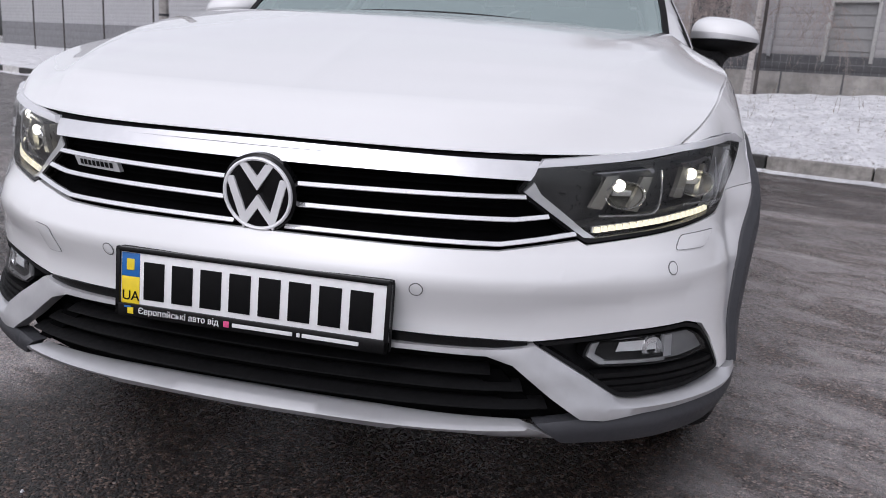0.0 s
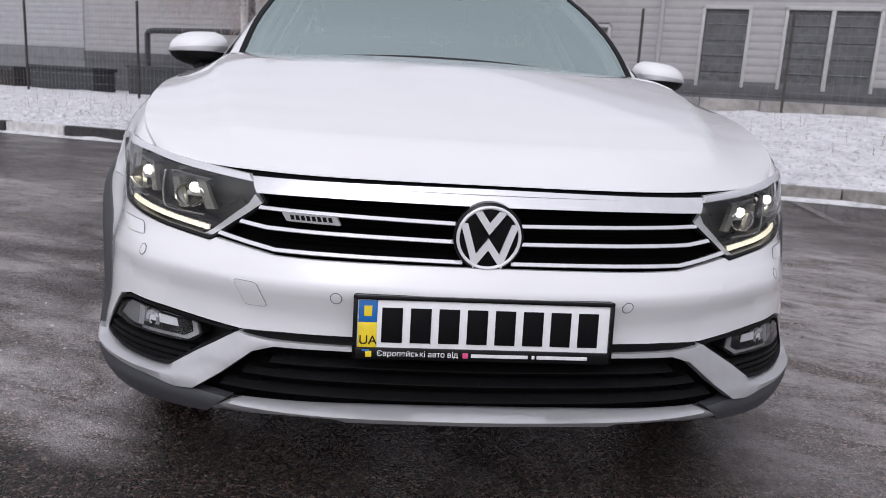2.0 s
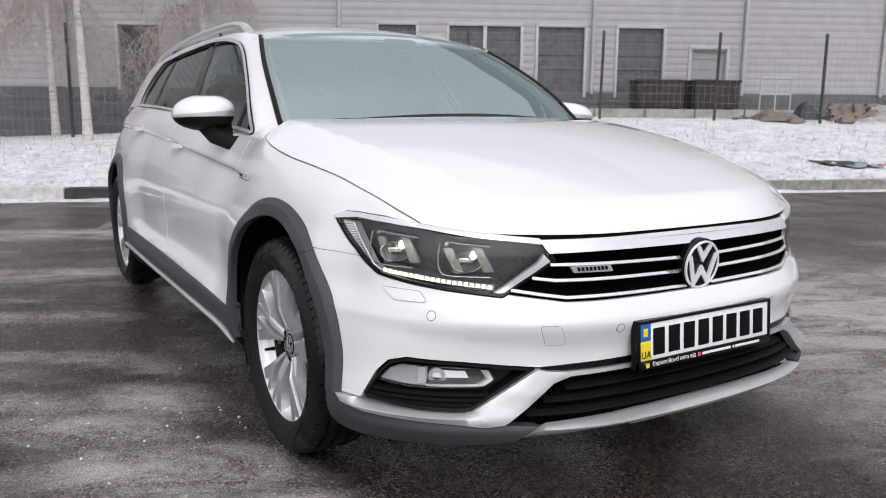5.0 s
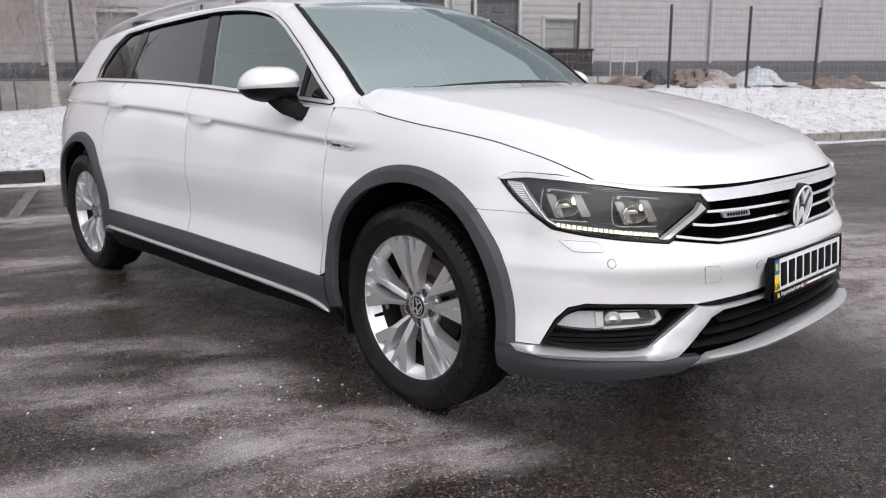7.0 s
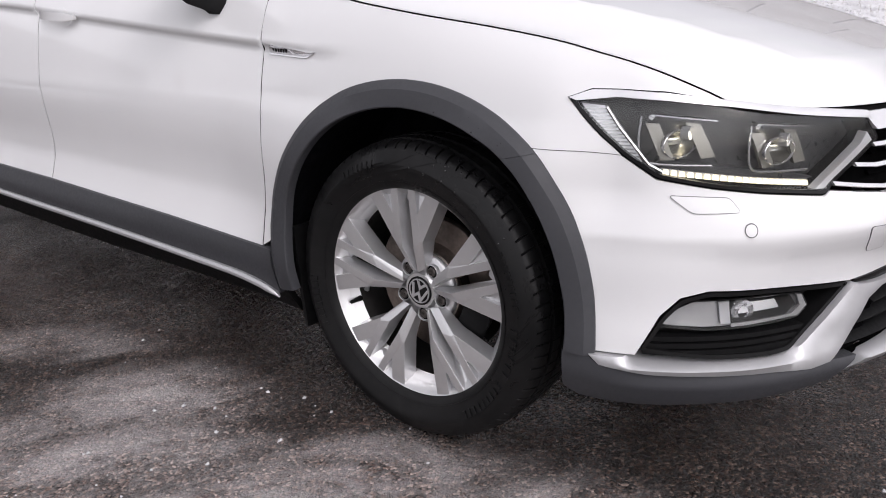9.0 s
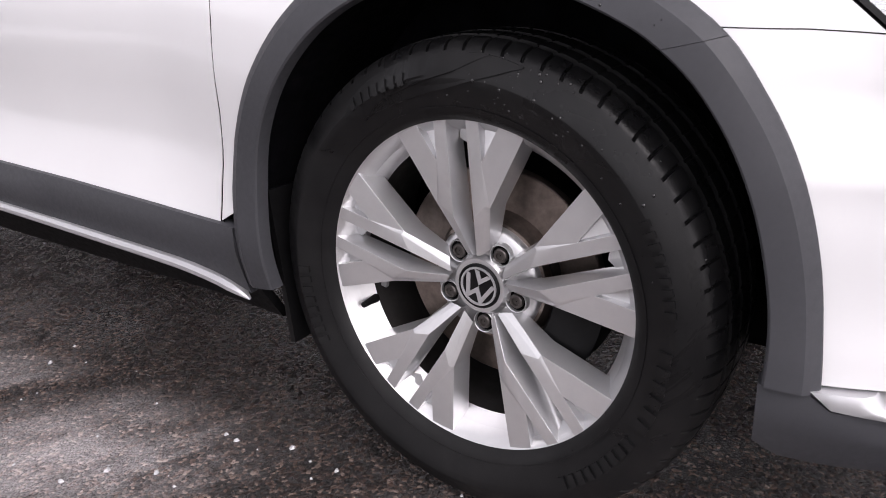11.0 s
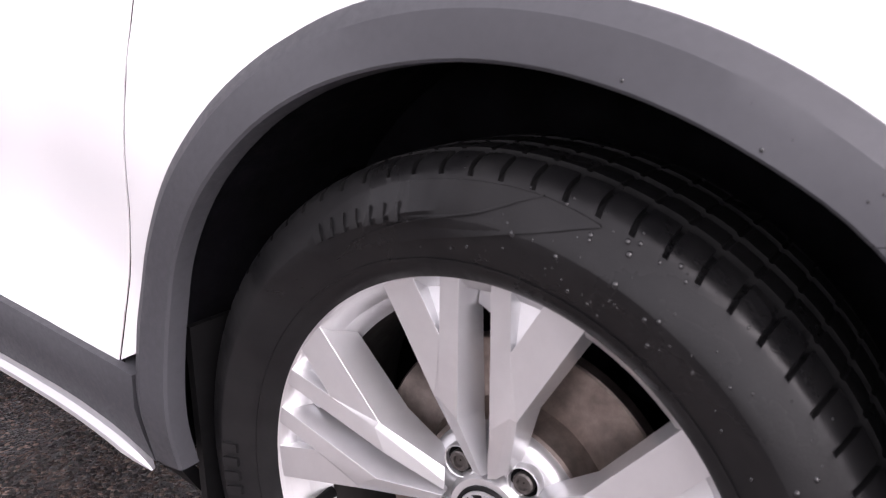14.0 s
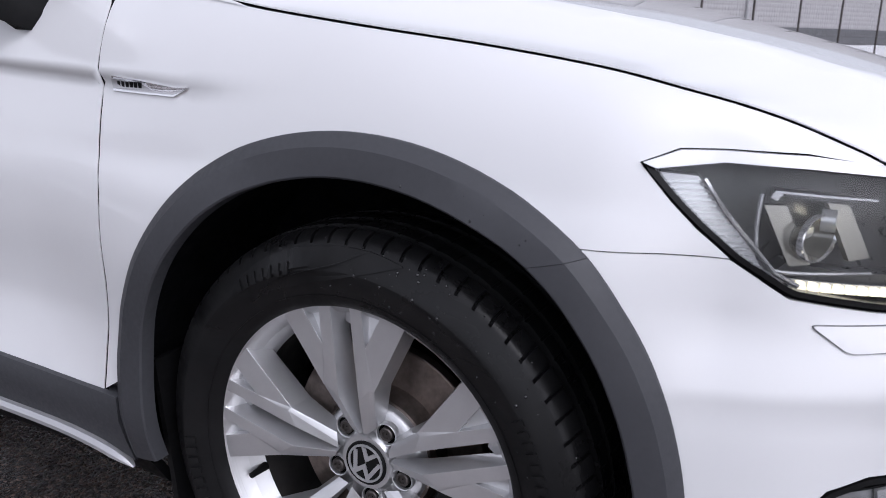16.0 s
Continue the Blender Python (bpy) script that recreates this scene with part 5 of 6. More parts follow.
def arm_mesh():
    """One twin arm of the rim: two straight bars, each with an outer branch, that fold down into the hub."""
    bm = bmesh.new()
    for sg in (-1, 1):
        V = {}
        for key, a, o, x in (
                ("b0", .063, .990, -.0868), ("b1", .139, .982, -.0868), ("s", .143, .752, -.0862), ("w0", .262, .948, -.0862), ("w1", .404, .898, -.0845), ("l", .170, .502, -.0832),
                ("f1", .146, .513, -.0858), ("f0", .066, .440, -.0850), ("r1", .050, .200, -.0640), ("h0", .013, .190, -.0640), ("h1", .088, .230, -.0585),
                ("b0d", .050, .985, -.0550), ("f0d", .038, .430, -.0500), ("h0d", .004, .190, -.0560),
                ("w1d", .412, .872, -.0500), ("ld", .176, .488, -.0440), ("h1d", .112, .250, -.0420),
                ("n0", .143, .976, -.0690), ("n1", .262, .940, -.0690), ("m", .150, .772, -.0800), ("cap0", .0, .985, -.0640), ("cap1", .0, .830, -.0600), ("cap2", .048, .860, -.0610)):
            V[key] = bm.verts.new((x, sg * a * RIM, o * RIM))
        for f in ("b0 b1 s f1 f0", "s w0 w1 l f1", "f0 f1 r1 h0", "f1 l h1 r1", "w1 w1d ld l", "l ld h1d h1", "b0 f0 f0d b0d", "f0 h0 h0d f0d", "b1 n0 m s", "w0 s m n1", "n0 n1 m", "b0d cap2 cap1 cap0"):
            q = [V[k] for k in f.split()]
            bm.faces.new(q if sg < 0 else q[::-1])
    bmesh.ops.remove_doubles(bm, verts=bm.verts[:], dist=.0002)
    bmesh.ops.recalc_face_normals(bm, faces=bm.faces[:])
    keen = [e for e in bm.edges if len(e.link_faces) == 2 and e.calc_face_angle(0) > radians(6)]
    bmesh.ops.bevel(bm, geom=keen, offset=.0013, segments=2, affect="EDGES", profile=.5, clamp_overlap=True)
    bmesh.ops.triangulate(bm, faces=[f for f in bm.faces if len(f.verts) > 4])
    bmesh.ops.recalc_face_normals(bm, faces=bm.faces[:])
    me = bpy.data.meshes.new("spoke")
    bm.to_mesh(me)
    bm.free()
    me.materials.append(ALLOY)
    me.shade_smooth()
    me.set_sharp_from_angle(angle=radians(14))
    return me


def build_wheel():
    """The wheel about its axle along x; its outer face looks towards -x."""
    face = lambda r: -.0585 - .1500 * (r - .05)
    root = part("wheel", lathe_x([(x, r * 1.05) for x, r in [(-.084, .2205), (-.0895, .2240), (-.0915, .2275), (-.090, .2298), (-.084, .2290), (-.0835, .2225), (-.080, .2170), (-.046, .1990), (-.042, .1960), (-.038, .1990), (-.074, .2120), (-.084, .2205)]], 96),
                ALLOY, car, "silver five-arm alloy wheel with a dark tyre")
    obj("tyre", tyre_mesh(), root, "black tyre with wet shoulder blocks")
    part("barrel", lathe_x([(x, r * 1.05) for x, r in [(-.042, .1975), (-.040, .1965), (-.02, .1965), (.03, .194), (.085, .205), (.095, .222), (.095, .210), (.02, .192), (-.03, .1945), (-.042, .1955)]], 72), BARREL, root, "inner rim, coloured dark for the shade behind the spokes")
    arm_me = arm_mesh()
    for g in range(5):
        obj("spoke", arm_me, root, "", Matrix.Rotation(radians(72 * g + TURNED), 4, "X"))
    hub = part("hub", lathe_x([(-.02, .085), (-.035, .083), (-.0415, .0795), (-.0445, .074), (-.0465, .060), (-.0490, .045), (-.0585, .039), (-.0585, .034), (-.057, .001)], 60), ALLOY, root, "silver wheel hub")
    part("hub_cap", lathe_x([(-.056, .033), (-.0605, .0325), (-.062, .031), (-.0605, .0285), (-.060, .001)], 48), DARK, root, "dark hub cap with a silver emblem")
    part("cap_ring", lathe_x([(-.060, .0285), (-.0625, .028), (-.0625, .0255), (-.060, .025)], 48), SATIN, root)
    for lines in (V_MARK, W_MARK):
        chevron([(a * .405, b * .405) for a, b in lines], .0029, root, "cap_mark", SATIN, -.0595, -.0622, -1, Matrix.Rotation(radians(20), 4, "X"))
    for g in range(5):
        a = radians(36 + 72 * g) - radians(TURNED)
        at = Matrix.Translation((0, .056 * math.sin(a), .056 * math.cos(a)))
        well = part("bolt_well", lathe_x([(-.040, .0172), (-.0530, .0166), (-.0545, .0156), (-.0538, .0146), (-.0480, .0140)], 24), ALLOY, root, at=at)
        # black disc: the shade down in the well, put in as colour
        part("well_shade", lathe_x([(-.0492, .0142), (-.0490, .0140), (-.0490, .001)], 24), VOID, root, at=at)
        part("wheel_bolt", lathe_x([(-.0485, .0104), (-.0535, .0102), (-.0550, .0088), (-.0550, .0060), (-.0515, .0052), (-.0515, .001)], 12), BOLT, root, "dull dark steel wheel bolt", at=at)
    part("brake_disc", lathe_x([(.012, .156), (-.004, .157), (-.006, .155), (-.006, .098), (-.012, .095), (-.030, .088), (-.032, .001)], 72), MACHINED, root, "worn steel brake disc")
    bm = lathe_x([(-.032, .172), (-.040, .160), (-.040, .105), (-.03, .100), (.02, .1), (.03, .172)], 72)
    bmesh.ops.delete(bm, geom=[v for v in bm.verts if not (v.co.y < -.02 and abs(v.co.z + .04) < .085)], context="VERTS")
    part("brake_caliper", bm, DARK, root, "dark brake caliper")
    part("valve", lathe_x([(-.072, .001), (-.072, .0045), (-.058, .0052), (-.040, .007), (-.036, .001)], 12), DARK, root, "black tyre valve", at=Matrix.Translation((-.004, .196, -.070)))
    w = bmesh.new()
    for i in range(3):
        add_box(w, -.006, .002, -.011, .011, i * .013 - .018, i * .013 - .008, .001)
    part("balance_weights", w, SATIN, root, "grey balance weights", at=Matrix.Translation((-.024, .2030, -.042)) @ Matrix.Rotation(radians(-78), 4, "X"))
    # raised lettering on the wall, as plain bars
    wall_x = hermite([wall_r(r) for r in (.240, .256, .272, .284, .292, .305, .314, .3195, .3245)], [-.1015, -.1065, -.1112, -.1137, -.1113, -.106, -.1005, -.098, -.093])

    def raised(name, quad, lift, steps=1):
        """A low raised field on the tyre wall between two radii and two angles."""
        r0, r1, t0, t1 = quad
        lo = r0 if callable(r0) else (lambda t: r0)
        hi = r1 if callable(r1) else (lambda t: r1)
        bm = bmesh.new()
        top, low = [], []
        n = max(2, int(abs(t1 - t0) / 2) + 1)
        for i in range(n + 1):
            t = radians(t0 + (t1 - t0) * i / n)
            deg = math.degrees(t)
            for r in (lo(deg), (lo(deg) + hi(deg)) / 2, hi(deg)):
                for bag, k in ((top, -lift), (low, .003)):
                    bag.append(bm.verts.new((wall_x(r) + k, -r * math.sin(t), r * math.cos(t))))
        for i in range(n):
            for j in range(2):
                a = i * 3 + j
                bm.faces.new((top[a], top[a + 1], top[a + 4], top[a + 3]))
            for j in (0, 2):
                a = i * 3 + j
                bm.faces.new((top[a], top[a + 3], low[a + 3], low[a]))
        for i in (0, n):
            for j in range(2):
                a = i * 3 + j
                bm.faces.new((top[a], top[a + 1], low[a + 1], low[a]))
        return part(name, bm, TYRE, root)
    leaf0 = hermite([-38, -35, -30, -22, -7, 8, 15.5], [.284, .2735, .2680, .2670, .2725, .295, .3150])
    leaf1 = hermite([-38, -35, -30, -22, -7, 7, 15.5], [.286, .2960, .3060, .3130, .3166, .3185, .3165])
    raised("raised_field", (leaf0, leaf1, -38, 15.5), .0016)
    line = hermite([-28, -2, 7], [.2740, .2960, .3190])
    raised("raised_rib", (lambda t: line(t) - .0007, lambda t: line(t) + .0007, -28, 7), .0026)
    for a0, n, r0, h, wd in ((-34.5, 7, .2855, .0155, 2.9), (58, 9, .278, .014, 2.7), (90, 6, .270, .018, 4.2), (118, 9, .270, .016, 3.2), (-118, 8, .270, .016, 3.4)):
        for i in range(n):
            raised("raised_bar", (r0, r0 + h, a0 + i * wd, a0 + i * wd + wd * .6), .0034)
    raised("rim_bead", (.2505, .2530, -179, 179), .0012)
    return root


WHEEL_X = .792
first = build_wheel()
first.matrix_basis = Matrix.Translation((-WHEEL_X, 0, .3365))
for sg, y in ((-1, 2.79), (1, 0), (1, 2.79)):
    m = Matrix.Translation((sg * WHEEL_X, y, .3365)) @ (Matrix.Rotation(math.pi, 4, "Z") if sg > 0 else Matrix()) @ Matrix.Rotation(radians(31 * y + sg * 9), 4, "X")
    copy_thing(first, m)


# ---- number plate ----
plate_at = Matrix.Translation((0, -.872, .4715)) @ Matrix.Rotation(radians(-4.5), 4, "X")
holder = part("plate_holder", box(-.2625, .2625, -.006, .014, -.064, .064, .006), DARK, car, "black plate holder with a printed foot", at=plate_at)
bm = bmesh.new()
for x0, x1, z0, z1 in ((-.2625, .2625, .055, .064), (-.2625, -.2535, -.064, .064), (.2535, .2625, -.064, .064), (-.2625, .2625, -.064, -.040)):
    add_box(bm, x0, x1, -.014, -.004, z0, z1, .0025)
part("rim", bm, BLACK, holder)
part("plate_face", box(-.2535, .2535, -.0095, -.006, -.042, .056, .001), PLATE, holder, "white number plate")
part("blue_field", box(-.2515, -.2150, -.0105, -.009, .010, .054, .0005), BLUE, holder)
part("yellow_field", box(-.2515, -.2150, -.0105, -.009, -.040, .010, .0005), YELLOW, holder)
part("shield", box(-.241, -.2255, -.0112, -.010, .022, .043, .0005), YELLOW, holder)
for i in range(8):
    x0 = -.206 + i * .0565
    bm = bmesh.new()
    add_box(bm, x0, x0 + .041, -.0115, -.009, -.030, .040, .0008)
    part("plate_bar", bm, INK, holder, "black bar on the plate")
for x0, x1, mt in ((-.243, -.229, BLUE), (-.236, -.224, YELLOW)):
    part("foot_mark", box(x0, x1, -.0150, -.013, -.0475 if mt is BLUE else -.0585, -.0465 if mt is YELLOW else -.0440, .0005), mt, holder)
part("foot_mark", box(-.043, -.032, -.0150, -.013, -.0575, -.0465, .001), PINK, holder)
for x0, x1 in ((-.026, .089), (.097, .103), (.107, .211)):
    part("foot_bar", box(x0, x1, -.0150, -.013, -.0555, -.0485, .0004), WHITEINK, holder)


def lettering(text, size, mat, parent, at, name):
    cu = bpy.data.curves.new(name, "FONT")
    cu.body, cu.size, cu.align_x, cu.extrude = text, size, "LEFT", .0004
    tmp = new("tmp", cu)
    bpy.context.view_layer.update()
    me = bpy.data.meshes.new_from_object(tmp.evaluated_get(bpy.context.evaluated_depsgraph_get()))
    bpy.data.objects.remove(tmp)
    bpy.data.curves.remove(cu)
    me.materials.clear()
    me.materials.append(mat)
    return obj(name, me, parent, "", at)


UP = Matrix.Rotation(radians(90), 4, "X")
lettering("UA", .026, INK, holder, Matrix.Translation((-.2500, -.0112, -.034)) @ UP, "country_letters")
lettering("Європейські авто від", .0158, WHITEINK, holder, Matrix.Translation((-.214, -.0148, -.0562)) @ UP, "printed_words")


# ---- door mirrors ----
def door_mirror(sg):
    c = Matrix.Translation((sg * .889, .760, 1.034)) @ Matrix.Rotation(radians(sg * 24), 4, "Z")
    n, m = 32, 14

    def shell(lo, hi, grow=1.0):
        """Part of a rounded shell that swells towards the front, between two heights."""
        bm = bmesh.new()
        rings = []
        for j in range(m + 1):
            v = lo + (hi - lo) * j / m
            top = v > 0
            flat = abs(v)**(2.4 if top else 2.0)
            row = []
            for i in range(n + 1):
                ang = math.pi + math.pi * i / n
                cx, sy = math.cos(ang), math.sin(ang)
                w = .114 * math.sqrt(max(0.0, 1 - abs(.95 * v)**(2.6 if top else 2.2)))
                dp = .125 * math.sqrt(max(0.0, 1 - abs(v)**2.3))
                z = .072 * v if top else .058 * v
                z -= .012 * cx * sg * (1 if top else .3) * (1 - abs(v))  # droops towards the outer end
                row.append(bm.verts.new((grow * w * math.copysign(abs(cx)**.92, cx) - sg * .01 * flat, grow * dp * math.copysign(abs(sy)**.9, sy), z)))
            rings.append(row)
        for a, b in zip(rings, rings[1:]):
            for i in range(n):
                bm.faces.new((a[i], a[i + 1], b[i + 1], b[i]))
        return bm
    root = part("door_mirror", shell(.10, 1.0), PAINT, car, "white door mirror with a black foot", at=c)
    part("lower_shell", shell(-1.0, -.12, .97), DARK, root, "black lower mirror shell")
    part("indicator", shell(-.10, .11, 1.005), SATIN, root, "silver indicator strip")
    part("mirror_glass", box(-.070, .070, -.004, .004, -.030, .042, .003), MIRROR, root)
    foot = [(-sg * .035, -.01, -.030), (-sg * .055, -.025, -.055), (-sg * .070, -.045, -.080), (-sg * .095, -.045, -.100), (-sg * .125, -.03, -.105)]
    part("foot", sweep(foot, [(-.050, -.030), (.050, -.030), (.055, .0), (.046, .030), (-.046, .030), (-.055, 0)], scale=[1.1, 1, .95, .9, .95]), DARK, root, "black mirror foot")


MIRROR = simple("mirror_silver", (.9, .9, .9), .02, 1, .01)
for sg in (-1, 1):
    door_mirror(sg)

# ---- door handles and wing badges ----
for sg in (-1, 1):
    for door, s0, z0 in ((doors_f, 2.88, .897), (doors_r, 3.84, .952)):
        d = door[0 if sg < 0 else 1]
        pth = [skin(sg * (s0 - .11 + .22 * k / 10), z0 + .006 * (k / 10 - .5), .006 + .026 * math.sin(math.pi * min(1, max(0, k / 10)))**.6) for k in range(11)]
        part("handle", sweep(pth, [(-.007, -.012), (.007, -.012), (.009, .0), (.007, .012), (-.007, .012)], scale=[.5, .8] + [1] * 7 + [.8, .5]), PAINT, d, "white door handle")
        cup = [(s0 + .07 * math.cos(t * math.pi / 10), z0 - .006 + .032 * math.sin(t * math.pi / 10)) for t in range(20)]
        obj("handle_cup", panel_mesh("handle_cup", cup, side_surf(sg), .02, PAINT, (), .0015, .003, sg < 0, roll=.001), d)
    f = fenders[0 if sg < 0 else 1]
    bd = obj("side_badge", panel_mesh("side_badge", rounded([(1.893, .846), (1.752, .834), (1.728, .8355), (1.757, .822), (1.893, .8245)], .003, 3), side_surf(sg), .015, CHROME, (), .006, .009, sg < 0), f, "chrome wing badge")
    obj("badge_field", panel_mesh("badge_field", [(1.890, .842), (1.82, .836), (1.80, .829), (1.890, .829)], side_surf(sg), .015, SATIN, (), .0072, .002, sg < 0, roll=0), bd)
    for i in range(7):
        a = 1.888 - i * .0098
        obj("bar", panel_mesh("bar", [(a, .831), (a - .0012, .839), (a - .0078, .8385), (a - .0066, .831)], side_surf(sg), .02, INK, (), .0082, .002, sg < 0, roll=0), bd)

# ---- beads of water on the front tyre and its arch trim ----
WATER = simple("water_bead", (.010, .010, .011), .06, 0, .1, 30, coat=.35, spec=.5)
wv, wf = [], []
rn = random.Random(8)
tyre_x = hermite([wall_r(r) for r in (.240, .256, .272, .284, .292, .305, .314, .3195, .3245, .333)], [-.1015, -.1065, -.1112, -.1137, -.1113, -.106, -.1005, -.098, -.093, -.0725])


def bead(c, nrm, r):
    """A low round drop that sits on a surface."""
    nrm = nrm.normalized()
    u = nrm.cross(Vector((0, 0, 1))).normalized()
    w = nrm.cross(u)
    k = len(wv)
    wv.append(c + nrm * r * .6)
    for ring, (a, h) in enumerate(((.55, .5), (.9, .22), (1.0, 0))):
        for j in range(8):
            t = j * math.pi / 4
            wv.append(c + (u * math.cos(t) + w * math.sin(t) * 1.15) * r * a + nrm * r * h)
    for j in range(8):
        wf.append((k, k + 1 + j, k + 1 + (j + 1) % 8))
        for q in (0, 1):
            a = k + 1 + q * 8
            wf.append((a + j, a + 8 + j, a + 8 + (j + 1) % 8, a + (j + 1) % 8))


for i in range(95):
    t = radians(rn.gauss(22, 20))
    r = rn.uniform(.258, .328)
    x = tyre_x(r)
    d = (tyre_x(r + .002) - tyre_x(r - .002)) / .004
    c = Vector((-WHEEL_X + x, -r * math.sin(t), .3365 + r * math.cos(t)))
    nn = Vector((-1, d * -math.sin(t), d * math.cos(t)))
    bead(c, nn, rn.choice((.0006, .0008, .0008, .0011, .0016, .0023)) * rn.uniform(.8, 1.1))
for i in range(6):
    k, f, t = rn.randint(36, 45), rn.random(), rn.uniform(.36, .88)
    o = Vector(ARCH_OUT[k]).lerp(Vector(ARCH_OUT[k + 1]), f)
    q = o.lerp(Vector(ARCH_IN[k]).lerp(Vector(ARCH_IN[k + 1]), f), t)
    bead(skin(-q.x, q.y, .0150), Vector((-1, -.1, .15)), rn.choice((.0006, .0009, .0014)))
tagged(obj("water_beads", mesh("water_beads", wv, wf, WATER), car, "beads of water on the tyre and arch trim"), kind="stuff")


# ---- the ground ----
def noise2(x, y, s, seed=0.0):
    return noise.noise(Vector((x * s, y * s, seed)))


gv, gf = [], []
xs = [-400, -120, -40, -15, -6, 0, 6, 15, 40, 120, 400]
for y in xs:
    for x in xs:
        gv.append((x, y, 0.0))
n = len(xs)
gf = [(j * n + i, j * n + i + 1, (j + 1) * n + i + 1, (j + 1) * n + i) for j in range(n - 1) for i in range(n - 1)]
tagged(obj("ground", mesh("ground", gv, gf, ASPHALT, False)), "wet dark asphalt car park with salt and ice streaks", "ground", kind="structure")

# loose chips of ice and grit
CHIP = simple("ice_chip", (.55, .55, .57), .35, 0, .2, 200, coat=.3)
cv, cf = [], []
rc = random.Random(21)
for i in range(150):
    spot = rc.choice(((-1.05, .02, .28, .22), (-1.2, .35, .4, .3), (-.95, .55, .25, .35), (1.5, -.2, .5, .5), (-.75, -1.0, .5, .25), (-1.5, 1.0, .5, .6)))
    x, y, r = rc.gauss(spot[0], spot[2]), rc.gauss(spot[1], spot[3]), rc.choice((.0015, .002, .002, .003, .005))
    if abs(x) < .88 and y > -.7:
        continue
    k, turn = len(cv), rc.uniform(0, 6.28)
    for a in range(5):
        q = turn + a * 1.2566
        cv.append((x + r * math.cos(q) * rc.uniform(.7, 1.5), y + r * math.sin(q) * rc.uniform(.6, 1.2), .0))
    for a in range(5):
        bx, by, _ = cv[k + a]
        cv.append((x + (bx - x) * .6, y + (by - y) * .6, r * rc.uniform(.5, 1.0)))
    cf += [(k + a, k + (a + 1) % 5, k + 5 + (a + 1) % 5, k + 5 + a) for a in range(5)] + [tuple(k + 5 + a for a in range(5))]
tagged(obj("ice_chips", mesh("ice_chips", cv, cf, CHIP, False)), "loose chips of ice and grit on the asphalt", "ice", kind="stuff")


# two worn parking-bay lines
def line_material():
    m, n, l, b, co = material("worn_line_paint")
    f = tex(n, l, co, 22, 7, .75)
    l.new(ramp(n, l, f, [(.42, (.030, .022, .019)), (.62, (.30, .29, .285))]), b.inputs["Base Color"])
    b.inputs["Roughness"].default_value = .6
    return m


LINE = line_material()
for (x0, y0), (x1, y1) in (((-.70, 5.15), (.26, 7.70)), ((3.95, 3.95), (4.75, 6.80))):
    bm = bmesh.new()
    d = Vector((x1 - x0, y1 - y0, 0)).normalized()
    w = Vector((-d.y, d.x, 0)) * .05
    prev = None
    for k in range(25):
        p = Vector((x0, y0, .004)).lerp(Vector((x1, y1, .004)), k / 24)
        j = .010 * noise.noise(Vector((k * .7, x0, 0)))
        row = (bm.verts.new(p + w * (1 + 4 * j)), bm.verts.new(p - w * (1 - 4 * j)))
        if prev:
            bm.faces.new((prev[0], prev[1], row[1], row[0]))
        prev = row
    tagged(part("parking_line", bm, LINE), "worn white parking-bay line on the asphalt", "road marking", "parking lines", "structure")

# frame of the yard edge: x along the warehouse front, y away from the car park
YARD = Matrix(((.883, .469, 0, 12.7), (-.469, .883, 0, 14.3), (0, 0, 1, 0), (0, 0, 0, 1)))
KERB_Y = lambda u: -(11.05 - .13 * u) if u > -14 else -12.87


def snow_height(u, y):
    """The snowy verge, rising from the kerb to the fence."""
    k = KERB_Y(u) + .16
    t = min(max((y - k) / 6.0, 0), 1)
    up = .22 + .62 * sstep(-16, -2, u)
    z = .125 + up * t**.75
    z += (.035 * noise2(u, y, 1.1) + .030 * noise2(u, y, 3.2, 4) + .022 * noise2(u, y, 8, 9)) * min(1, t * 6 + .25)
    return z


SU = np.concatenate([np.linspace(-60, -26, 18)[:-1], np.linspace(-26, -14, 50)[:-1], np.linspace(-14, 12, 250)[:-1], np.linspace(12, 60, 30)])
ST = np.concatenate([np.linspace(0, 3.4, 46)[:-1], np.linspace(3.4, 7.0, 24)[:-1], np.linspace(7, 13.5, 8)])
sv = [(u, KERB_Y(u) + .16 + t, snow_height(u, KERB_Y(u) + .16 + t)) for t in ST for u in SU]
nu = len(SU)
sf = [(j * nu + i, j * nu + i + 1, (j + 1) * nu + i + 1, (j + 1) * nu + i) for j in range(len(ST) - 1) for i in range(nu - 1)]
tagged(obj("snow_verge", mesh("snow_verge", sv, sf, SNOW), at=YARD), "trodden old snow on the verge behind the kerb", "snow", kind="structure")

# loose lumps of snow and frozen soil
lv, lf = [], []
rnd = random.Random(5)
ico = bmesh.new()
bmesh.ops.create_icosphere(ico, subdivisions=1, radius=1)
icv, icf = [v.co.copy() for v in ico.verts], [[v.index for v in f.verts] for f in ico.faces]
ico.free()
for i in range(2600):
    u = rnd.uniform(-22, 11)
    t = rnd.random()**1.5 * 4.5
    y = KERB_Y(u) + .2 + t
    r = rnd.uniform(.012, .055) * (1.25 if t < 2 else 1)
    k = len(lv)
    z = snow_height(u, y)
    for c in icv:
        j = 1 + .45 * noise.noise(c * 1.7 + Vector((i * 3.1, 0, 0)))
        lv.append((u + c.x * r * j * 1.3, y + c.y * r * j, z + c.z * r * j * .75))
    lf += [[a + k for a in f] for f in icf]
tagged(obj("snow_lumps", mesh("snow_lumps", lv, lf, SNOW), at=YARD), "crusty lumps of old snow and soil", "snow", kind="stuff")

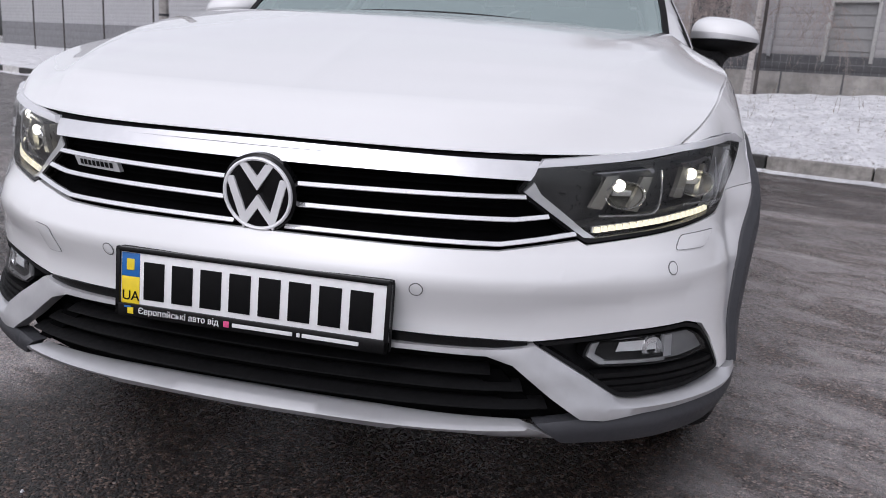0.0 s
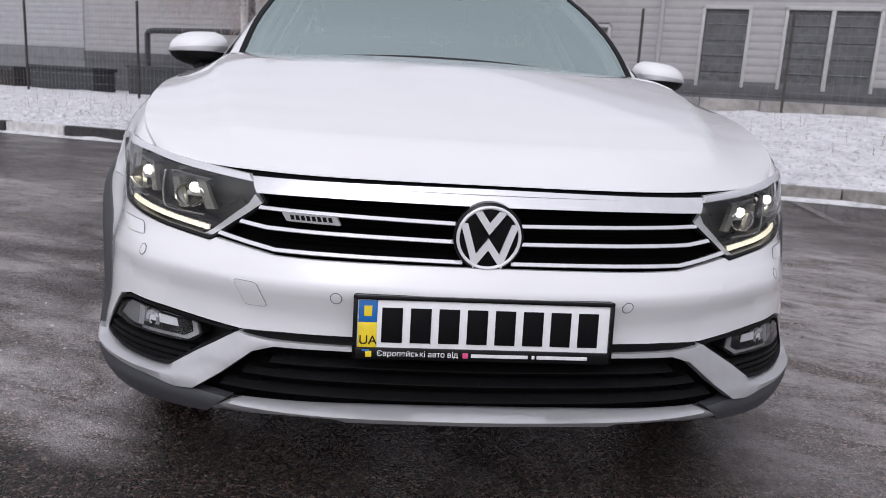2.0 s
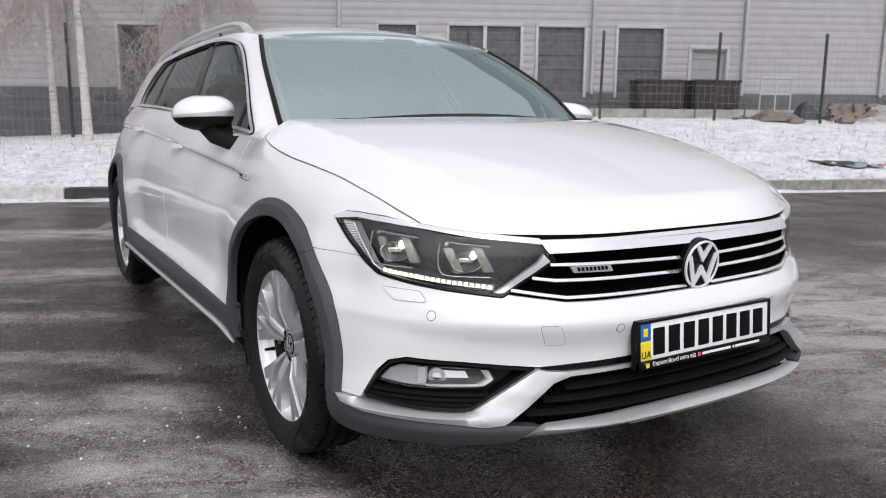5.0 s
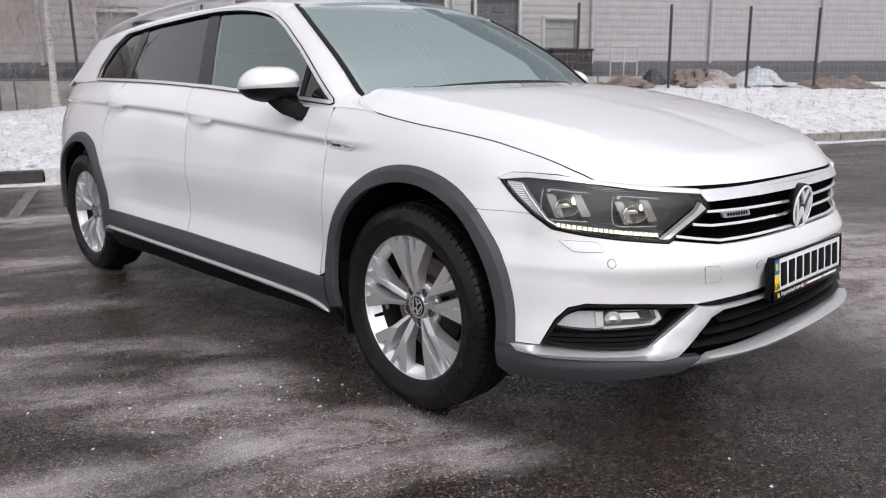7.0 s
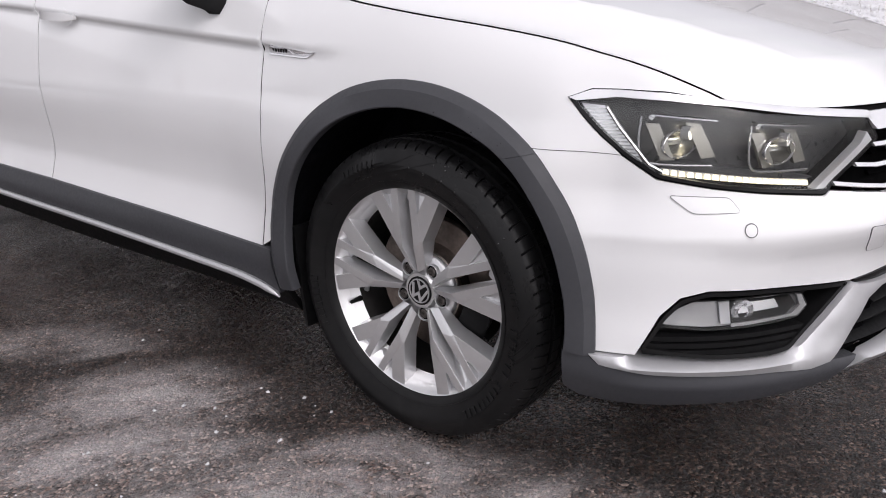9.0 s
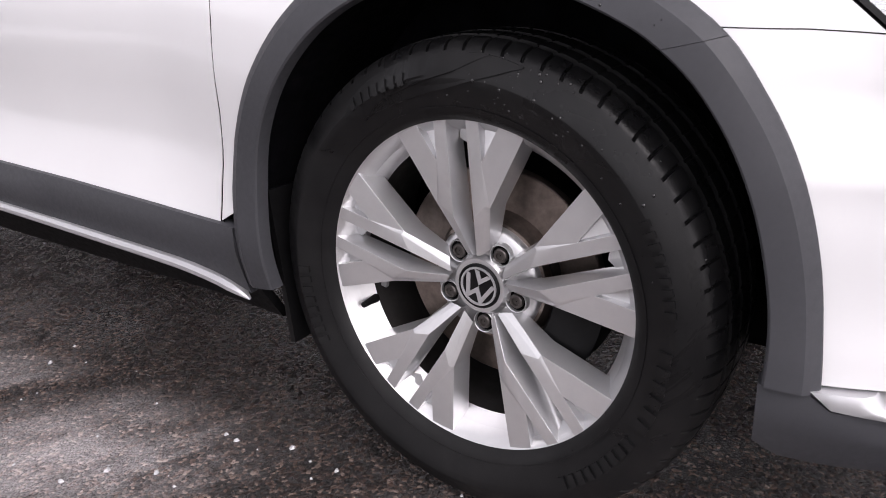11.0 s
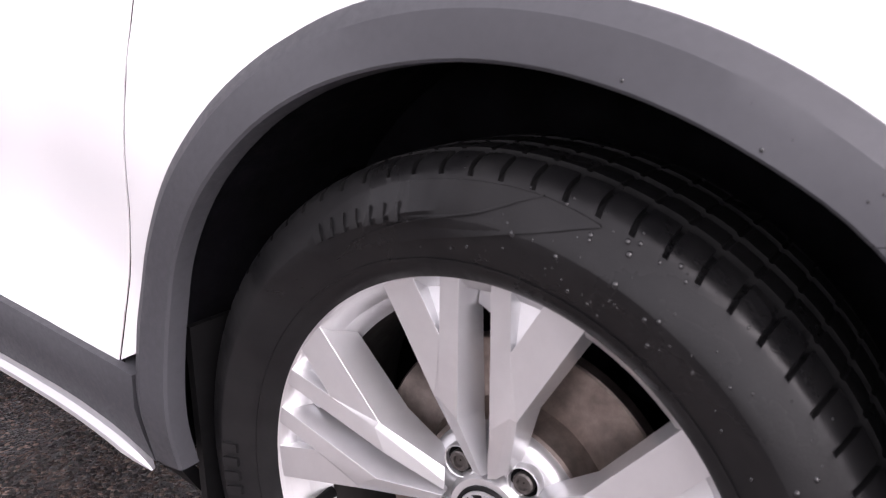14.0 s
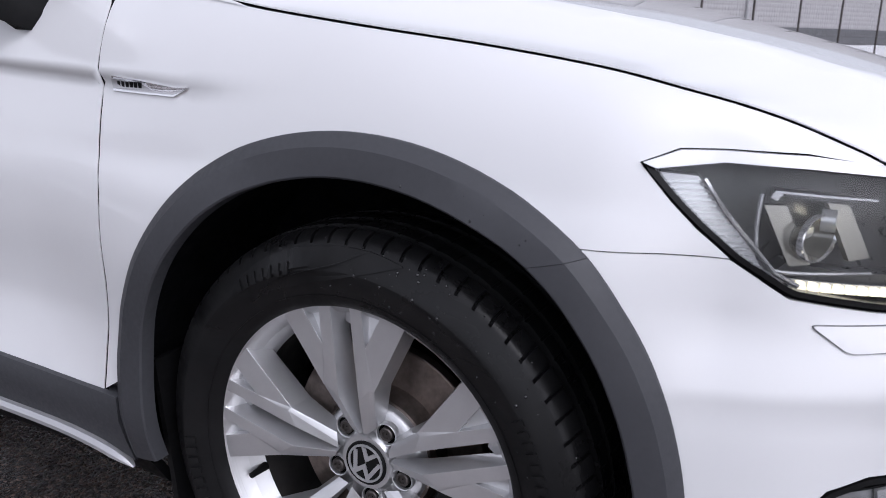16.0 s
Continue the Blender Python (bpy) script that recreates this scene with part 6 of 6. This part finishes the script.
# dry stalks through the snow
STALK = simple("dry_stalks", (.16, .12, .08), .9, 0, .3, 20)
kv, kf = [], []
for i in range(700):
    u = rnd.uniform(-22, 11)
    y = KERB_Y(u) + rnd.uniform(1.5, 6.5)
    z = snow_height(u, y)
    h, a = rnd.uniform(.05, .22), rnd.uniform(0, 6.28)
    k = len(kv)
    dx, dy = math.cos(a) * .004, math.sin(a) * .004
    lx, ly = rnd.uniform(-.06, .06), rnd.uniform(-.06, .06)
    kv += [(u - dx, y - dy, z - .02), (u + dx, y + dy, z - .02), (u + lx + dx * .4, y + ly + dy * .4, z + h), (u + lx - dx * .4, y + ly - dy * .4, z + h)]
    kf.append((k, k + 1, k + 2, k + 3))
tagged(obj("dry_grass", mesh("dry_grass", kv, kf, STALK, False), at=YARD), "dry brown stalks standing in the snow", "grass", kind="stuff")

# ---- kerb of painted stones ----
KERB_B = simple("kerb_black", (.030, .028, .027), .7, 0, .4, 12, relief=.6, relief_scale=60)
KERB_W = simple("kerb_white", (.52, .51, .50), .75, 0, .22, 9, relief=.6, relief_scale=60)
KERB_C = simple("kerb_concrete", (.24, .225, .21), .85, 0, .3, 10, relief=.8, relief_scale=70)
kerb = tagged(new("kerb"), "raised kerb of worn black and white painted stones", "kerb", kind="structure")
kerb.matrix_basis = YARD
stone_me = {}
for key, mt in (("b", KERB_B), ("w", KERB_W), ("c", KERB_C)):
    bm = box(-.496, .496, 0, .16, -.02, .165, .016)
    me = bpy.data.meshes.new("kerb_stone")
    bm.to_mesh(me)
    bm.free()
    me.materials.append(mt)
    stone_me[key] = me
for i in range(-32, 24):
    u = i + .74
    w = KERB_Y(u)
    slope = math.atan2(KERB_Y(u + .5) - KERB_Y(u - .5), 1)
    key = ("b" if i % 2 else "w") if i < -6 else "c"
    st = new("kerb_stone", stone_me[key])
    st.parent = kerb
    st.matrix_basis = Matrix.Translation((u, w, rnd.uniform(-.008, .006))) @ Matrix.Rotation(slope, 4, "Z") @ Matrix.Rotation(rnd.uniform(-.01, .01), 4, "X")
# a skirt of slush along its foot
slv, slf = [], []
N2 = 500
for i in range(N2):
    u = -26 + 38 * i / (N2 - 1)
    w = .05 + .10 * max(0, noise2(u, 0, .9, 2) + .35) + .05 * noise2(u, 0, 4, 7)
    slv += [(u, KERB_Y(u) + .01, .03 + .05 * max(0, noise2(u, 3, 1.6))), (u, KERB_Y(u) - max(.01, w), .003)]
slf = [(2 * i, 2 * i + 1, 2 * i + 3, 2 * i + 2) for i in range(N2 - 1)]
tagged(obj("slush", mesh("slush", slv, slf, SNOW), at=YARD), "grey slush along the foot of the kerb", "snow", kind="stuff")

# ---- warehouse ----
SIDING = simple("grey_metal_siding", (.33, .32, .325), .5, 0, .06, 3, relief=.1, relief_scale=30)
SIDING2 = simple("white_metal_siding", (.36, .36, .37), .5, 0, .06, 3, relief=.1, relief_scale=30)
BASEDARK = simple("dark_base_panels", (.085, .085, .092), .6, 0, .15, 4)
BASEGREY = simple("grey_base_panels", (.17, .17, .178), .6, 0, .12, 4)
DOORGREY = simple("pale_grey_door", (.27, .268, .27), .5, 0, .08, 5)
DOCKGREY = simple("dock_concrete", (.27, .255, .24), .9, 0, .3, 2.5, relief=.6, relief_scale=25)
SHUTTER = simple("dark_bay_glass", (.070, .072, .078), .28, 0, .15, 2)
FRAMEGREY = simple("pale_bay_frame", (.40, .395, .39), .5, 0, .06, 8)
hall = tagged(new("warehouse"), "long grey metal-clad warehouse with dark loading bays", "building", kind="")
hall.matrix_basis = YARD


def courses(u0, u1, z0, z1, mat, name, holes=(), step=.19, y=0.0):
    """Ribbed metal siding, one profile a course, left open at the bays."""
    bm = bmesh.new()
    z = z0
    while z < z1 - .01:
        h = min(step, z1 - z)
        cuts = sorted((a, b) for a, b, c, d in holes if c < z + h * .5 < d)
        x = u0
        for a, b in cuts + [(u1, u1)]:
            if a > x:
                prof = [(0.0, z), (-.010, z + .03), (-.011, z + h * .60), (-.006, z + h * .78), (-.006, z + h - .03), (0.0, z + h)]
                l = [bm.verts.new((x, y + q, w)) for q, w in prof]
                r = [bm.verts.new((a, y + q, w)) for q, w in prof]
                for i in range(len(prof) - 1):
                    bm.faces.new((l[i], r[i], r[i + 1], l[i + 1]))
            x = b
        z += h
    return part(name, bm, mat, hall, sharp=20)


BAYS = [(-8.72, -7.70, 1.52, 2.90), (-5.38, -4.32, 1.52, 3.41), (-3.48, -1.48, 1.52, 3.41), (-1.05, .28, 1.52, 3.41), (1.16, 2.48, 1.52, 3.41), (3.23, 4.28, 1.52, 2.88),
        (-12.2, -11.1, 1.6, 3.3)]
courses(-26.0, 40, 1.66, 7.6, SIDING, "siding", BAYS)
courses(-60, -26.0, 1.75, 7.6, SIDING2, "pale_siding", (), y=-.02)
courses(-60, -26.0, .1, 1.75, BASEGREY, "grey_base", (), .4, -.03)
courses(-26.0, 40, .1, 1.66, BASEDARK, "base_cladding", BAYS, .4, -.02)
part("wall", box(-60, 40, .12, .5, -.1, 7.7), SIDING, hall, "hall wall behind the siding")
part("roof_edge", box(-60.2, 40.2, -.12, .6, 7.6, 7.95, .03), SIDING2, hall)
for u0, u1, z0, z1 in BAYS:
    bay = part("bay", box(u0, u1, .08, .13, z0, z1, .0), DOORGREY if z1 < 3 else SHUTTER, hall, "pale grey steel door" if z1 < 3 else "dark loading bay")
    bm = bmesh.new()
    for a, b, c, d in ((u0 - .05, u0 + .03, z0, z1 + .05), (u1 - .03, u1 + .05, z0, z1 + .05), (u0 - .05, u1 + .05, z1 - .03, z1 + .06)):
        add_box(bm, a, b, -.055, .10, c, d, .008)
    part("frame", bm, FRAMEGREY, bay, "pale bay frame")
    if u1 - u0 > 1.5:
        part("mullion", box((u0 + u1) / 2 - .05, (u0 + u1) / 2 + .05, -.05, .10, z0, z1, .008), FRAMEGREY, bay)
    for k in range(1, 5):
        zz = z0 + (z1 - z0) * k / 5
        part("slat", box(u0 + .03, u1 - .03, .055, .085, zz - .012, zz + .012, .004), DOORGREY if z1 < 3 else SHUTTER, bay)
for u in (-13.5, -10, -6.4, .48, 4.73, 8.74, 12.8, 17, 22):
    part("downpipe", sweep([(u, -.08, z) for z in np.linspace(1.6, 7.6, 4)], disc_profile(.05, 10), up=Vector((0, 1, 0))), SIDING2, hall, "white downpipe")

# loading dock and boxes along its foot
dock = tagged(obj("loading_dock", None), "stained concrete loading dock in front of the bays", "dock", kind="")
dock.matrix_basis = YARD
part("dock_wall", box(-10.5, 5.2, -2.2, -.2, -.1, 1.20, .02), DOCKGREY, dock)
for i in range(12):
    u = -10.2 + i * 1.28
    part("dock_joint", box(u - .015, u + .015, -2.225, -2.19, 0, 1.20, .004), BASEDARK, dock)
RUST = simple("rusty_skip", (.030, .025, .024), .8, 0, .35, 6, relief=.4)
for u0, u1, lab in ((1.25, 2.42, "dark metal bin on the dock"), (2.70, 3.86, "dark rusty bin on the dock")):
    bm = box(u0, u1, -1.9, -1.1, 1.23, 1.92, .02)
    b2 = thing("waste_bin", lab, "bin", "bins", YARD)
    part("body", bm, RUST, b2)
    part("rim", box(u0 - .03, u1 + .03, -1.93, -1.07, 1.88, 1.94, .01), RUST, b2)
    for u in (u0 + .08, u1 - .08):
        part("foot", box(u - .05, u + .05, -1.7, -1.3, 1.199, 1.235, .005), RUST, b2)
# steps rail beside the dock
rail = thing("hand_rail", "thin grey metal hand rail at the end of the dock", "rail", "", YARD)
for u in (4.35, 4.75, 5.15):
    part("post", sweep([(u, -2.0, 1.19), (u, -2.0, 1.72), (u, -2.0, 2.0)], disc_profile(.02, 8), up=Vector((0, 1, 0))), FRAMEGREY, rail)
for z in (1.6, 2.0):
    part("bar", sweep([(4.33, -2.0, z), (4.75, -2.0, z), (5.17, -2.0, z)], disc_profile(.02, 8)), FRAMEGREY, rail)

# a dark pipe frame and clutter by the far end of the hall
PIPE = simple("dark_pipe", (.030, .031, .036), .6, 0, .2, 10)
pf = thing("pipe_frame", "dark insulated pipe bent over a gateway", "pipe", "", YARD)
part("pipe", sweep([(-22.05, -1.2, .3), (-22.05, -1.2, 1.6), (-22.05, -1.2, 2.22), (-21.98, -1.2, 2.30), (-21.8, -1.2, 2.33), (-20, -1.2, 2.35), (-18.4, -1.2, 2.36), (-18.15, -1.2, 2.42), (-18.08, -1.2, 2.7), (-18.07, -1.2, 5.2)], disc_profile(.09, 10), up=Vector((0, 1, 0))), PIPE, pf)
part("bracket", box(-18.2, -17.94, -1.2, .0, 4.4, 4.5, .01), PIPE, pf)
for u0, u1, z1, d in ((-21.9, -18.3, 1.20, 1.3), (-25.6, -22.9, 1.05, 1.7), (-29.5, -26.3, .95, 1.7)):
    sk = thing("skip", "dark metal skip behind the fence", "skip", "skips", YARD)
    part("body", box(u0, u1, -d - .9, -d, .15, z1, .04), RUST if u0 < -28 else PIPE, sk)
    part("rim", box(u0 - .04, u1 + .04, -d - .95, -d + .05, z1 - .08, z1 + .02, .015), PIPE, sk)

# ---- fence ----
WIRE = simple("galvanised_wire", (.25, .25, .255), .6, .3, .1, 20)
POST = simple("dark_fence_post", (.050, .042, .040), .7, .2, .3, 15)
fence = tagged(new("fence"), "welded wire mesh fence on thin dark posts", "fence", kind="")
fence.matrix_basis = YARD
posts = [-42, -38.8, -35, -31, -26.9, -22.8, -18.8, -15.2, -11.5, -8.45, -6.1, -3.4, -.55, 1.95, 4.28, 6.42, 8.4, 10.7, 13, 15.4, 17.8, 20.2, 22.6, 25]
bm = box(-.025, .025, -.025, .025, -.6, 0, .004)
post_me = bpy.data.meshes.new("post")
bm.to_mesh(post_me)
bm.free()
post_me.materials.append(POST)
for i, u in enumerate(posts):
    z = snow_height(u, -5)
    st = new("post", post_me)
    st.parent = fence
    st.matrix_basis = Matrix.Translation((u, -5, 2.78)) @ Matrix.Rotation(rnd.uniform(-.012, .012), 4, "Y") @ Matrix.Diagonal((1, 1, (2.78 - z) / .55, 1))
for a, b in zip(posts, posts[1:]):
    bm = bmesh.new()
    z0 = min(snow_height(a, -5), snow_height(b, -5)) + .05
    k = int((b - a) / .13)
    for i in range(1, k):
        u = a + (b - a) * i / k
        add_box(bm, u - .0010, u + .0010, -5.004, -5.0, z0, 2.70)
    for j in range(11):
        z = z0 + (2.70 - z0) * j / 10
        add_box(bm, a, b, -5.008, -5.003, z - .0022, z + .0022)
    part("mesh_panel", bm, WIRE, fence)

pole = thing("concrete_pole", "thick grey concrete pole beside the fence", "pole", "", YARD)
part("shaft", sweep([(-29.7, -5.3, .1), (-29.7, -5.3, 3), (-29.7, -5.3, 7.5)], disc_profile(.17, 14), up=Vector((0, 1, 0)), scale=[1.05, 1, .85]), DOCKGREY, pole)
part("collar", sweep([(-29.7, -5.3, 1.9), (-29.7, -5.3, 1.98)], disc_profile(.185, 14), up=Vector((0, 1, 0))), PIPE, pole)

# ---- rubble and litter ----
RUBBLE = simple("rubble", (.17, .135, .115), .9, 0, .35, 5, relief=.7, relief_scale=30)
TARP = simple("dirty_tarpaulin", (.34, .32, .305), .6, 0, .25, 6, relief=.4)


def heap(name, label, u, y, w, d, h, mat, seed, cat):
    bm = bmesh.new()
    nx, ny = 26, 12
    g = []
    for j in range(ny + 1):
        row = []
        for i in range(nx + 1):
            a, b = 2 * i / nx - 1, 2 * j / ny - 1
            k = max(0, 1 - abs(a)**3) * max(0, 1 - b * b)
            z = h * k * (.75 + .5 * noise2(a * w, b * d, 2.5, seed)) + .05 * noise2(a * w, b * d, 7, seed)
            row.append(bm.verts.new((u + a * w, y + b * d, snow_height(u, y) - .06 + max(0, z))))
        g.append(row)
    for a, b in zip(g, g[1:]):
        for i in range(nx):
            bm.faces.new((a[i], a[i + 1], b[i + 1], b[i]))
    tagged(part(name, bm, mat, None, sharp=60, at=YARD), label, cat)


SHEET = simple("bluish_white_sheet", (.42, .45, .48), .5, 0, .25, 5, relief=.5, relief_scale=18)
BRICK = simple("old_brick", (.20, .16, .14), .9, 0, .35, 6, relief=.6, relief_scale=60)
heap("rubble_heap", "heap of broken brick and soil on the snow", 3.65, -4.2, .55, .6, .30, RUBBLE, 1, "rubble")
heap("soil_heap", "steep lump of dark soil behind the fence", 4.56, -3.9, .34, .4, .52, PIPE, 2, "soil")
heap("tarpaulin", "pale dirty tarpaulin crumpled over rubble", 6.15, -4.0, .80, .6, .46, TARP, 3, "tarpaulin")
heap("plastic_sheet", "bluish white plastic sheet over a heap", 7.45, -4.0, .72, .6, .50, SHEET, 6, "sheet")
heap("rubble_heap", "heap of broken brick and soil on the snow", 9.6, -4.3, 1.2, .7, .36, RUBBLE, 4, "rubble")
stack = thing("brick_stack", "untidy low stack of old bricks behind the fence", "bricks", "", YARD)
brick_me = bpy.data.meshes.new("brick")
bm = box(-.125, .125, -.06, .06, -.0325, .0325, .008)
bm.to_mesh(brick_me)
bm.free()
brick_me.materials.append(BRICK)
foot = snow_height(5.4, -4.3) - .02
for lay in range(6):
    for row in range(2):
        for i in range(4):
            if lay > 2 and rnd.random() < .3:
                continue
            b = new("brick", brick_me)
            b.parent = stack
            b.matrix_basis = Matrix.Translation((4.98 + i * .262 + rnd.uniform(-.02, .02) + .05 * (lay % 2), -4.36 + row * .14, foot + .034 + lay * .066)) @ Matrix.Rotation(rnd.uniform(-.09, .09), 4, "Z")
for i in range(14):
    u, y = rnd.uniform(2.7, 10.5), rnd.uniform(-4.6, -3.6)
    s = rnd.uniform(.06, .16)
    tagged(part("brick_lump", box(-s, s, -s * .6, s * .6, -s * .4, s * .4, .02), RUBBLE, None, at=YARD @ Matrix.Translation((u, y - .5, snow_height(u, y - .5) + s * .3)) @ Matrix.Rotation(rnd.uniform(0, 3), 4, "Z") @ Matrix.Rotation(rnd.uniform(-.4, .4), 4, "X")),
           "broken lump of masonry on the snow", "rubble", "broken masonry")
for u, y, w, mat, lab in ((1.95, -9.75, .42, PIPE, "crumpled dark plastic sheet on the snow"), (2.25, -9.95, .26, simple("bluish_sheet", (.22, .28, .30), .4), "crumpled bluish plastic sheet on the snow"),
                          (2.72, -9.85, .18, simple("pale_red_scrap", (.38, .16, .14), .6, 0, .3), "pale red scrap of cloth on the snow"), (2.86, -9.75, .08, simple("red_scrap", (.55, .02, .02), .5), "small red scrap on the snow")):
    bm = bmesh.new()
    g = []
    for j in range(9):
        row = []
        for i in range(15):
            a, b = i / 7 - 1, j / 4 - 1
            row.append(bm.verts.new((u + a * w, y + b * w * .4, snow_height(u + a * w, y + b * w * .4) + .02 + .07 * abs(noise2(a * 2, b * 2, 1.6, u)) * (1 - .5 * a * a))))
        g.append(row)
    for a, b in zip(g, g[1:]):
        for i in range(14):
            bm.faces.new((a[i], a[i + 1], b[i + 1], b[i]))
    tagged(part("litter", bm, mat, None, sharp=60, at=YARD), lab, "litter", "litter")

# ---- birch trees ----
def bark_material():
    m, n, l, b, co = material("birch_bark")
    f = tex(n, l, co, 5, 5, .65, stretch=(1, 1, 3.5))
    g = tex(n, l, co, 1.6, 4)
    c = ramp(n, l, f, [(.30, (.03, .027, .025)), (.40, (.42, .39, .37)), (.7, (.60, .57, .55))])
    l.new(mix(n, l, ramp(n, l, g, [(.55, 0), (.75, .5)]), c, (.12, .10, .09)), b.inputs["Base Color"])
    b.inputs["Roughness"].default_value = .85
    bump(n, l, b, f, .5, .01)
    return m


BARK = bark_material()
TWIG = simple("frosted_twigs", (.30, .25, .23), .9, 0, .3, 4)


def birch(u, y, h, r, seed, label):
    rn = random.Random(seed)
    root = thing("birch_tree", label, "tree", "birches", YARD)
    z0 = snow_height(u, y) - .1
    trunk = []
    for k in range(15):
        t = k / 14
        trunk.append(Vector((u + .10 * math.sin(t * 3 + seed) * t, y + .06 * math.cos(2 * t + seed), z0 + h * t)))
    part("trunk", sweep(trunk, disc_profile(r, 12), up=Vector((0, 1, 0)), scale=[1.25] + [1 - .8 * k / 14 for k in range(1, 15)]), BARK, root, "white birch trunk with dark scars")
    twv, twf = [], []

    def stick(a, b, ra, rb):
        d = (b - a).normalized()
        s = d.cross(Vector((.3, .9, .2))).normalized()
        w = d.cross(s)
        k = len(twv)
        for p, q in ((a, ra), (b, rb)):
            for j in range(3):
                an = 2.094 * j
                twv.append(p + s * q * math.cos(an) + w * q * math.sin(an))
        for j in range(3):
            twf.append((k + j, k + (j + 1) % 3, k + 3 + (j + 1) % 3, k + 3 + j))
    limbs = bmesh.new()
    for i in range(26):
        t = .30 + .68 * rn.random()
        base = trunk[int(t * 14)].copy()
        a = rn.uniform(0, 6.28)
        L = (1.15 - t) * h * .42
        pts = [base]
        d = Vector((math.cos(a), math.sin(a), 1.1)).normalized()
        for k in range(7):
            d = (d + Vector((rn.uniform(-.2, .2), rn.uniform(-.2, .2), -.26))).normalized()
            pts.append(pts[-1] + d * L / 7)
        br = sweep(pts, disc_profile(.020 * (1.3 - t) + .006, 6), scale=[1 - .12 * k for k in range(8)])
        merge(limbs, br, Matrix())
        for p in pts[2:]:
            for q in range(5):
                o = p + Vector((rn.uniform(-.1, .1), rn.uniform(-.1, .1), 0))
                dd = Vector((rn.uniform(-.6, .6), rn.uniform(-.6, .6), rn.uniform(-.2, .3)))
                cur = o
                n2 = rn.randint(4, 8)
                for s in range(n2):
                    dd = (dd + Vector((rn.uniform(-.15, .15), rn.uniform(-.15, .15), -.32))).normalized()
                    nx = cur + dd * rn.uniform(.10, .2)
                    stick(cur, nx, .0045 - .0004 * s, .004 - .0004 * s)
                    for e in range(2):
                        f = nx + Vector((rn.uniform(-.12, .12), rn.uniform(-.12, .12), rn.uniform(-.16, .02)))
                        stick(nx, f, .0028, .0015)
                    cur = nx
    part("branchwork", limbs, BARK, root)
    tw = obj("crown", mesh("crown", twv, twf, TWIG, False), root, "drooping frosted twigs")
    return root


birch(-10.4, -7.05, 6.4, .085, 3, "white birch with drooping frosted twigs in the snow")
birch(-9.2, -3.4, 6.0, .075, 7, "slim birch with bare twigs behind the fence")
birch(-12.6, -3.2, 6.8, .09, 11, "birch with bare frosted twigs behind the fence")
birch(-14.4, -6.4, 6.2, .08, 15, "birch leaning by the fence, bare and frosted")
